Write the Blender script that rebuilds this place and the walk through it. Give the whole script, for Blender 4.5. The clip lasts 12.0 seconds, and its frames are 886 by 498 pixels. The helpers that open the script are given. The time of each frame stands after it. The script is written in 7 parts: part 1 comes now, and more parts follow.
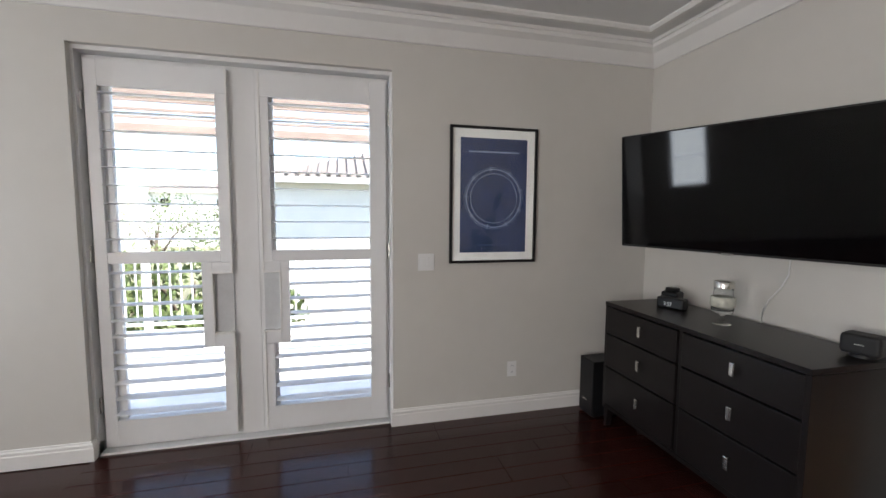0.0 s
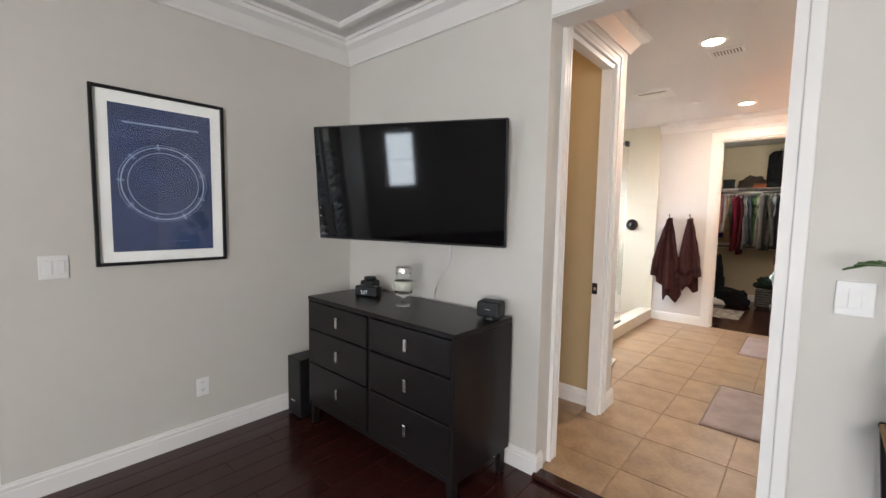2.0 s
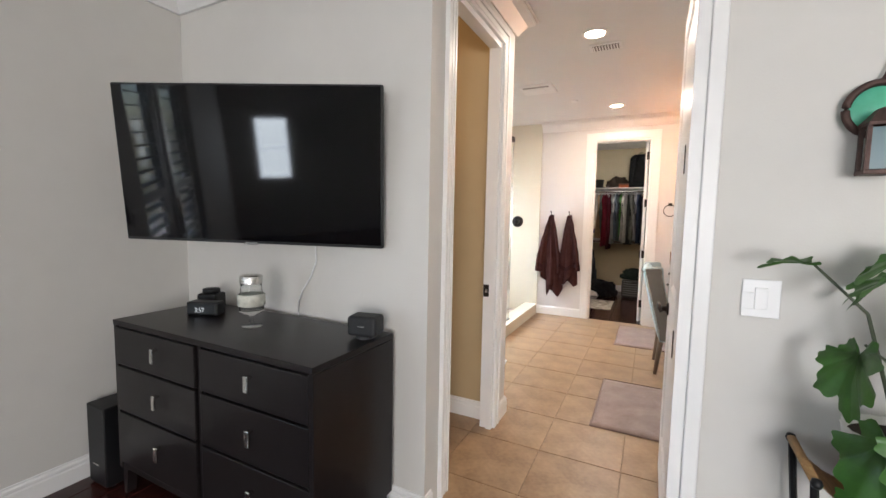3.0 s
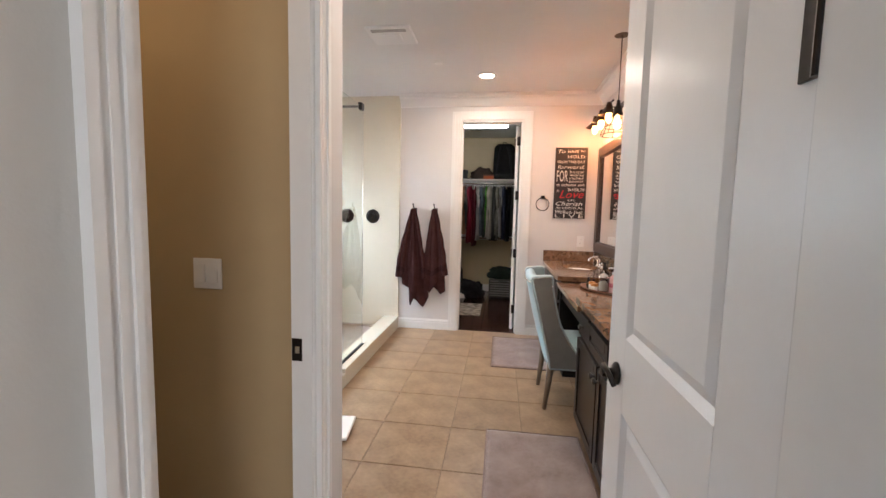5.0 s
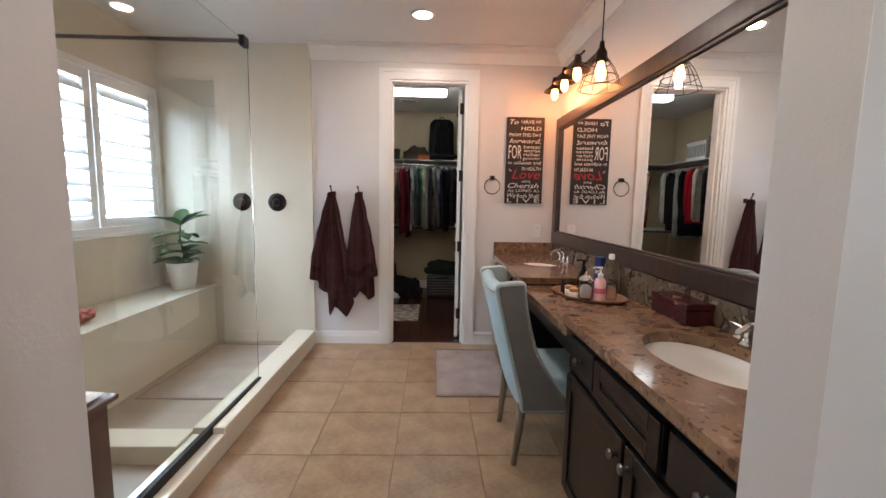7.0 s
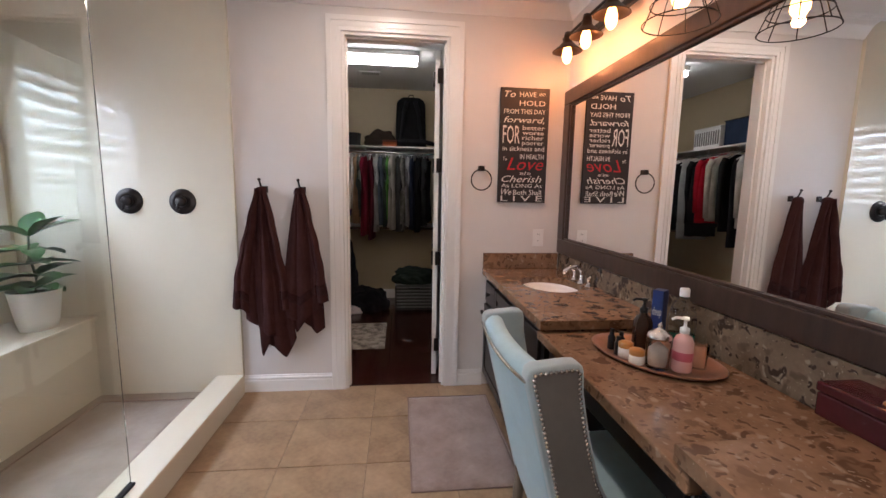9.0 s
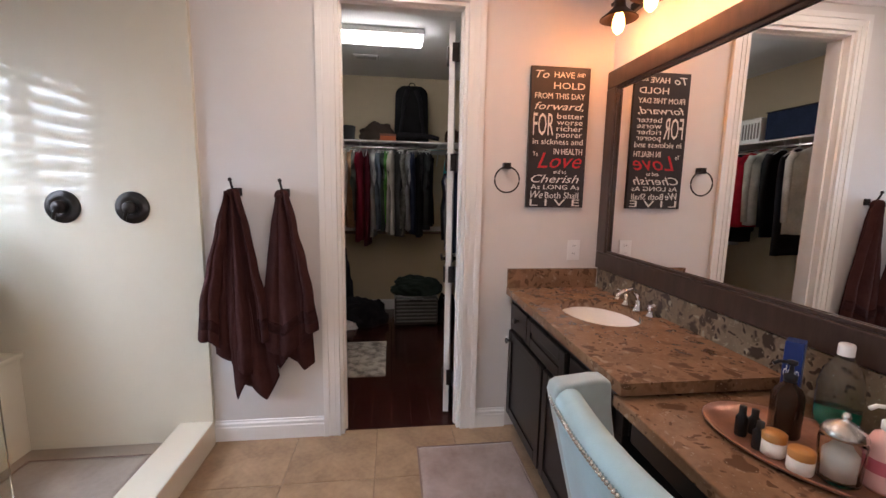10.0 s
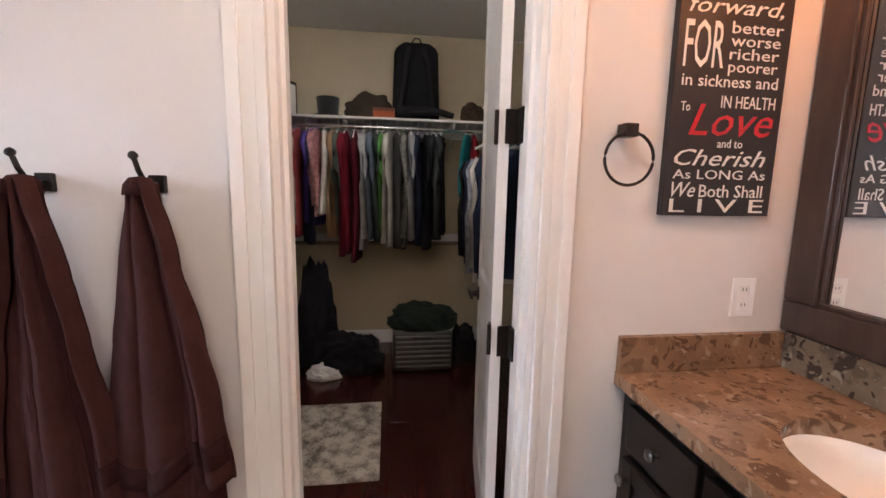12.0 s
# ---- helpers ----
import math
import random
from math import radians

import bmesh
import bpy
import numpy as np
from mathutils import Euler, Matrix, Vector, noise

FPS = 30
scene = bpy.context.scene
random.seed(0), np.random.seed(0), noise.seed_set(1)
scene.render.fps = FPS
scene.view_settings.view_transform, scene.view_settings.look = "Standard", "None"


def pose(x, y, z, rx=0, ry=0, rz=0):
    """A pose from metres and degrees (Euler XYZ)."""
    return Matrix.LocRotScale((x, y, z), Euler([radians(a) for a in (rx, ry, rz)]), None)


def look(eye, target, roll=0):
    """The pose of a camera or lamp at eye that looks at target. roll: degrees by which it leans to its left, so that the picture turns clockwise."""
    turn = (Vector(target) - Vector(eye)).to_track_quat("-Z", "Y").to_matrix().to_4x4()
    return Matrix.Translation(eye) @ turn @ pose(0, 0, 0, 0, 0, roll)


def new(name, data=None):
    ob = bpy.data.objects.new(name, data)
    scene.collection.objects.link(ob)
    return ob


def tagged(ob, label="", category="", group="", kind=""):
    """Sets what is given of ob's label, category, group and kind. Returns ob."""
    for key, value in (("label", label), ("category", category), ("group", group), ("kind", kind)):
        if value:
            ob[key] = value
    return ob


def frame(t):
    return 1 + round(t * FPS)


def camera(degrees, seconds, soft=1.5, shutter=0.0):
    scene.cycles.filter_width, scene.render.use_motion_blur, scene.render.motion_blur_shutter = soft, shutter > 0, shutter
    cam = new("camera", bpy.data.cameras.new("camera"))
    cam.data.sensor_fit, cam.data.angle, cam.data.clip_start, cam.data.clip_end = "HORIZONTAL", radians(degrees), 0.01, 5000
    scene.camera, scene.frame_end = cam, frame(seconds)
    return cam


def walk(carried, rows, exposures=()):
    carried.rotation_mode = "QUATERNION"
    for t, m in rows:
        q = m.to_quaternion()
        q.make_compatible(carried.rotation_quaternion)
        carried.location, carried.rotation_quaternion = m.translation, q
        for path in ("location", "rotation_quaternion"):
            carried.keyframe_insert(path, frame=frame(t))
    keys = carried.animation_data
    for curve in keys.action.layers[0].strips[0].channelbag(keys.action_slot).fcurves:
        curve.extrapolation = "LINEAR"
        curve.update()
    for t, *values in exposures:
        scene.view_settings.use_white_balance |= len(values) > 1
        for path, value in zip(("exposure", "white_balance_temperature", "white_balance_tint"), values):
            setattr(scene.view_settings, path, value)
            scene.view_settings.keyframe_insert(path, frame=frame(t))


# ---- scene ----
cam = camera(94.4, 12.0)
PATH = [
    (0, (0.401, -0.213, 1.475), (-1.535, 0.261, 1.305), 0.4),
    (0.5, (0.42, -0.172, 1.463), (-1.419, 0.596, 1.299), 0.5),
    (1, (0.437, -0.144, 1.451), (-1.26, 0.902, 1.29), 0.7),
    (1.5, (0.457, -0.051, 1.442), (-1.068, 1.232, 1.281), 0.8),
    (2, (0.435, 0.124, 1.433), (-0.892, 1.612, 1.271), 1.0),
    (2.5, (0.365, 0.322, 1.423), (-0.747, 1.977, 1.262), 1.0),
    (3, (0.246, 0.539, 1.41), (-0.652, 2.319, 1.249), 1.1),
    (3.5, (0.148, 0.828, 1.401), (-0.548, 2.696, 1.241), 1.3),
    (3.7, (0.124, 0.956, 1.413), (-0.507, 2.847, 1.245), 1.4),
    (5.5, (-0.064, 1.999, 1.408), (-0.229, 3.984, 1.231), 1.1),
    (6, (-0.106, 2.233, 1.386), (-0.183, 4.223, 1.199), 1.0),
    (6.5, (-0.115, 2.461, 1.367), (-0.12, 4.451, 1.164), 1.0),
    (7, (-0.098, 2.676, 1.371), (-0.045, 4.663, 1.146), 1.0),
    (9, (-0.119, 3.651, 1.428), (0.093, 5.622, 1.161), 1.0),
    (9.5, (-0.178, 3.921, 1.454), (0.06, 5.887, 1.178), 1.1),
    (10, (-0.202, 4.209, 1.459), (0.047, 6.174, 1.18), 1.0),
    (10.5, (-0.216, 4.512, 1.458), (0.041, 6.475, 1.179), 1.0),
    (11, (-0.237, 4.82, 1.447), (0.025, 6.784, 1.17), 1.1),
    (11.5, (-0.222, 5.146, 1.442), (0.043, 7.108, 1.157), 1.2),
    (12, (-0.208, 5.441, 1.436), (0.058, 7.402, 1.15), 1.1),
]
EXPOSURES = [(0.0, 2.0, 6400, 11), (0.5, 1.92, 6350, 10), (1.0, 2.05, 6500, 9), (2.5, 2.65, 6200, 10), (3.7, 2.48, 6200, 10), (5.5, 2.12, 5900, 10), (6.5, 1.92, 5850, 10), (7.0, 1.72, 5850, 10), (9.0, 1.6, 5950, 16), (10.5, 1.74, 6050, 17), (12.0, 2.1, 6100, 17)]
walk(cam, [(t, look(e, g, r)) for t, e, g, r in PATH], EXPOSURES)

# ---- world, sun and large lights ----
world = bpy.data.worlds.new("sky")
scene.world = world
world.use_nodes = True
wn = world.node_tree.nodes
sky = wn.new("ShaderNodeTexSky")
sky.sky_type = "NISHITA"
sky.sun_disc = False
sky.sun_elevation = radians(62)
sky.sun_rotation = radians(30)
wn["Background"].inputs[1].default_value = 0.15
world.node_tree.links.new(sky.outputs[0], wn["Background"].inputs[0])

sun = new("sun", bpy.data.lights.new("sun", "SUN"))
sun.data.energy, sun.data.angle, sun.data.color = 5.0, radians(0.5), (1.0, 0.95, 0.88)
sun.matrix_world = look((0, 0, 30), (-8, -14, 4))


def lamp(name, kind, energy, color, m, size=0.1, size_y=0.0, spot=0.0):
    d = bpy.data.lights.new(name, kind)
    d.energy, d.color = energy, color
    if kind == "AREA":
        d.shape, d.size = "DISK", size
        if size_y:
            d.shape, d.size_y = "RECTANGLE", size_y
    else:
        d.shadow_soft_size = size
    if kind == "SPOT":
        d.spot_size, d.spot_blend = radians(spot), 0.6
    ob = new(name, d)
    ob.matrix_world = m
    return ob


WARM = (1.0, 0.33, 0.10)
SOFT = (1.0, 0.79, 0.62)
DAY = (1.0, 0.95, 0.92)
SHADE = (0.80, 0.90, 1.0)
for x, y in ((-0.19, 3.78), (-0.19, 5.885)):
    lamp("downlight_lamp", "AREA", 3.6, SOFT, pose(x, y, 2.735), 0.12)
lamp("water_closet_lamp", "POINT", 1.25, (1.0, 0.64, 0.32), pose(-1.7, 2.5, 2.4), 0.08)
lamp("closet_lamp", "AREA", 0.17, (1.0, 0.84, 0.62), pose(-0.31, 7.80, 2.645), 0.66, 0.12)
# daylight in the bedroom windows, the wide one added as unseen fill, and the shower window
lamp("added_daylight", "AREA", 30, DAY, pose(2.1, -3.59, 1.47, 90, 0, 0), 1.75, 1.5)
lamp("south_daylight_2", "AREA", 4.5, (0.86, 0.93, 1.0), pose(-1.70, -3.59, 1.445, 90, 0, 0), 0.48, 0.95)
lamp("shower_daylight", "AREA", 33, SHADE, pose(-2.69, 5.78, 1.705, 0, -90, 0), 1.2, 1.4)
p = lamp("door_portal", "AREA", 1, (1, 1, 1), pose(-2.66, -0.76, 1.2, 0, -90, 0), 2.4, 1.8)
p.data.cycles.is_portal = True


# ---- materials ----
def mat(name, color, rough=0.5, metal=0.0, spread=0.0, scale=6.0, bump=0.0, fine=80.0, color2=None, stretch=None,
        spec=0.5, trans=0.0, emit=None, strength=0.0, coat=0.0, per_object=0.0, sheen=0.0, ior=1.45, roughvar=0.0, lo=0.42, hi=0.95):
    m = bpy.data.materials.new(name)
    m.use_nodes = True
    nt = m.node_tree
    b = nt.nodes["Principled BSDF"]
    b.inputs["Base Color"].default_value = (*color, 1)
    b.inputs["Roughness"].default_value = rough
    b.inputs["Metallic"].default_value = metal
    b.inputs["Specular IOR Level"].default_value = spec
    b.inputs["Transmission Weight"].default_value = trans
    b.inputs["Coat Weight"].default_value = coat
    b.inputs["Sheen Weight"].default_value = sheen
    b.inputs["IOR"].default_value = ior
    if emit:
        b.inputs["Emission Color"].default_value = (*emit, 1)
        b.inputs["Emission Strength"].default_value = strength
    co = nt.nodes.new("ShaderNodeTexCoord")
    mp = nt.nodes.new("ShaderNodeMapping")
    mp.inputs["Scale"].default_value = stretch or (1, 1, 1)
    nt.links.new(co.outputs["Object"], mp.inputs[0])
    if spread or color2:
        n1 = nt.nodes.new("ShaderNodeTexNoise")
        n1.inputs["Scale"].default_value, n1.inputs["Detail"].default_value = scale, 6.0
        n2 = nt.nodes.new("ShaderNodeTexNoise")
        n2.inputs["Scale"].default_value, n2.inputs["Detail"].default_value = scale * 7.3, 4.0
        nt.links.new(mp.outputs[0], n1.inputs[0])
        nt.links.new(mp.outputs[0], n2.inputs[0])
        add = nt.nodes.new("ShaderNodeMath")
        add.operation = "MULTIPLY_ADD"
        add.inputs[1].default_value = 0.4
        nt.links.new(n2.outputs[0], add.inputs[0])
        nt.links.new(n1.outputs[0], add.inputs[2])
        last = add.outputs[0]
        if per_object:
            oi = nt.nodes.new("ShaderNodeObjectInfo")
            a2 = nt.nodes.new("ShaderNodeMath")
            a2.operation = "MULTIPLY_ADD"
            a2.inputs[1].default_value = per_object
            nt.links.new(oi.outputs["Random"], a2.inputs[0])
            nt.links.new(last, a2.inputs[2])
            last = a2.outputs[0]
        rp = nt.nodes.new("ShaderNodeValToRGB")
        c2 = color2 or tuple(c * (1 - spread) for c in color)
        c1 = color if color2 else tuple(min(1, c * (1 + spread)) for c in color)
        rp.color_ramp.elements[0].position, rp.color_ramp.elements[1].position = lo, hi + per_object
        rp.color_ramp.elements[0].color, rp.color_ramp.elements[1].color = (*c2, 1), (*c1, 1)
        nt.links.new(last, rp.inputs[0])
        nt.links.new(rp.outputs[0], b.inputs["Base Color"])
        if roughvar:
            mr = nt.nodes.new("ShaderNodeMapRange")
            mr.inputs["From Min"].default_value, mr.inputs["From Max"].default_value = 0.4, 1.0
            mr.inputs["To Min"].default_value, mr.inputs["To Max"].default_value = rough - roughvar, rough + roughvar
            nt.links.new(add.outputs[0], mr.inputs[0])
            nt.links.new(mr.outputs[0], b.inputs["Roughness"])
    if bump:
        nb = nt.nodes.new("ShaderNodeTexNoise")
        nb.inputs["Scale"].default_value, nb.inputs["Detail"].default_value = fine, 4.0
        bp = nt.nodes.new("ShaderNodeBump")
        bp.inputs["Strength"].default_value, bp.inputs["Distance"].default_value = bump, 0.004
        nt.links.new(mp.outputs[0], nb.inputs[0])
        nt.links.new(nb.outputs[0], bp.inputs["Height"])
        nt.links.new(bp.outputs[0], b.inputs["Normal"])
    return m


def granite(name, base, dark, light):
    """Polished brown stone with dark oval chips and fine speckle."""
    m = mat(name, base, 0.12, spread=0.25, scale=9)
    nt = m.node_tree
    b = nt.nodes["Principled BSDF"]
    co = nt.nodes.new("ShaderNodeTexCoord")
    warp = nt.nodes.new("ShaderNodeTexNoise")
    warp.inputs["Scale"].default_value = 14
    mixv = nt.nodes.new("ShaderNodeMix")
    mixv.data_type = "VECTOR"
    mixv.inputs[0].default_value = 0.11
    nt.links.new(co.outputs["Object"], warp.inputs[0])
    nt.links.new(co.outputs["Object"], mixv.inputs[4])
    nt.links.new(warp.outputs["Color"], mixv.inputs[5])
    prev = b.inputs["Base Color"].links[0].from_socket
    for scale, size, col, keep in ((15, 0.44, dark, 0.60), (19, 0.40, tuple((a + b) / 2 for a, b in zip(base, dark)), 0.45), (27, 0.34, light, 0.72), (46, 0.42, dark, 0.66), (130, 0.36, light, 0.86)):
        v = nt.nodes.new("ShaderNodeTexVoronoi")
        v.inputs["Scale"].default_value = scale
        nt.links.new(mixv.outputs[1], v.inputs["Vector"])
        r = nt.nodes.new("ShaderNodeMapRange")
        r.inputs["From Min"].default_value, r.inputs["From Max"].default_value = size, size - 0.12
        nt.links.new(v.outputs["Distance"], r.inputs[0])
        sep = nt.nodes.new("ShaderNodeSeparateColor")
        nt.links.new(v.outputs["Color"], sep.inputs[0])
        g = nt.nodes.new("ShaderNodeMath")
        g.operation = "GREATER_THAN"
        g.inputs[1].default_value = keep
        nt.links.new(sep.outputs[0], g.inputs[0])
        mu = nt.nodes.new("ShaderNodeMath")
        mu.operation = "MULTIPLY"
        nt.links.new(r.outputs[0], mu.inputs[0])
        nt.links.new(g.outputs[0], mu.inputs[1])
        mx = nt.nodes.new("ShaderNodeMix")
        mx.data_type = "RGBA"
        nt.links.new(mu.outputs[0], mx.inputs[0])
        nt.links.new(prev, mx.inputs[6])
        mx.inputs[7].default_value = (*col, 1)
        prev = mx.outputs[2]
    nt.links.new(prev, b.inputs["Base Color"])
    return m


def pane_glass(name, tint):
    m = mat(name, tint, 0.0, trans=1.0, ior=1.45)
    return m


M_WALL = mat("painted_plaster", (0.62, 0.60, 0.56), 0.65, spread=0.03, scale=1.5, bump=0.12, fine=160)
M_BATH = mat("bath_plaster", (0.68, 0.655, 0.635), 0.6, spread=0.03, scale=1.5, bump=0.12, fine=160)
# the toilet room lamp's warm glow is put into this tan
M_LAMPTAN = mat("lamp_warmed_plaster", (0.46, 0.35, 0.20), 0.5, spread=0.04, scale=1.5, bump=0.1, fine=160)
M_CLOSET = mat("closet_plaster", (0.58, 0.49, 0.34), 0.7, spread=0.04, scale=1.5, bump=0.1, fine=160)
M_CEIL = mat("ceiling_paint", (0.76, 0.76, 0.75), 0.8, spread=0.02, scale=2, bump=0.15, fine=120)
M_TRIM = mat("white_trim_paint", (0.80, 0.79, 0.77), 0.32, spread=0.02, scale=4, bump=0.03, fine=60)
M_DOOR = mat("white_door_paint", (0.78, 0.78, 0.78), 0.35, spread=0.02, scale=4, bump=0.03, fine=60)
M_SLAT = mat("white_slat_paint", (0.80, 0.80, 0.80), 0.4, spread=0.02, scale=4)
M_WOODFLOOR = mat("dark_floor_board", (0.034, 0.0095, 0.0075), 0.20, spread=0.30, scale=3, stretch=(8, 0.7, 1), bump=0.05, fine=25, per_object=0.12, roughvar=0.05)
M_TEALGREY = mat("blue_grey_velvet", (0.34, 0.42, 0.44), 0.75, spread=0.12, scale=6, bump=0.15, fine=300, sheen=0.4)
M_TILE = mat("travertine_tile", (0.40, 0.275, 0.165), 0.34, color2=(0.21, 0.132, 0.074), scale=5.5, bump=0.08, fine=30, per_object=0.10, roughvar=0.08, lo=0.50, hi=0.86)
M_GROUT = mat("tile_grout", (0.23, 0.16, 0.10), 0.8, spread=0.15, scale=20, bump=0.2)
M_PANEL = mat("cream_solid_surface", (0.66, 0.615, 0.50), 0.06, spread=0.02, scale=2, bump=0.02, fine=12)
M_SHFLOOR = mat("shower_pan", (0.30, 0.25, 0.20), 0.45, spread=0.08, scale=8, bump=0.08)
M_ESPRESSO = mat("espresso_wood", (0.0105, 0.0085, 0.0085), 0.30, spec=0.28, spread=0.14, scale=3, stretch=(4, 1, 0.5), bump=0.03, fine=40)
M_VANITY = mat("black_brown_lacquer", (0.010, 0.0075, 0.0068), 0.28, spec=0.4, spread=0.2, scale=4, bump=0.04, fine=30)
M_GRANITE = granite("brown_quartz", (0.235, 0.138, 0.080), (0.115, 0.064, 0.037), (0.31, 0.215, 0.145))
M_BLACK = mat("matt_black", (0.009, 0.009, 0.010), 0.42, spec=0.35, spread=0.2, scale=10)
M_BRONZE = mat("oil_rubbed_bronze", (0.035, 0.030, 0.028), 0.30, 0.8, spread=0.3, scale=12)
M_SCREEN = mat("tv_glass", (0.0015, 0.0015, 0.002), 0.05, spec=0.42)
M_CHROME = mat("chrome", (0.85, 0.85, 0.86), 0.08, 1.0)
M_NICKEL = mat("brushed_nickel", (0.66, 0.65, 0.62), 0.25, 1.0, bump=0.03)
M_PORCELAIN = mat("porcelain", (0.82, 0.80, 0.76), 0.06, coat=0.3)
M_MIRROR = mat("mirror_silver", (0.93, 0.94, 0.94), 0.0, 1.0)
M_FRAMEWOOD = mat("dark_mirror_frame", (0.045, 0.028, 0.022), 0.3, spread=0.35, scale=4, stretch=(1, 6, 1), bump=0.05, fine=30)
M_GLASS = pane_glass("clear_glass", (0.97, 0.985, 0.975))
M_THIN = mat("thin_clear_glass", (0.96, 0.98, 0.97), 0.0, trans=1.0, ior=1.06, coat=0.7)
M_SHGLASS = pane_glass("shower_glass", (0.93, 0.975, 0.95))
M_TEAL = mat("pale_blue_velvet", (0.36, 0.53, 0.58), 0.75, spread=0.10, scale=5, bump=0.15, fine=300, sheen=0.4)
M_GREYFAB = mat("grey_velvet", (0.17, 0.165, 0.15), 0.8, spread=0.12, scale=6, bump=0.15, fine=300, sheen=0.4)
M_LEG = mat("weathered_oak", (0.20, 0.145, 0.10), 0.5, spread=0.25, scale=5, stretch=(6, 6, 1), bump=0.1)
M_TOWEL = mat("brown_terry", (0.050, 0.020, 0.019), 0.98, spec=0.1, spread=0.22, scale=14, bump=0.45, fine=420)
M_RUG = mat("mauve_bath_mat", (0.38, 0.29, 0.255), 0.95, color2=(0.22, 0.155, 0.135), scale=6, bump=0.9, fine=200, sheen=0.3)
M_CLOSETRUG = mat("worn_patterned_rug", (0.50, 0.46, 0.39), 0.95, color2=(0.13, 0.115, 0.10), scale=12, lo=0.55, hi=0.80, bump=0.5, fine=160)
M_WHITE = mat("white_plastic", (0.80, 0.80, 0.79), 0.3)
M_POT = mat("white_ceramic_pot", (0.78, 0.77, 0.74), 0.35, bump=0.02)
M_SOIL = mat("potting_soil", (0.03, 0.02, 0.014), 0.95, spread=0.4, scale=40, bump=0.6)
M_LEAF = mat("glossy_leaf", (0.055, 0.155, 0.022), 0.38, color2=(0.022, 0.075, 0.014), scale=6, bump=0.15, fine=25)
M_LEAF2 = mat("fig_leaf", (0.05, 0.14, 0.03), 0.4, color2=(0.018, 0.055, 0.018), scale=5, bump=0.15, fine=25)
M_STEM = mat("green_stem", (0.07, 0.085, 0.05), 0.6, spread=0.2)
M_PAPER = mat("white_mat_board", (0.82, 0.81, 0.79), 0.7)
M_BLUE = mat("navy_print", (0.020, 0.038, 0.115), 0.5, spread=0.25, scale=7)
M_INK = mat("pale_blue_ink", (0.27, 0.33, 0.48), 0.6, spread=0.3, scale=30)
M_BULB = mat("glowing_filament_bulb", (1, 0.8, 0.5), 0.3, emit=(1.0, 0.45, 0.12), strength=4.5)
M_TUBE = mat("lit_diffuser", (1, 1, 1), 0.4, emit=(1.0, 0.95, 0.86), strength=5)
M_DOWN = mat("lit_downlight_lens", (1, 1, 1), 0.4, emit=(1.0, 0.84, 0.62), strength=9)

M_CHERRY = mat("cherry_wood", (0.055, 0.014, 0.012), 0.28, spread=0.3, scale=4, stretch=(1, 1, 6), bump=0.04)
M_BOTTLEBLUE = mat("teal_plastic", (0.05, 0.12, 0.14), 0.3)
M_BOTTLEGREY = mat("grey_plastic", (0.35, 0.36, 0.36), 0.3)
M_LOOFAH = mat("pink_mesh_sponge", (0.55, 0.20, 0.17), 0.8, spread=0.2, scale=20, bump=0.6)
M_SIGN = mat("black_sign_paint", (0.020, 0.017, 0.018), 0.45, spread=0.3, scale=10, bump=0.05)
M_SIGNWHITE = mat("white_lettering", (0.72, 0.70, 0.66), 0.55, spread=0.08, scale=30)
M_SIGNRED = mat("red_lettering", (0.50, 0.015, 0.025), 0.5, spread=0.3, scale=25)
M_BRONZESHADE = mat("bronze_shade", (0.050, 0.028, 0.018), 0.4, 0.6, spread=0.3, scale=12)
M_GREY = mat("grey_recess", (0.25, 0.24, 0.23), 0.8)
M_TRAY = mat("copper_tray", (0.38, 0.20, 0.135), 0.28, 0.5, spread=0.25, scale=14, bump=0.05)
M_PINK = mat("pink_plastic", (0.80, 0.50, 0.47), 0.25)
M_PINKDARK = mat("pink_label", (0.55, 0.12, 0.16), 0.4)
M_COTTON = mat("white_cotton", (0.78, 0.76, 0.72), 0.8, spread=0.1, scale=60, bump=0.4)
M_AMBER = mat("amber_plastic", (0.48, 0.22, 0.06), 0.35)
M_BROWNGLASS = mat("brown_glass", (0.030, 0.014, 0.008), 0.08, coat=0.3)
M_CLEARPLASTIC = pane_glass("clear_plastic", (0.93, 0.96, 0.95))
M_GREENLIQ = mat("green_liquid", (0.01, 0.16, 0.10), 0.1)
M_CARTON = mat("blue_carton", (0.012, 0.03, 0.14), 0.35)
M_BURGUNDY = mat("burgundy_lacquer", (0.060, 0.010, 0.014), 0.2, spread=0.25, scale=6)
M_BRASS = mat("aged_brass", (0.50, 0.33, 0.14), 0.3, 0.9)
M_RATTAN = mat("woven_rattan", (0.34, 0.20, 0.085), 0.6, spread=0.35, scale=25, stretch=(1, 1, 5), bump=0.5, fine=60)
M_VERDIGRIS = mat("green_glass_disc", (0.10, 0.42, 0.27), 0.25, spread=0.2, scale=5)
M_RUST = mat("rusty_iron", (0.075, 0.045, 0.038), 0.6, 0.5, spread=0.4, scale=25, bump=0.3)
M_SILVERBAND = mat("pressed_glass", (0.62, 0.62, 0.54), 0.25, 0.0, trans=0.2, spread=0.25, scale=30, bump=0.5, fine=90)
M_DISPLAY = mat("clock_display", (0.03, 0.032, 0.035), 0.15)
M_DIGIT = mat("pale_digits", (0.5, 0.5, 0.5), 0.5, emit=(0.8, 0.85, 0.9), strength=0.07)
M_SPEAKER = mat("black_speaker_mesh", (0.014, 0.014, 0.015), 0.55, bump=0.3, fine=400)
M_HANGERPINK = mat("lilac_plastic", (0.50, 0.25, 0.45), 0.4)
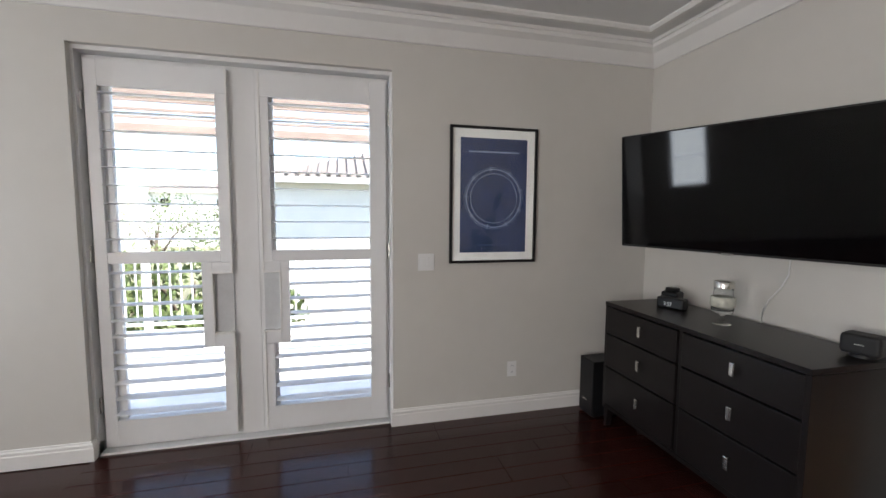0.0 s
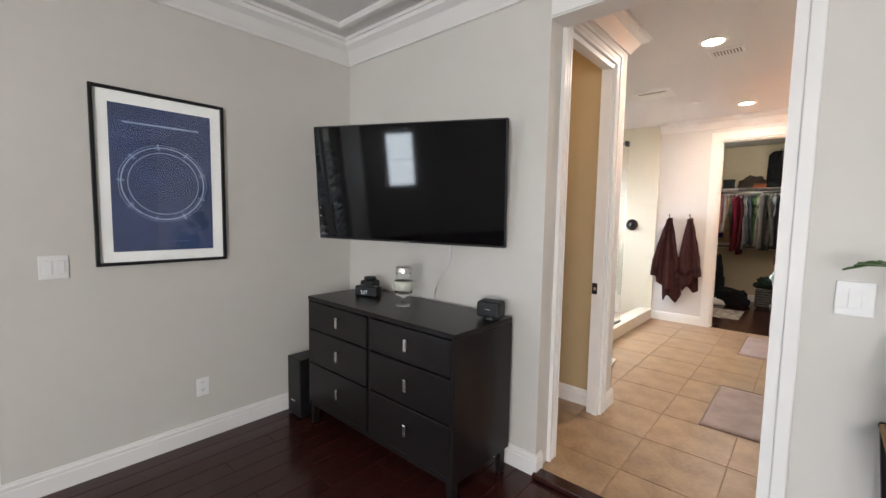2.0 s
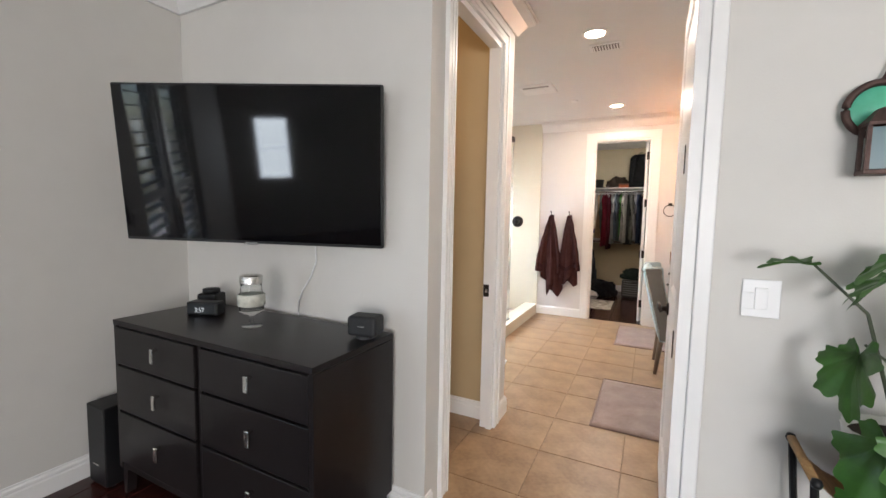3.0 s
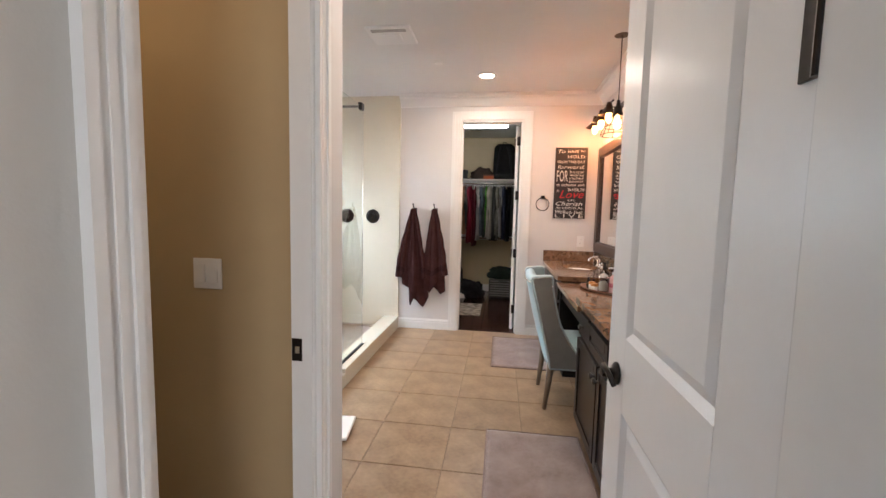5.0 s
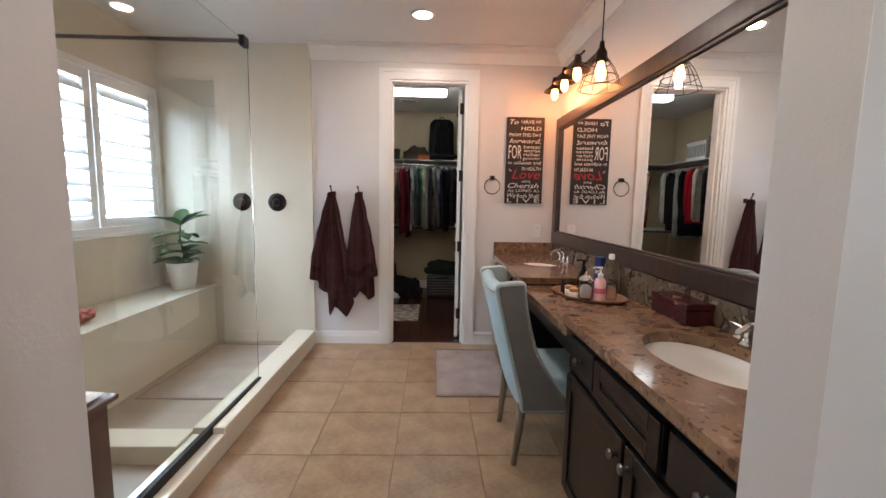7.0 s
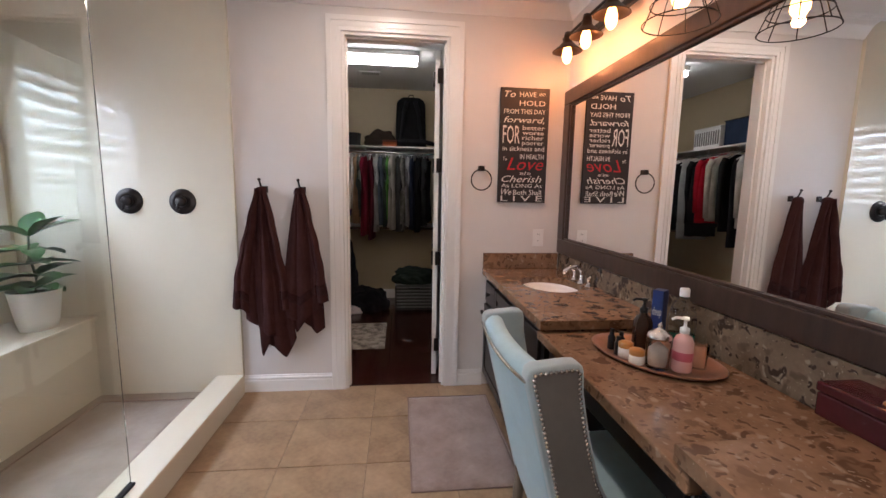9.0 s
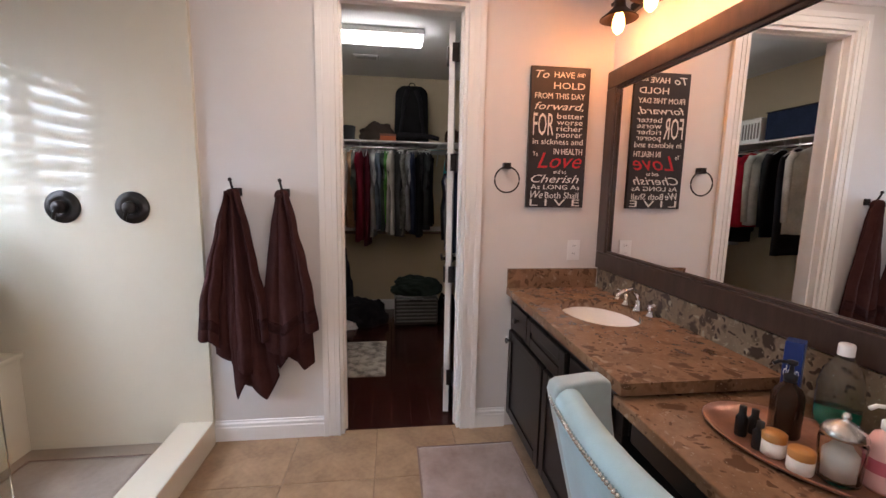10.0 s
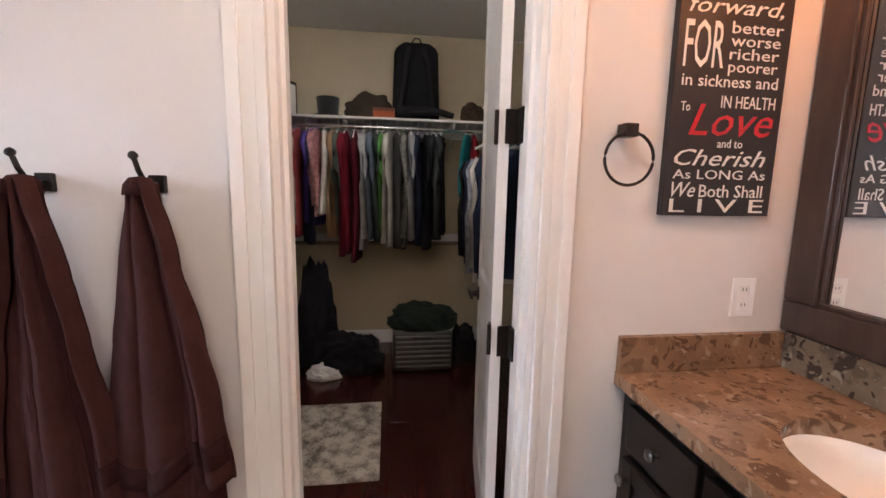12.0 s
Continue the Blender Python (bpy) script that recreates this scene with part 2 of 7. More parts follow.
M_CASE = mat("grey_polycarbonate", (0.045, 0.045, 0.043), 0.35, spread=0.15, scale=10, bump=0.05)
M_CASERIB = mat("pale_ribs", (0.15, 0.15, 0.145), 0.35, spread=0.15, scale=10)
M_FELT = mat("black_felt", (0.016, 0.016, 0.017), 0.9, bump=0.3, fine=250, sheen=0.2)
M_ORANGE = mat("orange_card", (0.42, 0.09, 0.02), 0.6)
M_ORANGELID = mat("brown_card", (0.16, 0.055, 0.03), 0.6)
M_GROUND = mat("dry_ground", (0.22, 0.19, 0.13), 0.95, color2=(0.10, 0.12, 0.05), scale=0.2, bump=0.3)
M_DECK = mat("pale_concrete", (0.74, 0.72, 0.68), 0.8, spread=0.06, scale=2, bump=0.1)
M_RAIL = mat("white_metal_rail", (0.66, 0.66, 0.66), 0.4, spread=0.05)
M_BEAM = mat("redwood_beam", (0.34, 0.25, 0.20), 0.7, spread=0.2, scale=3, stretch=(6, 1, 6), bump=0.2)
M_STUCCO = mat("white_stucco", (0.74, 0.72, 0.69), 0.9, spread=0.05, scale=2, bump=0.4, fine=60)
M_ROOF = mat("grey_roof_tile", (0.17, 0.145, 0.13), 0.8, spread=0.3, scale=4, bump=0.3)
M_BARK = mat("brown_bark", (0.09, 0.065, 0.045), 0.9, spread=0.3, scale=12, bump=0.8)
M_FOLIAGE = mat("sunlit_foliage", (0.12, 0.155, 0.05), 0.6, color2=(0.085, 0.12, 0.035), scale=3)

# ---- mesh helpers ----
def link(name, bm, material, smooth=False):
    me = bpy.data.meshes.new(name)
    bmesh.ops.recalc_face_normals(bm, faces=bm.faces)
    bm.to_mesh(me)
    bm.free()
    for m in (material if isinstance(material, (list, tuple)) else [material]):
        me.materials.append(m)
    if smooth:
        for p in me.polygons:
            p.use_smooth = True
    return new(name, me)


def part(name, bm, material, parent, label="", smooth=False):
    ob = link(name, bm, material, smooth)
    ob.parent = parent
    if label:
        ob["label"] = label
    return ob


def thing(name, m, label, category, group="", kind=""):
    ob = new(name)
    ob.matrix_world = m
    ob.empty_display_size = 0.1
    return tagged(ob, label, category, group, kind)


def box(bm, x0, x1, y0, y1, z0, z1, bevel=0.0, seg=2, m=None):
    r = bmesh.ops.create_cube(bm, size=1.0)
    vs = r["verts"]
    t = Matrix.Translation(((x0 + x1) / 2, (y0 + y1) / 2, (z0 + z1) / 2)) @ Matrix.Diagonal((x1 - x0, y1 - y0, z1 - z0, 1))
    bmesh.ops.transform(bm, matrix=t, verts=vs)
    if bevel:
        es = list({e for v in vs for e in v.link_edges})
        g = bmesh.ops.bevel(bm, geom=es, offset=bevel, segments=seg, affect="EDGES", profile=0.5)
        vs = list({v for f in g["faces"] for v in f.verts} | {v for v in vs if v.is_valid})
    if m:
        bmesh.ops.transform(bm, matrix=m, verts=[v for v in vs if v.is_valid])
    return vs


def B(x0, x1, y0, y1, z0, z1, bevel=0.0, seg=2):
    bm = bmesh.new()
    box(bm, x0, x1, y0, y1, z0, z1, bevel, seg)
    return bm


def lathe(profile, n=28, m=None, bm=None):
    """Turns a profile of (radius, height) round z."""
    bm = bm or bmesh.new()
    rings = []
    for r, z in profile:
        if r < 1e-5:
            rings.append([bm.verts.new((0, 0, z))])
        else:
            rings.append([bm.verts.new((r * math.cos(2 * math.pi * k / n), r * math.sin(2 * math.pi * k / n), z)) for k in range(n)])
    for a, b in zip(rings, rings[1:]):
        for k in range(n):
            q = [a[k % len(a)], a[(k + 1) % n % len(a)], b[(k + 1) % n % len(b)], b[k % len(b)]]
            q = list(dict.fromkeys(q))
            if len(q) > 2:
                bm.faces.new(q)
    vs = [v for r in rings for v in r]
    if m:
        bmesh.ops.transform(bm, matrix=m, verts=vs)
    return bm


def tube(points, r, n=8, bm=None, closed=False, taper=1.0):
    """A round bar along a line of points."""
    bm = bm or bmesh.new()
    pts = [Vector(p) for p in points]
    rings = []
    up = Vector((0, 0, 1))
    for i, p in enumerate(pts):
        a = pts[(i - 1) % len(pts)] if (i or closed) else p
        b = pts[(i + 1) % len(pts)] if (i < len(pts) - 1 or closed) else p
        d = (b - a).normalized()
        s = d.cross(up)
        if s.length < 0.05:
            s = d.cross(Vector((1, 0, 0)))
        s.normalize()
        u = s.cross(d)
        rr = r * (1 + (taper - 1) * i / max(1, len(pts) - 1))
        rings.append([bm.verts.new(p + rr * (s * math.cos(2 * math.pi * k / n) + u * math.sin(2 * math.pi * k / n))) for k in range(n)])
    pairs = list(zip(rings, rings[1:])) + ([(rings[-1], rings[0])] if closed else [])
    for a, b in pairs:
        for k in range(n):
            bm.faces.new((a[k], a[(k + 1) % n], b[(k + 1) % n], b[k]))
    if not closed:
        bm.faces.new(rings[0][::-1])
        bm.faces.new(rings[-1])
    return bm


def sweep(profile, path, closed=False):
    """Runs a moulding along a level path: profile of (out, up), out to the left of the way."""
    bm = bmesh.new()
    pts = [Vector(p) for p in path]
    rings = []
    n = len(pts)
    for i, p in enumerate(pts):
        d0 = (p - pts[i - 1]).normalized() if (i or closed) else None
        d1 = (pts[(i + 1) % n] - p).normalized() if (i < n - 1 or closed) else None
        l0 = Vector((-d0.y, d0.x, 0)) if d0 else None
        l1 = Vector((-d1.y, d1.x, 0)) if d1 else None
        if l0 and l1:
            l = (l0 + l1) / (1 + l0.dot(l1))
        else:
            l = l0 or l1
        rings.append([bm.verts.new(p + l * o + Vector((0, 0, u))) for o, u in profile])
    for a, b in list(zip(rings, rings[1:])) + ([(rings[-1], rings[0])] if closed else []):
        for k in range(len(profile)):
            k2 = (k + 1) % len(profile)
            bm.faces.new((a[k], a[k2], b[k2], b[k]))
    if not closed:
        bm.faces.new(rings[0])
        bm.faces.new(rings[-1][::-1])
    return bm


def cells(bm, axis, plane, thick, a0, a1, z0, z1, holes):
    """Fills a wall with blocks round its openings (a, b, bottom, top)."""
    cuts = sorted({a0, a1, *[h[0] for h in holes], *[h[1] for h in holes]})
    for p, q in zip(cuts, cuts[1:]):
        zs = [(z0, z1)]
        for ha, hb, h0, h1 in holes:
            if ha <= p + 1e-6 and hb >= q - 1e-6:
                zs = [s for lo, hi in zs for s in ((lo, min(hi, h0)), (max(lo, h1), hi)) if s[1] - s[0] > 1e-4]
        for lo, hi in zs:
            if axis == "x":
                box(bm, min(plane, plane + thick), max(plane, plane + thick), p, q, lo, hi)
            else:
                box(bm, p, q, min(plane, plane + thick), max(plane, plane + thick), lo, hi)


def wall(name, axis, plane, thick, a0, a1, z0, z1, holes, material, label):
    bm = bmesh.new()
    cells(bm, axis, plane, thick, a0, a1, z0, z1, holes)
    bmesh.ops.remove_doubles(bm, verts=bm.verts, dist=1e-4)
    return tagged(link(name, bm, material), label, "wall", kind="structure")


def text_part(name, body, size, m, material, parent, squeeze=1.0, shear=0.0, depth=0.0008):
    c = bpy.data.curves.new(name, "FONT")
    c.body, c.size, c.extrude, c.shear = body, size, depth, shear
    c.resolution_u = 2
    tmp = bpy.data.objects.new(name, c)
    me = bpy.data.meshes.new_from_object(tmp)
    bpy.data.objects.remove(tmp)
    me.materials.append(material)
    xs = [v.co.x for v in me.vertices]
    w = (max(xs) - min(xs)) if xs else 1
    x0 = min(xs) if xs else 0
    for v in me.vertices:
        v.co.x = (v.co.x - x0) / w * squeeze
    ob = new(name, me)
    ob.parent = parent
    ob.matrix_local = m
    return ob


M_GRANITE2 = granite("grey_quartz", (0.165, 0.125, 0.085), (0.045, 0.032, 0.026), (0.26, 0.22, 0.16))

# ---- large structure ----
H = 2.75
FL = -0.025  # bedroom boards lie a little below the bathroom tiles
# bedroom walls
wall("wall_west", "x", -2.395, -0.16, -3.7, 2.30, -0.12, H, [(-1.70, 0.12, -0.12, 2.42)], M_WALL, "pale greige painted bedroom wall round the balcony doors")
wall("wall_north", "y", 2.14, 0.14, -2.395, -0.635, -0.12, H, [], M_WALL, "pale greige painted bedroom wall behind the television")
wall("wall_entry", "y", 2.14, 0.14, 0.40, 3.2, -0.12, H, [], M_WALL, "pale painted wall beside the bathroom doorway")
wall("wall_lintel", "y", 2.14, 0.14, -0.635, 0.40, 2.50, H, [], M_WALL, "painted wall strip above the bathroom doorway")
wall("wall_east", "x", 3.2, 0.12, -3.7, 2.28, -0.12, H, [], M_WALL, "plain painted bedroom wall")
wall("wall_south", "y", -3.6, -0.14, -2.395, 3.2, -0.12, H, [(-1.95, -1.45, 0.96, 1.93), (1.3, 2.9, 0.6, 2.35)], M_WALL, "plain painted bedroom wall with one window and one added opening")
# bathroom walls
wall("wall_closet", "y", 6.56, 0.12, -1.21, 1.07, -0.12, H, [(-0.50, 0.215, -0.12, 2.47)], M_BATH, "pale painted bathroom wall round the closet doorway")
wall("wall_mirror", "x", 1.07, 0.12, 2.28, 6.68, -0.12, H, [], M_BATH, "painted bathroom wall behind the vanity")
wall("wall_water_closet", "x", -0.635, -0.076, 2.28, 3.30, -0.12, H, [(2.36, 3.057, -0.12, 2.48)], M_BATH, "painted wall with the doorway of the toilet room")
wall("wall_toilet_end", "y", 3.14, 0.16, -2.57, -0.711, -0.12, H, [], [M_LAMPTAN], "toilet room wall, its lamp's warm glow put into the tan")
wall("wall_toilet_west", "x", -2.57, -0.12, 2.28, 3.24, -0.12, H, [], M_LAMPTAN, "toilet room wall, its lamp's warm glow put into the tan")
wall("wall_shower_west", "x", -2.57, -0.14, 3.24, 6.68, -0.12, H, [(5.07, 6.49, 1.09, 2.32)], M_PANEL, "cream panelled shower wall with a shuttered window")
wall("wall_shower_north", "y", 6.53, 0.15, -2.57, -1.21, -0.12, H, [], M_PANEL, "glossy cream panelled shower wall")
wall("wall_shower_south", "y", 3.312, -0.01, -2.57, -0.69, -0.0, H - 0.02, [], M_BATH, "painted bathroom wall behind the toilet room")
# closet walls
wall("wall_closet_back", "y", 9.20, 0.12, -1.7, 1.5, -0.12, H, [], M_CLOSET, "beige painted back wall of the closet")
wall("wall_closet_west", "x", -1.6, -0.12, 6.68, 9.20, -0.12, H, [], M_CLOSET, "beige painted closet side wall")
wall("wall_closet_east", "x", 1.02, 0.12, 6.68, 9.20, -0.12, H, [], M_CLOSET, "beige painted closet side wall")
wall("wall_closet_front", "y", 6.685, 0.015, -1.6, 1.4, 0.0, H - 0.01, [(-0.50, 0.215, -0.1, 2.47)], M_CLOSET, "beige painted inner face of the closet front wall")

wall("wall_passage", "x", 0.405, 0.12, 2.28, 3.285, -0.12, H, [], M_BATH, "painted wall behind the open bathroom door")
wall("wall_alcove", "y", 3.285, -0.12, 0.525, 1.07, -0.12, H, [], M_BATH, "painted end wall of the vanity alcove")

tagged(link("ceiling", B(-2.6, 3.3, -3.8, 9.3, H, H + 0.15), M_CEIL), "flat white painted ceiling", "ceiling", kind="structure")

# mouldings
CROWN = [(0, -0.15), (0.018, -0.15), (0.026, -0.135), (0.034, -0.125), (0.075, -0.070), (0.118, -0.045), (0.126, -0.022), (0.14, -0.022), (0.14, 0.0), (0, 0)]
bm = sweep(CROWN, [(-0.635, 2.14, H), (-2.395, 2.14, H), (-2.395, -3.6, H), (3.2, -3.6, H), (3.2, 2.14, H), (-0.635, 2.14, H)])
tagged(link("trim_crown_bedroom", bm, M_TRIM), "white crown moulding round the bedroom ceiling", "crown moulding", kind="structure")
BAND = [(0.27, -0.028), (0.30, -0.028), (0.315, -0.012), (0.315, 0), (0.255, 0), (0.255, -0.012)]
bm = sweep(BAND, [(-0.635, 2.14, H), (-2.395, 2.14, H), (-2.395, -3.6, H), (3.2, -3.6, H), (3.2, 2.14, H), (-0.635, 2.14, H)])
tagged(link("trim_ceiling_band", bm, M_TRIM), "thin white moulding on the bedroom ceiling", "moulding", kind="structure")
SMALL = [(0, -0.125), (0.012, -0.125), (0.018, -0.115), (0.065, -0.050), (0.105, -0.034), (0.110, -0.016), (0.122, -0.016), (0.122, 0), (0, 0)]
bm = sweep(SMALL, [(0.405, 2.28, H), (0.405, 3.285, H), (1.07, 3.285, H), (1.07, 6.56, H), (-1.21, 6.56, H)])
tagged(link("trim_crown_bathroom", bm, M_TRIM), "white crown moulding above the vanity", "crown moulding", kind="structure")
bm = sweep(SMALL, [(-0.711, 3.313, H), (-0.635, 3.313, H), (-0.635, 2.28, H)])
tagged(link("trim_crown_entry", bm, M_TRIM), "white crown moulding above the toilet room door", "crown moulding", kind="structure")

BASE = [(0, 0), (0.016, 0), (0.016, 0.080), (0.012, 0.088), (0.014, 0.094), (0.014, 0.104), (0.007, 0.112), (0.006, 0.120), (0, 0.122)]
for nm, path in (("baseboard_west", [(-2.395, 2.14, FL), (-2.395, 0.12, FL), (-2.495, 0.12, FL)]),
                 ("baseboard_west_2", [(-2.495, -1.70, FL), (-2.395, -1.70, FL), (-2.395, -3.6, FL)]),
                 ("baseboard_north", [(-0.635, 2.20, FL), (-0.635, 2.14, FL), (-2.395, 2.14, FL)]),
                 ("baseboard_entry", [(3.2, 2.14, FL), (0.44, 2.14, FL)]),
                 ("baseboard_closet", [(-0.60, 6.56, 0), (-1.21, 6.56, 0)]),
                 ("baseboard_closet_2", [(0.50, 6.56, 0), (0.315, 6.56, 0)]),
                 ("baseboard_back", [(1.4, 9.20, 0), (-1.6, 9.20, 0)]),
                 ("baseboard_passage", [(0.405, 2.29, 0), (0.405, 3.285, 0), (0.50, 3.285, 0)]),
                 ("baseboard_toilet", [(-0.712, 3.14, 0), (-2.57, 3.14, 0)]),
                 ("baseboard_water_closet", [(-0.711, 3.313, 0), (-0.635, 3.313, 0), (-0.635, 3.14, 0)])):
    tagged(link(nm, sweep(BASE, path), M_TRIM), "white stepped baseboard", "baseboard", kind="structure")

# floors: slabs under the boards and tiles
tagged(link("floor_bedroom", B(-2.58, 3.3, -3.8, 2.16, -0.14, FL - 0.006), M_WOODFLOOR), "dark red-brown wooden bedroom floor", "floor", kind="structure")
tagged(link("floor_bathroom", B(-2.7, 1.2, 2.16, 6.62, -0.12, -0.004), M_GROUT), "tan travertine tiled bathroom floor", "floor", kind="structure")
tagged(link("floor_closet", B(-1.7, 1.5, 6.62, 9.3, -0.12, -0.006), M_WOODFLOOR), "dark red-brown wooden closet floor", "floor", kind="structure")


def casing(name, axis, plane, side, a0, a1, top, w=0.095, group="door frames"):
    """Stepped casing round an opening on one wall face."""
    bm = bmesh.new()
    for o0, o1, d in ((0.006, w, 0.014), (0.003, 0.018, 0.020), (0.030, 0.046, 0.018), (0.066, w + 0.003, 0.022)):
        for k, (p0, p1, z0, z1) in enumerate(((a0 - o1, a0 - o0, 0, top + o1), (a1 + o0, a1 + o1, 0, top + o1), (a0 - o0, a1 + o0, top + o0, top + o1))):
            lo, hi = sorted((plane, plane + side * d))
            if axis == "y":
                box(bm, p0, p1, lo, hi, z0, z1)
            else:
                box(bm, lo, hi, p0, p1, z0, z1)
    return tagged(link(name, bm, M_TRIM), "white stepped door casing", "door casing", kind="structure")


casing("trim_closet_casing", "y", 6.56, -1, -0.50, 0.215, 2.47)
casing("trim_toilet_casing", "x", -0.635, 1, 2.36, 3.057, 2.48, 0.085)


def jamb(name, axis, p0, p1, a0, a1, top, stop):
    """Door lining with a stop bead, in an opening between two wall faces."""
    bm = bmesh.new()
    t = 0.018
    for lo, hi, tt in ((p0, p1, t), (stop, stop + 0.035, t + 0.012)):
        for q0, q1, z0, z1 in ((a0, a0 + tt, 0, top), (a1 - tt, a1, 0, top), (a0 + tt, a1 - tt, top - tt, top)):
            if axis == "y":
                box(bm, q0, q1, lo, hi, z0, z1)
            else:
                box(bm, lo, hi, q0, q1, z0, z1)
    return tagged(link(name, bm, M_TRIM), "white painted door lining", "door frame", kind="structure")


jamb("trim_closet_jamb", "y", 6.557, 6.703, -0.50, 0.215, 2.47, 6.60)
jamb("trim_toilet_jamb", "x", -0.714, -0.632, 2.36, 3.057, 2.48, -0.669)
bm = bmesh.new()
box(bm, 0.345, 0.40, 2.135, 2.285, 0, 2.50)
box(bm, 0.385, 0.432, 2.122, 2.139, 0, 2.56, 0.005)
box(bm, -0.634, 0.345, 2.135, 2.285, 2.46, 2.50)
box(bm, -0.63, 0.385, 2.122, 2.139, 2.465, 2.56, 0.005)
tagged(link("trim_entry_jamb", bm, M_TRIM), "white painted frame of the bathroom entry", "door frame", kind="structure")

# ---- bedroom ----
def balcony_door(y0, y1, inner, notch_outer, lou0, lou1, notch_lou, left):
    """One leaf with a plantation shutter that is cut out round the lock."""
    d = thing("door_1" if left else "door_2", pose(-2.475, (y0 + y1) / 2, 0), "closed white balcony door with a plantation shutter", "door", kind="structure")
    c = (y0 + y1) / 2

    def bar(bm, a, b, z0, z1, x0, x1, bev=0.003):
        a, b = sorted((a, b))
        box(bm, x0, x1, a - c, b - c, z0, z1, bev)
    bm = bmesh.new()
    for a, b, z0, z1 in ((y0, y0 + 0.13, -0.015, 2.39), (y1 - 0.13, y1, -0.015, 2.39), (y0 + 0.13, y1 - 0.13, -0.015, 0.17), (y0 + 0.13, y1 - 0.13, 2.24, 2.39)):
        bar(bm, a, b, z0, z1, -0.075, -0.032)
    part("leaf_frame", bm, M_DOOR, d)
    g = part("pane", B(-0.058, -0.050, y0 + 0.10 - c, y1 - 0.10 - c, 0.16, 2.25), M_GLASS, d)
    g.visible_shadow = False
    o = y0 + 0.022 if left else y1 - 0.022
    bm = bmesh.new()
    lo, hi = (lou0, lou1)
    far = lo if left else hi
    near = hi if left else lo
    bar(bm, o, far, 0.015, 2.36, -0.030, 0.004)
    bar(bm, far, inner, 0.015, 0.170, -0.030, 0.004)
    bar(bm, far, inner, 2.21, 2.36, -0.030, 0.004)
    bar(bm, far, near, 1.158, 1.230, -0.030, 0.003)
    bar(bm, near, inner, 0.170, 0.606, -0.030, 0.004)
    bar(bm, near, inner, 1.158, 2.21, -0.030, 0.004)
    bar(bm, notch_lou, notch_outer, 0.606, 1.158, -0.030, 0.004)
    bar(bm, notch_outer, inner, 1.086, 1.158, -0.030, 0.004)
    bar(bm, notch_outer, inner, 0.606, 0.695, -0.030, 0.004)
    part("shutter_frame", bm, M_DOOR, d)
    bm = bmesh.new()
    e = 0.012
    for a, b, z0, z1 in ((inner, inner, 0.015, 0.695), (inner, inner, 1.086, 2.36)):
        box(bm, -0.028, 0.010, min(a, b) - c - e / 2, max(a, b) - c + e / 2, z0, z1, 0.002)
    box(bm, -0.028, 0.010, notch_outer - c - e / 2, notch_outer - c + e / 2, 0.690, 1.092, 0.002)
    for z in (0.692, 1.089):
        a, b = sorted((notch_outer, inner))
        box(bm, -0.028, 0.010, a - c, b - c, z - e / 2, z + e / 2, 0.002)
    part("shutter_bead", bm, M_TRIM, d)
    # plain grey plate closes the shutter cutout between its beads
    part("lock_plate", B(-0.030, -0.020, min(notch_outer, inner) - c - 0.002, max(notch_outer, inner) - c + 0.002, 0.689, 1.091, 0.001), M_LOCK, d, "flat grey plate filling the shutter cutout at the lock")
    z = 0.215
    while z < 2.2:
        if not 1.135 < z < 1.255:
            a, b = (far, notch_lou if 0.595 < z < 1.165 else near)
            a, b = sorted((a, b))
            bm = bmesh.new()
            n = 10
            ring = []
            for side in (a - c + 0.003, b - c - 0.003):
                ring.append([bm.verts.new((-0.013 + 0.042 * math.cos(t), side, z + 0.005 * math.sin(t) - 0.05 * 0.042 * math.cos(t))) for t in [2 * math.pi * k / n for k in range(n)]])
            for k in range(n):
                bm.faces.new((ring[0][k], ring[0][(k + 1) % n], ring[1][(k + 1) % n], ring[1][k]))
            bm.faces.new(ring[0])
            bm.faces.new(ring[1])
            part("slat", bm, M_SLAT, d)
        z += 0.108 if z > 1.2 else 0.0985
    ys = y0 if left else y1
    for zz in (0.28, 1.22, 2.12):
        part("hinge", lathe([(0, -0.05), (0.009, -0.05), (0.009, 0.05), (0, 0.05)], 10, pose(0.0, ys - c, zz)), M_NICKEL, d, "small metal hinge")
    return d


M_LOCK = mat("grey_lock_plate", (0.58, 0.59, 0.60), 0.4, 0.0, spread=0.10, scale=8)
balcony_door(-1.682, -0.784, -0.910, -1.028, -1.595, -0.975, -1.088, True)
balcony_door(-0.776, 0.102, -0.722, -0.618, -0.665, -0.027, -0.564, False)
bm = bmesh.new()
box(bm, -2.555, -2.435, -1.70, -1.684, FL, 2.42)
box(bm, -2.555, -2.435, 0.104, 0.12, FL, 2.42)
box(bm, -2.555, -2.435, -1.684, 0.104, 2.395, 2.42)
box(bm, -2.575, -2.445, -1.70, 0.12, -0.06, -0.018, 0.004)
box(bm, -2.507, -2.503, -0.81, -0.75, -0.015, 2.39)
tagged(link("trim_balcony_frame", bm, M_DOOR), "white frame and sill of the balcony doors", "door frame", kind="structure")


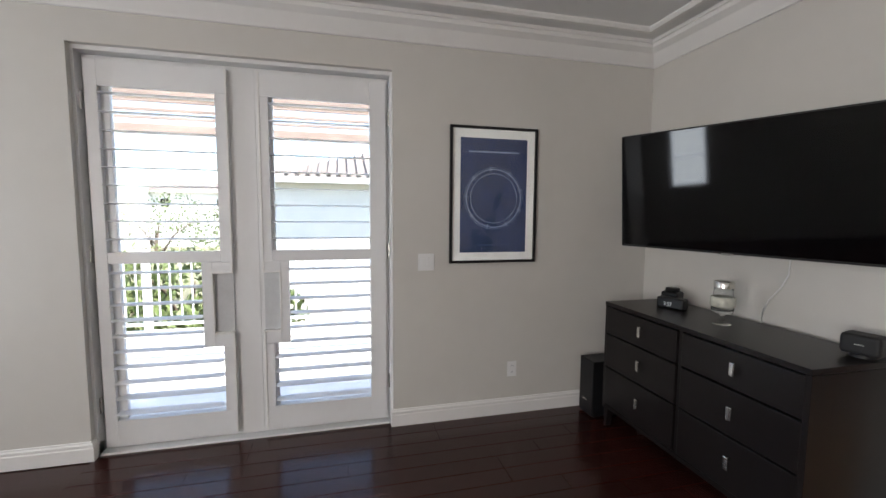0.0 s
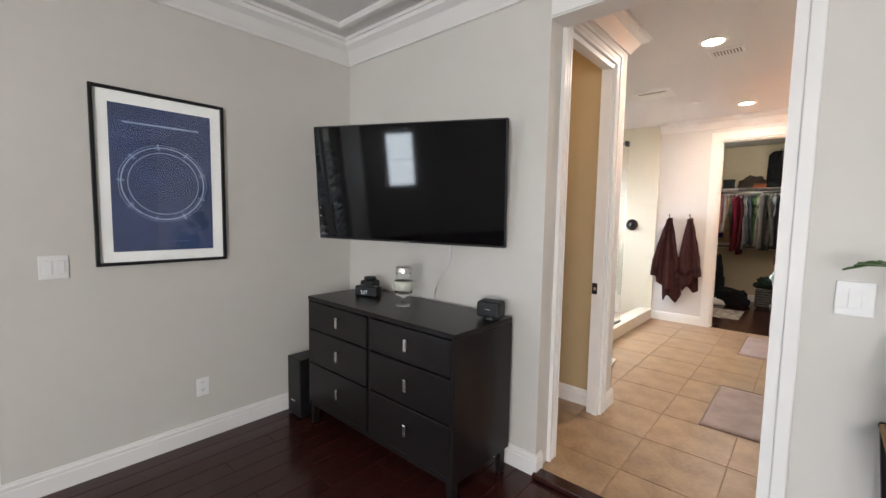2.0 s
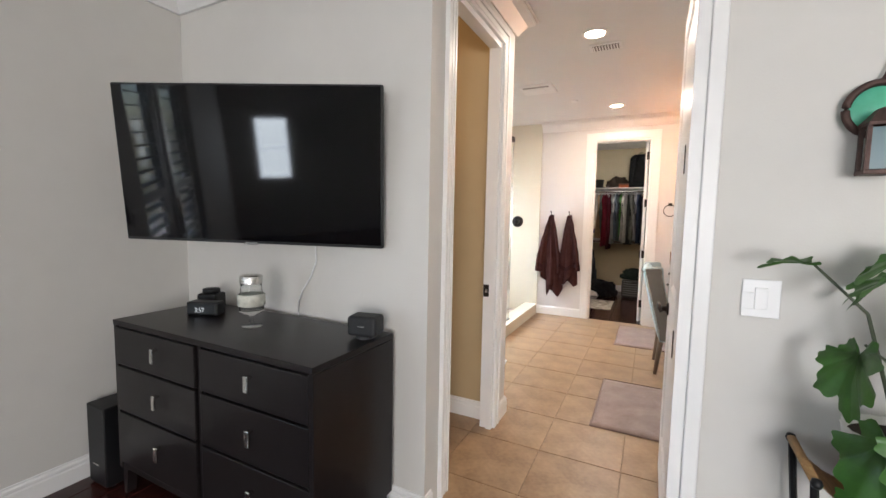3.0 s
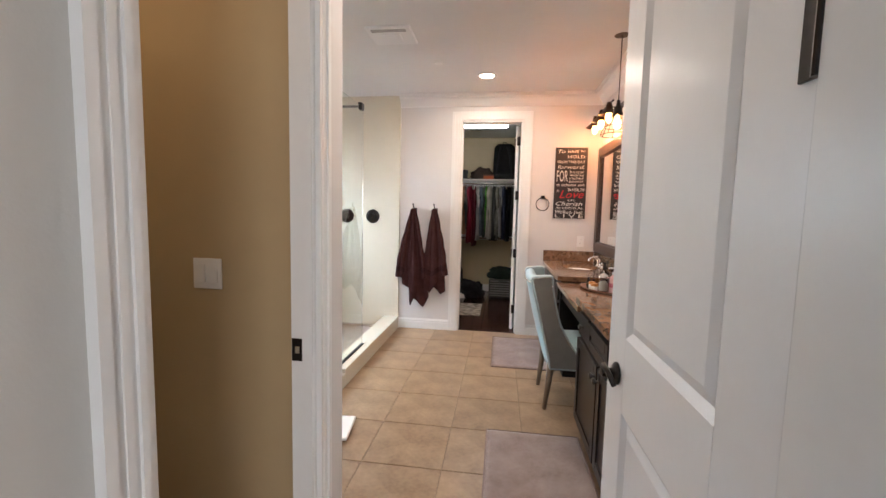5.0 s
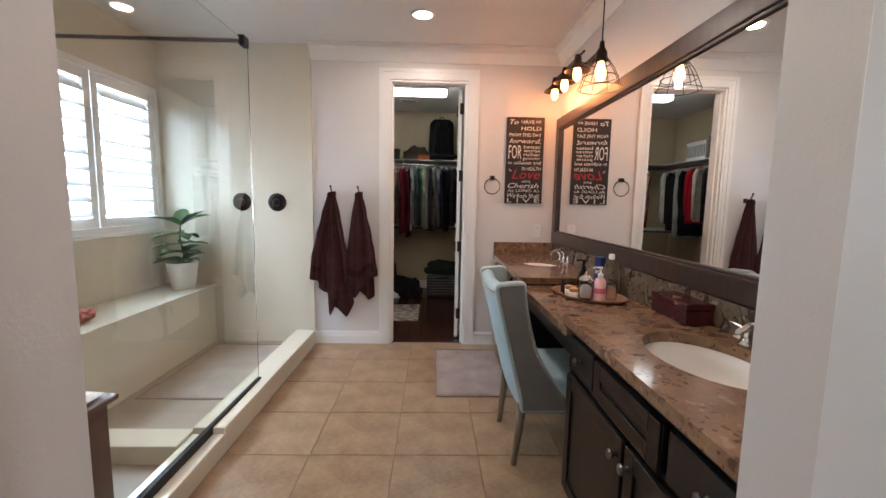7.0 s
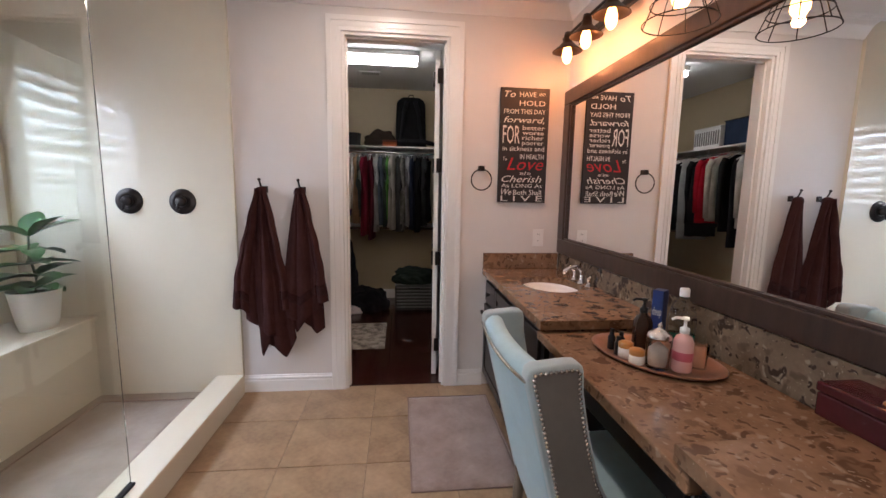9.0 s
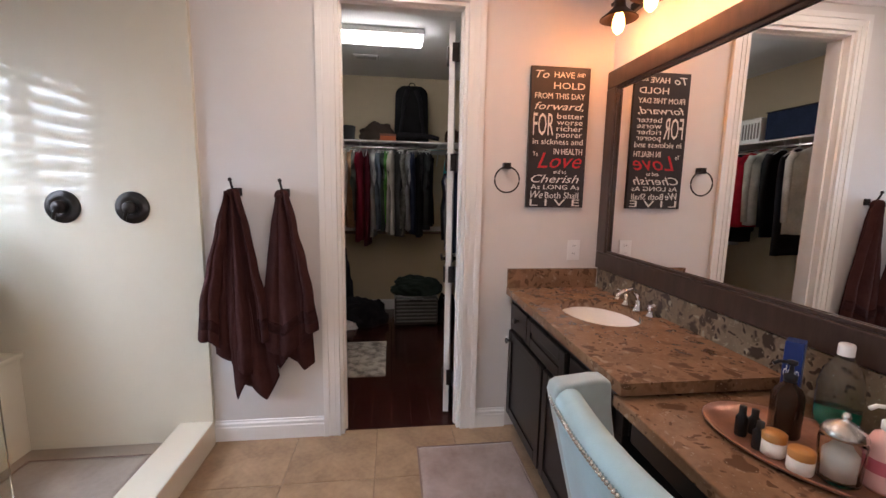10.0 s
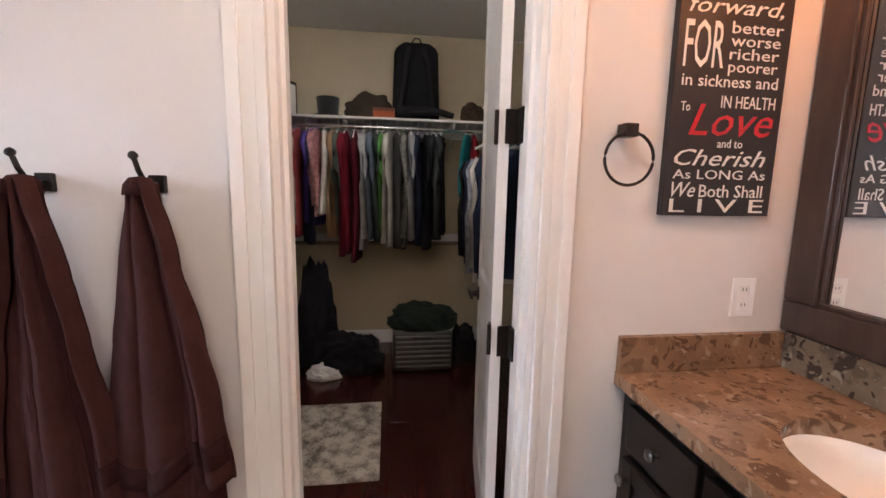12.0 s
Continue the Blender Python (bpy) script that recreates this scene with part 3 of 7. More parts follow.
def dresser():
    d = thing("dresser", pose(-1.432, 1.58, 0), "dark espresso six-drawer dresser with bright tab pulls", "dresser")
    w, dp, h = 0.655, 0.50, 0.873
    part("top", B(-w, w, -0.004, dp, h - 0.026, h, 0.003), M_ESPRESSO, d)
    bm = bmesh.new()
    box(bm, -w, -w + 0.026, 0, dp, 0.115, h - 0.028, 0.002)
    part("side_panel", bm, M_ESPRESSO, d)
    part("side_panel", B(w - 0.026, w, 0, dp, 0.115, h - 0.028, 0.002), M_ESPRESSO, d)
    part("back_panel", B(-w + 0.026, w - 0.026, dp - 0.012, dp - 0.002, 0.13, h - 0.03), M_ESPRESSO, d)
    part("bottom_rail", B(-w + 0.026, w - 0.026, 0.004, 0.03, 0.115, 0.142, 0.002), M_ESPRESSO, d)
    part("divider", B(-0.012, 0.012, 0.010, dp - 0.02, 0.142, h - 0.03), M_ESPRESSO, d)
    for sx in (-1, 1):
        for z0, z1, zh in ((0.655, 0.838, 0.757), (0.420, 0.645, 0.540), (0.148, 0.410, 0.294)):
            cx = sx * 0.326
            hx = 0.335 if sx > 0 else -0.290
            dr = part("drawer", B(cx - 0.308, cx + 0.308, -0.002, 0.35, z0, z1, 0.004), M_ESPRESSO, d)
            bm = bmesh.new()
            box(bm, hx - 0.011, hx + 0.011, -0.026, -0.004, zh + 0.018, zh + 0.030, 0.003)
            box(bm, hx - 0.013, hx + 0.013, -0.030, -0.022, zh - 0.036, zh + 0.032, 0.004)
            part("handle", bm, M_NICKEL, dr, "bright brushed metal tab pull")
    for sx in (-1, 1):
        for yy in (0.03, dp - 0.05):
            bm = bmesh.new()
            vs = box(bm, sx * (w - 0.032) - 0.022, sx * (w - 0.032) + 0.022, yy - 0.02, yy + 0.024, FL, 0.118)
            for v in vs:
                if v.co.z < 0.01:
                    v.co.x = sx * (w - 0.022) + (v.co.x - sx * (w - 0.032)) * 0.45
            part("leg", bm, M_ESPRESSO, d)
    return d


dresser()


def television():
    t = thing("television", pose(-1.397, 1.815, 1.617, 6.0, 0.8, 22.3), "large black flat television on a swivelled wall arm", "television")
    w, h = 0.622, 0.356
    bm = B(-w, w, 0, 0.028, -h, h, 0.006)
    part("casing", bm, M_BLACK, t)
    part("screen", B(-w + 0.009, w - 0.009, -0.003, 0.004, -h + 0.014, h - 0.009), M_SCREEN, t)
    part("chin", B(-w + 0.009, w - 0.009, -0.004, 0.004, -h + 0.002, -h + 0.012, 0.001), M_BLACK, t)
    part("badge", B(-0.03, 0.03, -0.006, -0.002, -h - 0.004, -h + 0.008, 0.001), M_NICKEL, t, "small silver badge")
    part("rear_housing", B(-0.40, 0.42, 0.026, 0.065, -0.30, 0.12, 0.012), M_BLACK, t)
    bm = tube([(0.05, 0.06, 0), (0.09, 0.13, 0), (0.11, 0.25, 0)], 0.025, 8)
    part("wall_arm", bm, M_BLACK, t)
    part("wall_plate", B(0.0, 0.24, 0.236, 0.25, -0.12, 0.12, 0.003, 1), M_BLACK, t)
    return t


television()


def picture():
    p = thing("framed_print", pose(-2.395, 0.84, 1.608), "navy blue circular diagram print in a black frame", "picture")
    w, h, f = 0.327, 0.480, 0.018
    bm = bmesh.new()
    box(bm, 0.002, 0.026, -w, -w + f, -h, h, 0.002)
    box(bm, 0.002, 0.026, w - f, w, -h, h, 0.002)
    box(bm, 0.002, 0.026, -w + f, w - f, -h, -h + f, 0.002)
    box(bm, 0.002, 0.026, -w + f, w - f, h - f, h, 0.002)
    part("frame", bm, M_BLACK, p)
    part("mat_board", B(0.004, 0.010, -w + f, w - f, -h + f, h - f), M_PAPER, p)
    part("print", B(0.0105, 0.0125, -0.250, 0.250, -0.405, 0.400), M_BLUE, p)
    for r, rr in ((0.205, 0.0035), (0.175, 0.0022), (0.218, 0.0012)):
        pts = [(0.0132, r * math.cos(a) * (1 if r < 0.21 else 1 + 0.012 * math.cos(9 * a)), -0.02 + r * math.sin(a)) for a in [2 * math.pi * k / 72 for k in range(72)]]
        part("ring", tube(pts, rr, 4, closed=True), M_INK, p)
    for k in range(9):
        a = 2 * math.pi * k / 9 + 0.3
        part("mark", tube([(0.0132, 0.190 * math.cos(a), -0.02 + 0.190 * math.sin(a)), (0.0132, 0.226 * math.cos(a), -0.02 + 0.226 * math.sin(a))], 0.004, 5), M_INK, p)
    bm = bmesh.new()
    rnd = random.Random(4)
    for k in range(46):
        a, r = rnd.uniform(0, 6.28), 0.16 * math.sqrt(rnd.random())
        y, z = r * math.cos(a), -0.02 + r * math.sin(a)
        box(bm, 0.0125, 0.0131, y, y + rnd.uniform(0.006, 0.03), z, z + 0.004)
    tagged(part("map_marks", bm, M_INKDIM, p), kind="stuff")
    part("title_bar", B(0.0125, 0.0133, -0.19, 0.185, 0.300, 0.310), M_INK, p, "pale line of small lettering")
    part("caption_bar", B(0.0125, 0.0133, -0.12, 0.12, -0.355, -0.350), M_INKDIM, p)
    g = part("glazing", B(0.018, 0.020, -w + f, w - f, -h + f, h - f), M_GLASS, p)
    g.visible_shadow = False


M_INKDIM = mat("dim_blue_ink", (0.08, 0.11, 0.24), 0.6)
picture()

# ---- bathroom: vanity ----
def vanity_cabinet(y0, y1, label, fronts):
    """Dark base cabinet; fronts: (kind, y from, y to, z from, z to)."""
    v = thing("vanity_cabinet", pose(0.52, (y0 + y1) / 2, 0), label, "cabinet")
    c = (y0 + y1) / 2
    part("body", B(0.0, 0.548, y0 - c, y1 - c, 0.10, 0.70, 0.002), M_VANITY, v)
    part("front_rail", B(0.0, 0.022, y0 - c, y1 - c, 0.701, 0.851, 0.001), M_VANITY, v)
    for a, b in ((y0 - c, y0 - c + 0.02), (y1 - c - 0.02, y1 - c)):
        part("end_panel", B(0.023, 0.548, a, b, 0.701, 0.851, 0.001), M_VANITY, v)
    part("toe_kick", B(0.05, 0.54, y0 - c + 0.01, y1 - c - 0.01, 0.0, 0.10), M_BLACK, v)
    for kind, a, b, z0, z1 in fronts:
        a, b = a - c, b - c
        f = bmesh.new()
        box(f, -0.018, -0.001, a, b, z0, z1, 0.003)
        d = part("drawer_front" if kind == "drawer" else "cabinet_door", f, M_VANITY, v)
        if kind != "drawer":
            s = 0.055
            f = bmesh.new()
            box(f, -0.026, -0.017, a, a + s, z0, z1, 0.003)
            box(f, -0.026, -0.017, b - s, b, z0, z1, 0.003)
            box(f, -0.026, -0.017, a + s, b - s, z0, z0 + s, 0.003)
            box(f, -0.026, -0.017, a + s, b - s, z1 - s, z1, 0.003)
            part("door_frame", f, M_VANITY, d)
        if kind in ("drawer", "door_l", "door_r"):
            ky = (a + b) / 2 if kind == "drawer" else (b - 0.028 if kind == "door_l" else a + 0.028)
            kz = (z0 + z1) / 2 if kind == "drawer" else z1 - 0.06
            x = -0.018 if kind == "drawer" else -0.026
            part("knob", lathe([(0, 0.030), (0.012, 0.029), (0.017, 0.024), (0.016, 0.018), (0.008, 0.012), (0.006, 0.004), (0.010, 0.0), (0, 0)], 16, pose(x, ky, kz, 0, -90, 0)), M_PEWTER, d, "round pewter knob", True)
    return v


M_PEWTER = mat("dark_pewter", (0.16, 0.155, 0.15), 0.32, 0.9, bump=0.04)
vanity_cabinet(5.33, 6.55, "black-brown sink cabinet by the closet wall", [
    ("drawer", 6.22, 6.50, 0.675, 0.815), ("blank", 5.72, 6.19, 0.675, 0.815), ("drawer", 5.37, 5.69, 0.675, 0.815),
    ("door_l", 5.96, 6.50, 0.13, 0.650), ("door_r", 5.37, 5.94, 0.13, 0.650)])
vanity_cabinet(3.29, 4.40, "black-brown sink cabinet near the entry", [
    ("drawer", 4.12, 4.37, 0.675, 0.815), ("blank", 3.66, 4.09, 0.675, 0.815), ("drawer", 3.32, 3.63, 0.675, 0.815),
    ("door_r", 3.85, 4.37, 0.13, 0.650), ("door_l", 3.32, 3.83, 0.13, 0.650)])


def counter(name, y0, y1, z, label, sink=None, x0=0.485):
    """Stone slab with a rounded front edge and, where asked, an oval sink hole."""
    bm = bmesh.new()
    t = 0.040
    if sink:
        cx, cy, rx, ry = sink
        n = 48
        ring = [bm.verts.new((cx + rx * math.cos(2 * math.pi * k / n), cy + ry * math.sin(2 * math.pi * k / n), z)) for k in range(n)]
        low = [bm.verts.new((v.co.x, v.co.y, z - t)) for v in ring]
        outer, olow = [], []
        for k in range(n):
            a = 2 * math.pi * k / n
            dx, dy = math.cos(a), math.sin(a)
            s = min(((1.068 - cx) if dx > 0 else (x0 - cx)) / dx if abs(dx) > 1e-6 else 9, ((y1 - cy) if dy > 0 else (y0 - cy)) / dy if abs(dy) > 1e-6 else 9)
            outer.append(bm.verts.new((cx + dx * s, cy + dy * s, z)))
            olow.append(bm.verts.new((cx + dx * s, cy + dy * s, z - t)))
        corners = [(1.068, y1), (x0, y1), (x0, y0), (1.068, y0)]
        for px, py in corners:
            a = math.atan2(py - cy, px - cx) % (2 * math.pi)
            k = round(a / (2 * math.pi) * n) % n
            outer[k].co.x, outer[k].co.y = px, py
            olow[k].co.x, olow[k].co.y = px, py
        for k in range(n):
            j = (k + 1) % n
            bm.faces.new((ring[k], ring[j], outer[j], outer[k]))
            bm.faces.new((low[k], olow[k], olow[j], low[j]))
            bm.faces.new((outer[k], outer[j], olow[j], olow[k]))
            bm.faces.new((ring[j], ring[k], low[k], low[j]))
    else:
        box(bm, x0, 1.068, y0, y1, z - t, z, 0.005)
    return tagged(link(name, bm, M_GRANITE), label, "countertop")


counter("countertop", 5.30, 6.558, 0.893, "polished brown speckled stone countertop with oval sink", (0.80, 6.03, 0.175, 0.225))
counter("countertop", 4.38, 5.34, 0.842, "lower polished brown stone makeup counter", None, 0.485)
counter("countertop", 3.287, 4.43, 0.893, "polished brown speckled stone countertop with oval sink", (0.80, 3.93, 0.175, 0.255))
tagged(link("apron_drawer", B(0.53, 0.548, 4.44, 5.30, 0.70, 0.800, 0.003), M_VANITY), "dark drawer front under the makeup counter", "drawer")
for y0, y1, z in ((5.30, 6.54, 0.894), (4.432, 5.298, 0.843), (3.287, 4.428, 0.894)):
    tagged(link("backsplash", B(1.045, 1.068, y0, y1, z, 1.012, 0.002), M_GRANITE2), "grey-brown speckled stone backsplash", "backsplash")
tagged(link("backsplash", B(0.487, 1.042, 6.536, 6.558, 0.894, 1.008, 0.002), M_GRANITE), "brown speckled stone backsplash on the closet wall", "backsplash")


def sink(cx, cy, rx, ry, z):
    s = thing("sink", pose(cx, cy, z), "white oval undermount porcelain sink", "sink", "vanity sinks")
    bm = lathe([(1.06, -0.041), (1.0, -0.041), (0.97, -0.06), (0.86, -0.10), (0.6, -0.135), (0.12, -0.148), (0, -0.148)], 48)
    bmesh.ops.transform(bm, matrix=Matrix.Diagonal((rx, ry, 1, 1)), verts=bm.verts)
    part("bowl", bm, M_PORCELAIN, s, smooth=True)
    part("drain", lathe([(0, -0.140), (0.02, -0.140), (0.026, -0.146), (0, -0.146)], 20), M_CHROME, s, "chrome drain", True)
    return s


sink(0.80, 6.03, 0.175, 0.225, 0.893)
sink(0.80, 3.93, 0.175, 0.255, 0.893)


def faucet(y, z):
    f = thing("faucet", pose(1.0, y, z), "polished chrome widespread sink faucet", "faucet", "vanity faucets")
    bm = lathe([(0, 0), (0.027, 0), (0.027, 0.006), (0.018, 0.014), (0.015, 0.04), (0.013, 0.06), (0, 0.062)], 20)
    tube([(0, 0, 0.05), (-0.005, 0, 0.085), (-0.035, 0, 0.105), (-0.075, 0, 0.100), (-0.11, 0, 0.080), (-0.118, 0, 0.062)], 0.014, 12, bm, taper=0.75)
    part("spout", bm, M_CHROME, f, smooth=True)
    for s in (-1, 1):
        bm = lathe([(0, 0), (0.025, 0), (0.025, 0.006), (0.016, 0.014), (0.012, 0.038), (0.016, 0.045), (0.014, 0.056), (0, 0.060)], 20, pose(0, s * 0.102, 0))
        tube([(0, s * 0.102, 0.055), (-0.01, s * 0.125, 0.064), (-0.02, s * 0.158, 0.068)], 0.007, 8, bm)
        part("tap_handle", bm, M_CHROME, f, smooth=True)


faucet(6.03, 0.894)
faucet(3.93, 0.894)


def mirror():
    m = thing("wall_mirror", pose(1.07, 5.02, 1.583), "wide wall mirror in a dark wooden frame", "mirror")
    y0, y1, h, f = -1.50, 1.535, 0.568, 0.098
    part("mirror_glass", B(-0.010, -0.002, y0 + f - 0.01, y1 - f + 0.01, -h + f - 0.01, h - f + 0.01), M_MIRROR, m)
    for nm, b in (("frame_rail", (y0, y1, h - f, h)), ("frame_rail", (y0, y1, -h, -h + f)), ("frame_stile", (y0, y0 + f, -h + f, h - f)), ("frame_stile", (y1 - f, y1, -h + f, h - f))):
        bm = B(-0.034, -0.002, *b, 0.006)
        part(nm, bm, M_FRAMEWOOD, m)
    s = 0.014
    for b in ((y0 + f, y1 - f, h - f - s, h - f), (y0 + f, y1 - f, -h + f, -h + f + s), (y0 + f, y0 + f + s, -h + f + s, h - f - s), (y1 - f - s, y1 - f, -h + f + s, h - f - s)):
        part("inner_bead", B(-0.024, -0.011, *b, 0.003), M_FRAMEWOOD, m)


mirror()

# ---- bathroom: shower ----
bm = bmesh.new()
box(bm, -1.385, -1.205, 4.80, 6.53, -0.10, 0.140, 0.006)
box(bm, -1.385, -1.205, 3.314, 4.805, -0.10, 0.105, 0.006)
tagged(link("shower_curb", bm, M_PANEL), "cream stone shower curb", "shower curb", kind="structure")
tagged(link("shower_curb_2", B(-2.57, -1.387, 4.66, 4.83, -0.10, 0.120, 0.006), M_PANEL), "low cream cross curb in the shower", "shower curb", kind="structure")
tagged(link("shower_floor", B(-2.57, -1.385, 3.25, 6.53, -0.10, 0.022), M_SHFLOOR), "grey-brown shower floor pan", "floor", kind="structure")
b = thing("shower_bench", pose(-2.34, 5.8, 0), "cream built-in shower bench along the window wall", "bench")
part("bench_front", B(-0.23, 0.19, -0.78, 0.73, 0.022, 0.552, 0.002), M_PANEL, b)
part("bench_top", B(-0.23, 0.215, -0.80, 0.73, 0.553, 0.580, 0.006), M_PANEL, b)
tagged(link("shower_curb_cap", B(-1.300, -1.268, 3.32, 5.43, 0.098, 0.152, 0.002), M_BLACK), "black glass channel along the curb", "channel", kind="structure")


def shower_screen():
    s = thing("shower_screen", pose(-1.284, 5.42, 0.152), "clear glass shower screen with a black support bar", "shower screen")
    g = part("glass_panel", B(-0.005, 0.005, -2.10, 0.0, 0.0, 2.19), M_SHGLASS, s)
    g.visible_shadow = False
    part("support_bar", tube([(0.0, -0.05, 2.19), (-1.277, -0.05, 2.19)], 0.012, 10), M_BLACK, s, "black round support bar")
    part("clamp", B(-0.02, 0.02, -0.085, -0.015, 2.155, 2.217, 0.004), M_BLACK, s)
    part("wall_flange", lathe([(0, 0), (0.032, 0), (0.026, 0.02), (0.014, 0.05), (0, 0.05)], 16, pose(-1.286, -0.05, 2.19, 0, 90, 0)), M_BLACK, s)


shower_screen()


def valve(x, z):
    v = thing("shower_valve", pose(x, 6.529, z, 90, 0, 0), "round black shower valve with a lever", "shower valve", "shower valves")
    part("escutcheon", lathe([(0, 0.012), (0.05, 0.012), (0.062, 0.016), (0.066, 0.010), (0.074, 0.010), (0.082, 0.006), (0.084, 0), (0, 0)], 32), M_BRONZE, v, smooth=True)
    bm = lathe([(0, 0.012), (0.034, 0.012), (0.032, 0.035), (0.026, 0.045), (0, 0.047)], 24)
    tube([(0, 0, 0.034), (-0.012, -0.03, 0.044), (-0.018, -0.062, 0.046)], 0.010, 8, bm, taper=0.7)
    part("lever", bm, M_BRONZE, v, smooth=True)


valve(-1.862, 1.347)
valve(-1.535, 1.347)


def shutter_window():
    w = thing("window_1", pose(-2.575, 5.78, 1.705), "white two-panel shuttered window over the shower bench", "window", kind="structure")
    Y, Z = 0.71, 0.615
    bm = bmesh.new()
    for a, b, c, d in ((-Y, Y, Z - 0.05, Z), (-Y, Y, -Z, -Z + 0.05), (-Y, -Y + 0.05, -Z + 0.05, Z - 0.05), (Y - 0.05, Y, -Z + 0.05, Z - 0.05)):
        box(bm, -0.06, 0.02, a, b, c, d, 0.004)
    part("window_frame", bm, M_DOOR, w)
    part("window_sill", B(-0.06, 0.035, -Y - 0.01, Y + 0.01, -Z - 0.025, -Z, 0.005), M_TRIM, w)
    for c in (-0.33, 0.33):
        bm = bmesh.new()
        for a, b, z0, z1 in ((c - 0.325, c - 0.265, -Z + 0.052, Z - 0.052), (c + 0.265, c + 0.325, -Z + 0.052, Z - 0.052), (c - 0.265, c + 0.265, Z - 0.125, Z - 0.052), (c - 0.265, c + 0.265, -Z + 0.052, -Z + 0.125)):
            box(bm, -0.02, 0.012, a, b, z0, z1, 0.003)
        sh = part("shutter_panel", bm, M_DOOR, w)
        for k in range(9):
            z = -Z + 0.175 + k * 0.110
            n = 10
            bm = bmesh.new()
            ring = []
            for side in (c - 0.262, c + 0.262):
                ring.append([bm.verts.new((-0.008 + 0.056 * math.cos(t) * 0.58 - 0.006 * math.sin(t) * 0.81, side, z + 0.056 * math.cos(t) * -0.81 + 0.006 * math.sin(t) * 0.58)) for t in [2 * math.pi * j / n for j in range(n)]])
            for j in range(n):
                bm.faces.new((ring[0][j], ring[0][(j + 1) % n], ring[1][(j + 1) % n], ring[1][j]))
            bm.faces.new(ring[0])
            bm.faces.new(ring[1])
            part("slat", bm, M_SLAT, sh)
    g = part("pane", B(-0.095, -0.090, -Y + 0.02, Y - 0.02, -Z + 0.02, Z - 0.02), M_GLASS, w)
    g.visible_shadow = False


shutter_window()


def leaf_mesh(length, width, lobes=0, fold=0.12, droop=0.25, bm=None, m=None, n=9, seed=0):
    """A leaf from its stalk along +y, folded at the midrib, with wavy or lobed edges."""
    bm = bm or bmesh.new()
    rnd = random.Random(seed)
    mid, le, ri = [], [], []
    for i in range(n):
        t = i / (n - 1)
        w = width * (math.sin(math.pi * min(1, t * 0.93 + 0.06)) ** 0.7) * 0.5
        if lobes:
            w *= 0.72 + 0.42 * abs(math.sin(lobes * math.pi * t)) + rnd.uniform(-0.05, 0.05)
        z = -droop * length * t * t
        y = length * t
        mid.append(bm.verts.new((0, y, z)))
        wob = rnd.uniform(-0.03, 0.03) * width
        le.append(bm.verts.new((-w, y + (0.10 * length if lobes else 0) * (0.5 - t), z + fold * w * 2 + wob)))
        ri.append(bm.verts.new((w, y + (0.10 * length if lobes else 0) * (0.5 - t), z + fold * w * 2 - wob)))
    for i in range(n - 1):
        bm.faces.new((le[i], mid[i], mid[i + 1], le[i + 1]))
        bm.faces.new((mid[i], ri[i], ri[i + 1], mid[i + 1]))
    if m:
        bmesh.ops.transform(bm, matrix=m, verts=mid + le + ri)
    return bm


def fig_plant():
    p = thing("potted_fig", pose(-2.29, 6.29, 0.580) @ Matrix.Scale(1.22, 4), "small fiddle-leaf fig in a white pot on the bench", "plant")
    part("pot", lathe([(0, 0.0), (0.070, 0.0), (0.082, 0.05), (0.100, 0.19), (0.104, 0.195), (0.098, 0.195), (0.094, 0.17), (0, 0.17)], 32), M_POT, p, "plain white tapered pot", True)
    part("soil", lathe([(0, 0.178), (0.093, 0.176), (0.093, 0.165), (0, 0.165)], 24), M_SOIL, p)
    part("stem", tube([(0, 0, 0.17), (0.01, 0.005, 0.26), (-0.008, 0.0, 0.36), (0.008, -0.01, 0.47)], 0.008, 8, taper=0.6), M_STEM, p, smooth=True)
    rnd = random.Random(11)
    k = 0
    for z, r, cnt in ((0.20, 0.17, 6), (0.26, 0.16, 5), (0.32, 0.15, 4), (0.39, 0.15, 4), (0.46, 0.17, 5)):
        for j in range(cnt):
            a = 360 * j / cnt + rnd.uniform(-25, 25) + z * 400
            up = rnd.uniform(20, 55) if z > 0.4 else rnd.uniform(-5, 25)
            bm = leaf_mesh(r * rnd.uniform(0.9, 1.2), r * rnd.uniform(0.55, 0.7), seed=k, fold=0.15, m=pose(0, 0, z, 0, 0, a) @ pose(0, 0.012, 0, up, 0, 0))
            part("leaf", bm, M_LEAF2, p, smooth=True)
            k += 1


fig_plant()


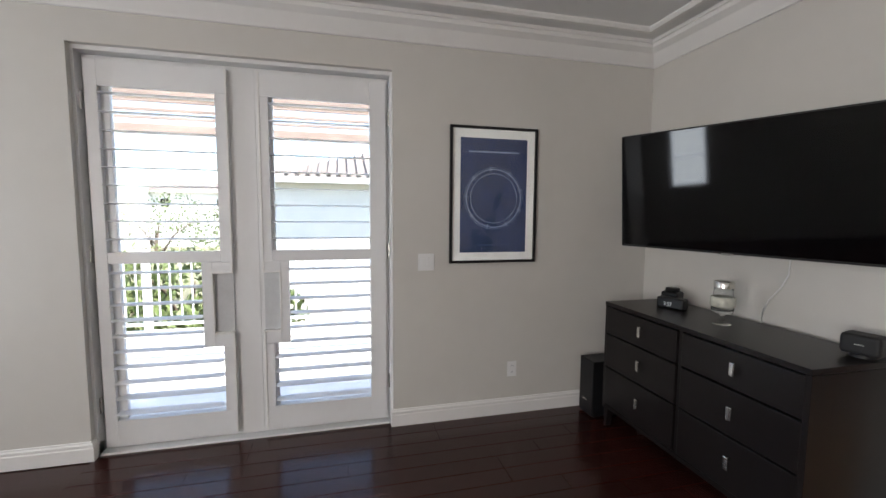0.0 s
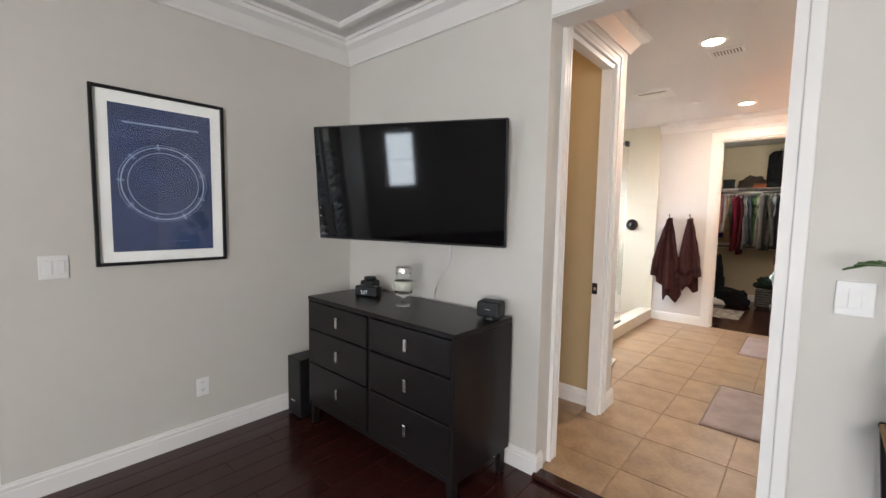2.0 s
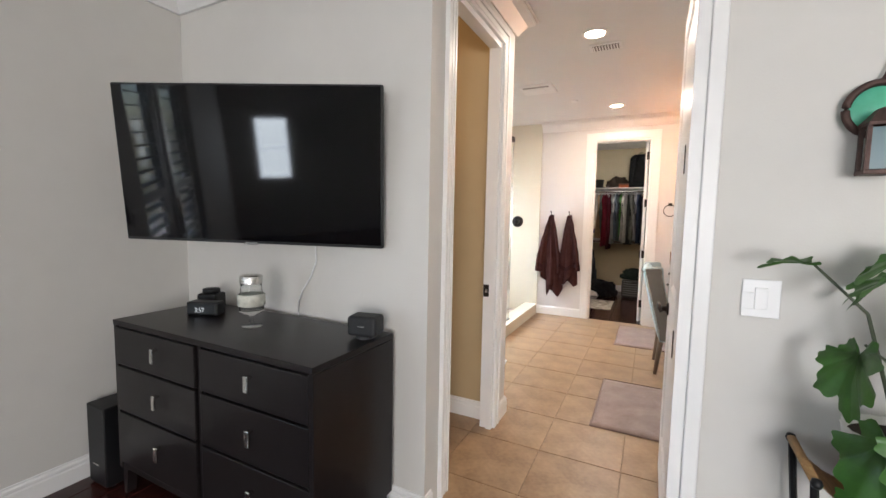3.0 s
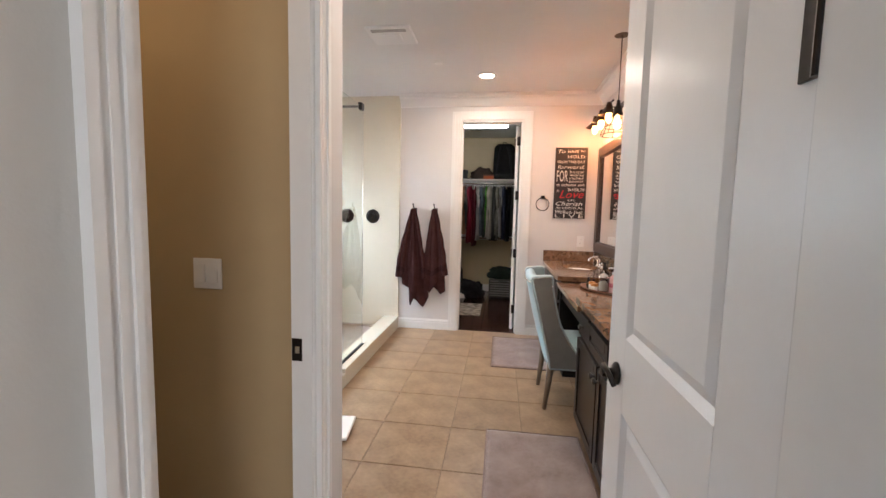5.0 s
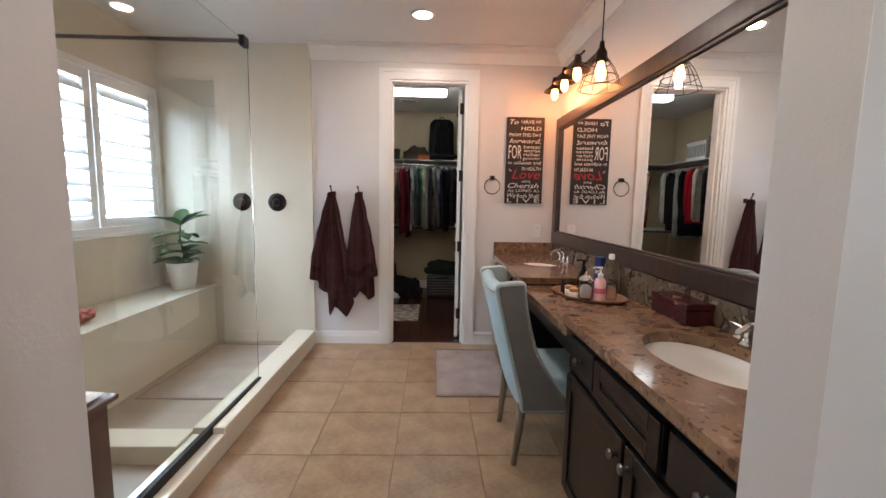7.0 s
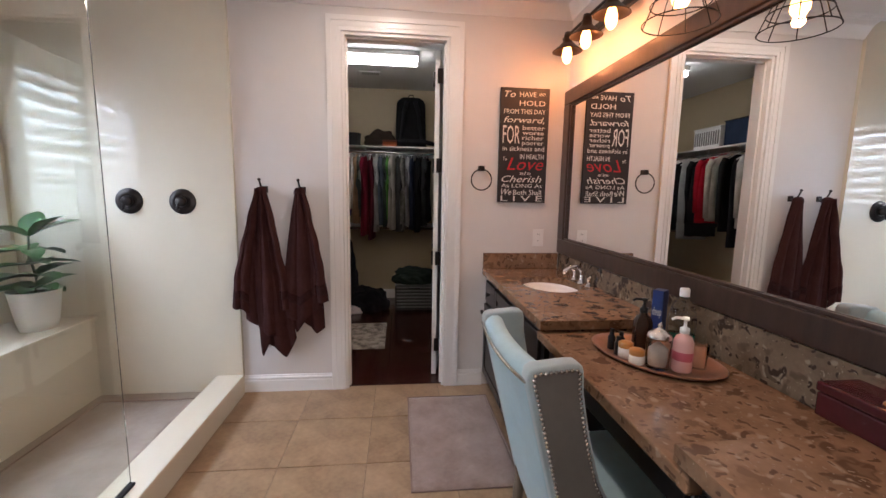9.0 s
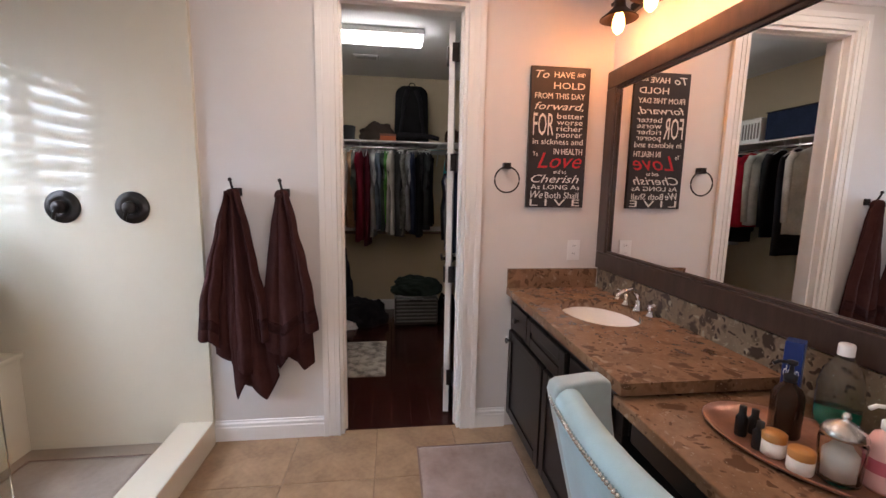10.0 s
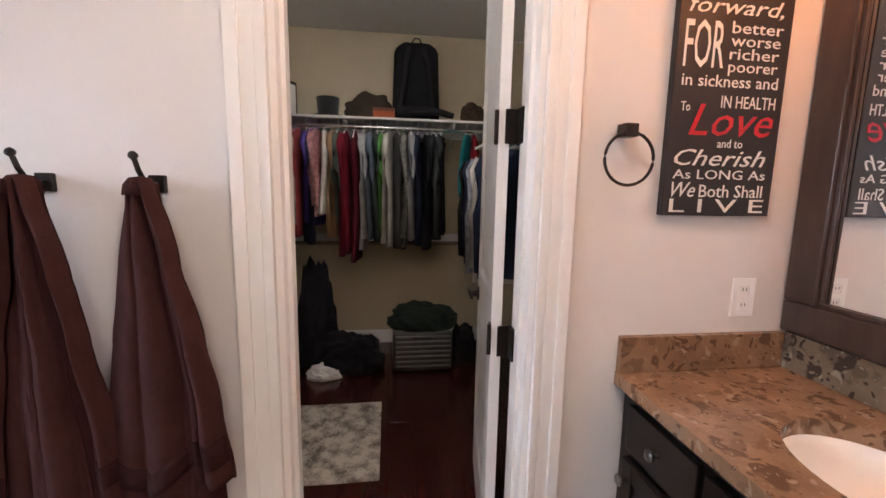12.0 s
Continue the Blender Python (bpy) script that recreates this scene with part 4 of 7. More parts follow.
def soft_mat(name, x0, x1, y0, y1, z, h, material, label, category="bath mat", rot=0.0, hem=True):
    cx, cy = (x0 + x1) / 2, (y0 + y1) / 2
    m = thing(name, pose(cx, cy, z, 0, 0, rot), label, category)
    bm = bmesh.new()
    nx, ny = 24, 32
    W, L = (x1 - x0) / 2, (y1 - y0) / 2
    top = []
    for i in range(nx + 1):
        row = []
        for j in range(ny + 1):
            x, y = -W + 2 * W * i / nx, -L + 2 * L * j / ny
            e = min(W - abs(x), L - abs(y))
            zz = h * min(1.0, 0.25 + e / 0.02) + 0.0025 * noise.noise((x * 9, y * 9, z + 3)) * (e > 0.001)
            row.append(bm.verts.new((x + 0.004 * noise.noise((y * 5, x * 3, 1)), y + 0.004 * noise.noise((x * 5, y * 3, 7)), max(0.002, zz))))
        top.append(row)
    for i in range(nx):
        for j in range(ny):
            bm.faces.new((top[i][j], top[i + 1][j], top[i + 1][j + 1], top[i][j + 1]))
    edge = [top[i][0] for i in range(nx + 1)] + [top[nx][j] for j in range(1, ny + 1)] + [top[i][ny] for i in range(nx - 1, -1, -1)] + [top[0][j] for j in range(ny - 1, 0, -1)]
    low = [bm.verts.new((v.co.x, v.co.y, 0)) for v in edge]
    for k in range(len(edge)):
        j = (k + 1) % len(edge)
        bm.faces.new((edge[k], low[k], low[j], edge[j]))
    part("carpet", bm, material, m, smooth=True)
    if hem:
        part("hem", tube([(-W, -L, 0.005), (W, -L, 0.005), (W, L, 0.005), (-W, L, 0.005)], 0.005, 6, closed=True), M_HEM, m)
    return m


M_HEM = mat("brown_hem", (0.27, 0.195, 0.17), 0.9, bump=0.3)
M_SHMAT = mat("grey_shower_mat", (0.40, 0.345, 0.30), 0.95, color2=(0.29, 0.245, 0.21), scale=5, bump=0.7, fine=200)
soft_mat("bath_mat", -0.055, 0.50, 5.45, 6.375, 0.0, 0.014, M_RUG, "mauve shag bath mat before the far sink")
soft_mat("bath_mat", -0.055, 0.52, 3.41, 4.33, 0.0, 0.014, M_RUG, "mauve shag bath mat before the near sink")
soft_mat("shower_mat", -2.08, -1.48, 5.35, 6.42, 0.022, 0.010, M_SHMAT, "grey-brown mat on the shower floor", "bath mat")

sc = thing("bathroom_scale", pose(-1.03, 4.14, 0, 0, 0, 8), "white bathroom scale on the tiles by the shower curb", "scale")
part("platform", B(-0.15, 0.12, -0.14, 0.14, 0.012, 0.034, 0.010, 3), M_WHITE, sc)
part("dial_window", B(-0.05, 0.03, 0.085, 0.125, 0.0335, 0.0365, 0.002), M_BLACK, sc, "dark round dial window")
for fx in (-0.11, 0.09):
    for fy in (-0.1, 0.1):
        part("foot", lathe([(0, 0), (0.015, 0), (0.015, 0.013), (0, 0.013)], 12, pose(fx, fy, 0)), M_BLACK, sc)

st = thing("side_table", pose(-1.60, 4.08, 0.022), "dark red-brown wooden side table with a white cloth", "table")
part("tabletop", B(-0.22, 0.22, -0.24, 0.24, 0.525, 0.55, 0.008), M_CHERRY, st)
part("apron", B(-0.19, 0.19, -0.21, 0.21, 0.47, 0.526, 0.002), M_CHERRY, st)
for fx in (-1, 1):
    part("side_panel", B(fx * 0.185 - 0.012, fx * 0.185 + 0.012, -0.20, 0.20, 0.0, 0.475, 0.002), M_CHERRY, st)
part("shelf", B(-0.173, 0.173, -0.19, 0.19, 0.12, 0.14), M_CHERRY, st)
bm = bmesh.new()
g = [[bm.verts.new((-0.20 + 0.385 * i / 8, -0.22 + 0.43 * j / 8, 0.553 + 0.006 * noise.noise((i * 0.7, j * 0.6, 2)))) for j in range(9)] for i in range(9)]
for i in range(8):
    for j in range(8):
        bm.faces.new((g[i][j], g[i + 1][j], g[i + 1][j + 1], g[i][j + 1]))
r = bmesh.ops.extrude_face_region(bm, geom=bm.faces[:])
bmesh.ops.translate(bm, vec=(0, 0, 0.005), verts=[v for v in r["geom"] if isinstance(v, bmesh.types.BMVert)])
tagged(link("folded_cloth", bm, M_PAPER, True), "white cloth lying on the side table", "cloth").matrix_world = pose(-1.60, 4.08, 0.022 + 0.008)

for k, (dy, hgt, col) in enumerate(((0.0, 0.19, M_BOTTLEBLUE), (0.06, 0.16, M_BOTTLEGREY))):
    bo = thing("shampoo_bottle", pose(-2.38 + 0.02 * k, 5.12 + dy, 0.580), "small plastic shampoo bottle on the bench", "bottle", "bench bottles")
    part("body", lathe([(0, 0), (0.030, 0), (0.032, 0.01), (0.032, hgt * 0.75), (0.014, hgt * 0.84), (0.014, hgt * 0.86), (0, hgt * 0.86)], 20), col, bo, smooth=True)
    part("cap", lathe([(0.016, hgt * 0.85), (0.016, hgt), (0, hgt)], 16), M_BLACK, bo)
bm = bmesh.new()
bmesh.ops.create_icosphere(bm, subdivisions=4, radius=0.07)
for v in bm.verts:
    v.co *= 0.85 + 0.35 * noise.noise(v.co * 28) + 0.1 * noise.noise(v.co * 70)
    v.co.z = max(v.co.z * 0.7, -0.045)
bmesh.ops.translate(bm, vec=(-2.30, 5.26, 0.580 + 0.045), verts=bm.verts)
tagged(link("bath_sponge", bm, M_LOOFAH), "pink mesh bath sponge on the bench", "sponge")


# ---- bathroom: things on the closet wall ----
def hook(x):
    h = thing("towel_hook", pose(x, 6.56, 1.436), "square dark bronze wall hook", "hook", "towel hooks")
    part("plate", B(-0.020, 0.020, -0.014, -0.001, -0.022, 0.022, 0.003), M_BRONZE, h)
    bm = tube([(0, -0.012, 0.0), (-0.004, -0.045, -0.006), (-0.010, -0.066, 0.030), (-0.014, -0.074, 0.062)], 0.006, 8)
    lathe([(0, -0.004), (0.010, -0.004), (0.010, 0.004), (0, 0.004)], 10, pose(-0.014, -0.075, 0.064, 70, 0, 0), bm)
    part("prong", bm, M_BRONZE, h, smooth=True)


hook(-1.020)
hook(-0.772)


def towel_layer(bm, left, right, hem, y0, folds, seed, top=0.0):
    """One hanging fold of cloth: left and right edges at even steps down, hem as (across, drop) corners."""
    nu, ns = 56, 44
    rnd = random.Random(seed)
    ph, ph2 = rnd.uniform(0, 3), rnd.uniform(0, 6)

    def along(row, t):
        f = t * (len(row) - 1)
        k = min(int(f), len(row) - 2)
        w = f - k
        w = w * w * (3 - 2 * w) * 0.5 + w * 0.5
        return row[k] + (row[k + 1] - row[k]) * w

    def drop(u):
        for (a, za), (b, zb) in zip(hem, hem[1:]):
            if a <= u <= b:
                return za + (zb - za) * (u - a) / (b - a)
        return hem[-1][1]
    front, back = [], []
    for i in range(ns + 1):
        t = i / ns
        fr, bk = [], []
        for k in range(nu + 1):
            u = k / nu
            x = along(left, t) + (along(right, t) - along(left, t)) * u
            z = top - (drop(u) + top) * t
            amp = (0.008 + 0.022 * t) * (0.6 + 0.4 * math.sin(math.pi * u))
            ridge = abs(math.sin(math.pi * (folds * u + ph * 0.3 + 0.10 * math.sin(3 * t + ph2)))) ** 0.75
            bulge = 0.030 * math.sin(math.pi * u) * (1 - 0.4 * t)
            y = y0 - bulge - amp * ridge - 0.004 * noise.noise((x * 14, z * 9, seed)) - 0.0022 * noise.noise((x * 60, z * 60, seed))
            x += 0.005 * noise.noise((z * 7, u * 3, seed + 5))
            fr.append(bm.verts.new((x, min(y, -0.010), z)))
            bk.append(bm.verts.new((x, min(y + 0.007, -0.003), z - 0.001)))
        front.append(fr)
        back.append(bk)
    for i in range(ns):
        for k in range(nu):
            bm.faces.new((front[i][k], front[i + 1][k], front[i + 1][k + 1], front[i][k + 1]))
            bm.faces.new((back[i][k], back[i][k + 1], back[i + 1][k + 1], back[i + 1][k]))
        for k in (0, nu):
            bm.faces.new((front[i][k], back[i][k], back[i + 1][k], front[i + 1][k]))
    for i in (0, ns):
        for k in range(nu):
            bm.faces.new((front[i][k], front[i][k + 1], back[i][k + 1], back[i][k]))
    return front


def hem_band(front, t0, t1, parent):
    """A raised woven band across a layer, near its lower edge."""
    n = len(front) - 1
    bm = bmesh.new()
    rows = [[bm.verts.new((v[0], v[1] - 0.0025, v[2])) for v in front[i]] for i in range(int(n * t0), int(n * t1) + 1)]
    low = [[bm.verts.new((v.co.x, v.co.y + 0.005, v.co.z)) for v in r] for r in rows]
    for g in (rows, low):
        for p, q in zip(g, g[1:]):
            for k in range(len(p) - 1):
                bm.faces.new((p[k], q[k], q[k + 1], p[k + 1]))
    for p, q in ((rows[0], low[0]), (rows[-1], low[-1])):
        for k in range(len(p) - 1):
            bm.faces.new((p[k], p[k + 1], q[k + 1], q[k]))
    part("hem_band", bm, M_HEMBAND, parent, "flat woven band near the hem", True)


def towel(x, layers, seed):
    """A bath towel hung by its middle: overlapping folds that fan out below the hook."""
    t = thing("towel", pose(x, 6.557, 1.432), "dark brown towel hanging from a wall hook", "towel", "hanging towels")
    for k, (left, right, hem, y0, folds, band) in enumerate(layers):
        bm = bmesh.new()
        fr = towel_layer(bm, left, right, hem, y0, folds, seed + k, 0.006 + 0.004 * k)
        line = [[tuple(v.co) for v in r] for r in fr]
        if k == 0:
            lathe([(0, 0.014), (0.022, 0.010), (0.034, -0.006), (0.038, -0.03), (0, -0.03)], 20, pose(0, -0.060, 0.008), bm)
        fold = part("cloth_fold", bm, M_TOWEL, t, smooth=True)
        if band:
            hem_band(line, *band, fold)


M_HEMBAND = mat("brown_woven_band", (0.030, 0.011, 0.011), 0.85, spec=0.15, spread=0.25, scale=25, stretch=(1, 1, 6), bump=0.35, fine=180)
towel(-1.030, [
    ([-0.028, -0.070, -0.115, -0.140, -0.130], [0.030, 0.070, 0.105, 0.165, 0.200], [(0, 0.88), (0.26, 0.93), (0.29, 1.10), (0.33, 1.145), (0.47, 1.05), (0.80, 1.155), (1, 1.02)], -0.045, 3.2, None),
    ([-0.030, -0.085, -0.138, -0.186, -0.202], [-0.006, -0.030, -0.062, -0.090, -0.098], [(0, 0.79), (0.75, 0.80), (1, 0.84)], -0.080, 1.6, (0.86, 0.93)),
    ([-0.012, -0.020, -0.030, -0.040, -0.045], [0.020, 0.035, 0.060, 0.085, 0.095], [(0, 0.93), (0.5, 0.98), (1, 1.00)], -0.066, 1.6, None),
    ([0.006, 0.040, 0.072, 0.098, 0.102], [0.034, 0.078, 0.112, 0.160, 0.178], [(0, 0.815), (1, 0.80)], -0.066, 1.3, (0.86, 0.93))], 3)
towel(-0.782, [
    ([-0.026, -0.060, -0.085, -0.098, -0.085], [0.028, 0.070, 0.105, 0.135, 0.145], [(0, 0.88), (0.17, 0.985), (0.42, 0.90), (0.78, 0.985), (1, 0.955)], -0.040, 2.4, None),
    ([-0.030, -0.062, -0.092, -0.112, -0.122], [0.022, 0.045, 0.075, 0.100, 0.120], [(0, 0.76), (0.10, 0.86), (0.45, 0.905), (1, 0.80)], -0.058, 2.2, (0.80, 0.88)),
    ([0.004, 0.035, 0.062, 0.080, 0.084], [0.032, 0.078, 0.120, 0.152, 0.180], [(0, 0.765), (1, 0.755)], -0.066, 1.4, (0.86, 0.94))], 17)

r = thing("towel_ring", pose(0.452, 6.56, 1.582), "dark bronze towel ring on the wall", "towel ring")
part("mount", B(-0.020, 0.020, -0.045, -0.001, 0.008, 0.044, 0.003), M_BRONZE, r)
part("ring", tube([(0.072 * math.sin(a), -0.04, -0.052 + 0.072 * math.cos(a)) for a in [2 * math.pi * k / 40 for k in range(40)]], 0.0045, 8, closed=True), M_BRONZE, r, smooth=True)


def plate(name, m, label, rockers, w=0.057, h=0.060, category="switch"):
    """Wall plate whose front looks along its own -y."""
    p = thing(name, m, label, category)
    part("cover_plate", B(-w, w, -0.007, -0.001, -h, h, 0.003), M_WHITE, p)
    for cx, kind in rockers:
        if kind == "rocker":
            part("rocker", B(cx - 0.017, cx + 0.017, -0.012, -0.006, -0.034, 0.034, 0.002), M_WHITE, p)
        elif kind == "low":
            part("rocker", B(cx - 0.017, cx + 0.017, -0.010, -0.006, -0.036, 0.018, 0.002), M_WHITE, p)
        else:
            for dz in (-0.024, 0.024):
                s = part("socket", B(cx - 0.016, cx + 0.016, -0.0085, -0.006, dz - 0.014, dz + 0.014, 0.003), M_WHITE, p)
                for ox in (-0.006, 0.006):
                    part("slot", B(cx + ox - 0.0012, cx + ox + 0.0012, -0.0090, -0.008, dz - 0.002, dz + 0.007), M_BLACK, s)
    return p


plate("wall_outlet", pose(0.893, 6.56, 1.12), "white wall outlet above the counter", [(0, "socket")], 0.040, 0.062, "outlet")
plate("wall_outlet", pose(-2.395, 1.01, 0.318, 0, 0, 90), "white wall outlet low on the bedroom wall", [(0, "socket")], 0.037, 0.058, "outlet")
plate("light_switch", pose(-2.395, 0.350, 1.140, 0, 0, 90), "white double light switch by the balcony doors", [(-0.024, "rocker"), (0.024, "rocker")])
plate("light_switch", pose(0.568, 2.14, 1.169), "white light switch beside the bathroom entry", [(0.0, "rocker"), (-0.034, "low")], 0.050)
plate("light_switch", pose(-1.10, 3.14, 1.162), "white double light switch in the toilet room", [(-0.024, "rocker"), (0.026, "low")], 0.058, 0.058)


def strike(m):
    s = thing("strike_plate", m, "black strike plate on the door lining", "strike plate")
    bm = bmesh.new()
    box(bm, -0.020, 0.018, -0.003, 0.0, -0.040, 0.040, 0.001, 1)
    part("plate", bm, M_BRONZE, s)
    part("bolt_hole", B(-0.007, 0.009, -0.0045, -0.0025, -0.012, 0.012), M_NICKEL, s)


strike(pose(-0.692, 3.039, 0.928))


# ---- wall sign ----
def sign():
    s = thing("wall_sign", pose(0.749, 6.56, 1.769), "black wooden sign with white and red wedding verse", "sign")
    part("board", B(-0.174, 0.174, -0.024, -0.001, -0.394, 0.394, 0.002), M_SIGN, s)
    rows = [
        ("To", -0.148, 0.330, 0.060, 0.078, 0.3, "w"), ("HAVE", -0.040, 0.335, 0.046, 0.118, 0, "w"), ("AND", 0.092, 0.343, 0.030, 0.050, 0.2, "w"),
        ("HOLD", -0.040, 0.275, 0.050, 0.185, 0, "w"), ("FROM THIS DAY", -0.148, 0.220, 0.044, 0.295, 0, "w"), ("forward,", -0.148, 0.160, 0.058, 0.290, 0.3, "w"),
        ("FOR", -0.152, 0.018, 0.178, 0.122, 0, "w"), ("better", -0.012, 0.112, 0.044, 0.160, 0, "w"), ("worse", -0.012, 0.078, 0.044, 0.155, 0, "w"),
        ("richer", -0.012, 0.043, 0.044, 0.155, 0, "w"), ("poorer", -0.012, 0.009, 0.044, 0.155, 0, "w"), ("in sickness and", -0.150, -0.032, 0.046, 0.300, 0, "w"),
        ("IN HEALTH", -0.022, -0.088, 0.048, 0.172, 0, "w"), ("To", -0.145, -0.100, 0.036, 0.028, 0, "w"), ("Love", -0.115, -0.165, 0.125, 0.265, 0.35, "r"),
        ("and to", -0.020, -0.198, 0.034, 0.080, 0, "w"), ("Cherish", -0.150, -0.250, 0.066, 0.290, 0.35, "w"), ("As LONG As", -0.150, -0.288, 0.038, 0.296, 0, "w"),
        ("We", -0.150, -0.340, 0.062, 0.075, 0.35, "w"), ("Both Shall", -0.062, -0.340, 0.052, 0.205, 0, "w"), ("L I V E", -0.152, -0.384, 0.056, 0.304, 0, "w")]
    for body, px, pz, size, width, shear, col in rows:
        text_part("lettering", body, size, pose(px, -0.0245, pz, 90, 0, 0), M_SIGNRED if col == "r" else M_SIGNWHITE, s, width, shear)


sign()

# ---- lamps of the bathroom ----
def vanity_light():
    v = thing("vanity_light", pose(1.0, 6.02, 2.415), "black bar wall light with three glowing bulbs", "wall lamp")
    part("wall_bar", B(0.040, 0.069, -0.34, 0.36, -0.012, 0.030, 0.004), M_BRONZE, v)
    part("front_bar", tube([(-0.06, -0.38, 0.02), (-0.06, 0.36, 0.02)], 0.009, 8), M_BRONZE, v)
    for yy in (-0.16, 0.16):
        part("bracket", tube([(0.055, yy, 0.01), (-0.06, yy, 0.02)], 0.007, 8), M_BRONZE, v)
    for yy in (-0.285, 0.0, 0.265):
        sh = part("shade", lathe([(0.0, 0.030), (0.020, 0.028), (0.026, 0.0), (0.030, -0.03), (0.050, -0.05), (0.088, -0.082), (0.092, -0.086), (0.088, -0.088), (0.048, -0.056), (0.022, -0.032), (0.0, -0.030)], 28, pose(-0.07, yy, 0)), M_BRONZESHADE, v, "black flared metal shade", True)
        part("bulb", lathe([(0, -0.034), (0.014, -0.036), (0.016, -0.05), (0.028, -0.088), (0.030, -0.115), (0.024, -0.140), (0.010, -0.155), (0, -0.157)], 20, pose(-0.07, yy, 0)), M_BULB, sh, "glowing amber filament bulb", True)


vanity_light()
for yy in (5.735, 6.02, 6.285):
    lamp("vanity_lamp", "POINT", 0.85, WARM, pose(0.93, yy, 2.24), 0.02)


def pendant():
    p = thing("pendant_lamp", pose(0.835, 5.06, 2.025), "black wire-cage pendant lamp over the makeup counter", "pendant lamp")
    part("canopy", lathe([(0, H - 2.025), (0.055, H - 2.025), (0.055, H - 2.02516), (0.02, H - 2.0253), (0, H - 2.0253)], 24), M_BRONZE, p)
    part("cord", tube([(0, 0, H - 2.0252), (0, 0, 0.24)], 0.0035, 6), M_BLACK, p)
    part("socket", lathe([(0, 0.26), (0.012, 0.255), (0.016, 0.22), (0.030, 0.20), (0.034, 0.155), (0.040, 0.150), (0, 0.15)], 24), M_BRONZE, p, smooth=True)
    for rr, z in ((0.118, 0.0), (0.095, 0.06), (0.055, 0.135), (0.036, 0.16)):
        part("hoop", tube([(rr * math.cos(a), rr * math.sin(a), z) for a in [2 * math.pi * k / 36 for k in range(36)]], 0.0022, 6, closed=True), M_BLACK, p)
    for k in range(8):
        a = 2 * math.pi * k / 8
        part("wire", tube([(rr * math.cos(a), rr * math.sin(a), z) for rr, z in ((0.036, 0.16), (0.055, 0.135), (0.080, 0.095), (0.095, 0.06), (0.118, 0.0))], 0.0020, 6), M_BLACK, p)
    part("bulb", lathe([(0, 0.150), (0.014, 0.148), (0.018, 0.13), (0.030, 0.09), (0.030, 0.07), (0.020, 0.05), (0, 0.044)], 20), M_BULB, p, "glowing amber filament bulb", True)


pendant()
lamp("pendant_bulb_lamp", "POINT", 0.45, WARM, pose(0.835, 5.06, 2.055), 0.02)

for x, y in ((-0.19, 3.78), (-0.19, 5.885)):
    d = thing("downlight", pose(x, y, H), "round recessed ceiling downlight, lit", "downlight", "ceiling downlights")
    part("trim_ring", lathe([(0.066, -0.004), (0.072, -0.010), (0.090, -0.008), (0.096, -0.001), (0.066, -0.001)], 36), M_WHITE, d, smooth=True)
    part("lens", lathe([(0, -0.006), (0.066, -0.006), (0.066, -0.002), (0, -0.002)], 32), M_DOWN, d)
v = thing("exhaust_fan", pose(-0.875, 4.89, H), "white square exhaust fan grille on the ceiling", "vent")
part("grille", B(-0.17, 0.17, -0.15, 0.15, -0.022, -0.001, 0.010, 3), M_WHITE, v)
part("lens", B(-0.075, 0.075, -0.06, 0.06, -0.030, -0.021, 0.006), M_WHITE, v)
for k in range(4):
    part("slot", B(-0.13, 0.13, -0.125 + k * 0.012, -0.120 + k * 0.012, -0.0235, -0.021), M_GREY, v)


def register(name, x, y, label):
    v = thing(name, pose(x, y, H), label, "vent")
    part("frame", B(-0.12, 0.12, -0.07, 0.07, -0.010, -0.001, 0.004), M_WHITE, v)
    part("backing", B(-0.095, 0.095, -0.048, 0.048, -0.012, -0.0095), M_GREY, v)
    for k in range(9):
        part("slat", B(-0.085 + k * 0.021 - 0.006, -0.085 + k * 0.021 + 0.004, -0.046, 0.046, -0.017, -0.0115), M_WHITE, v)


register("air_register", -0.14, 4.05, "white slatted air register on the ceiling")
register("air_register", -0.45, 8.50, "white slatted air register on the closet ceiling")
tagged(link("sprinkler_cap", lathe([(0, -0.010), (0.036, -0.010), (0.040, -0.006), (0.040, -0.001), (0, -0.001)], 24, pose(-0.61, 5.51, H)), M_WHITE), "small round white sprinkler cap on the ceiling", "sprinkler")


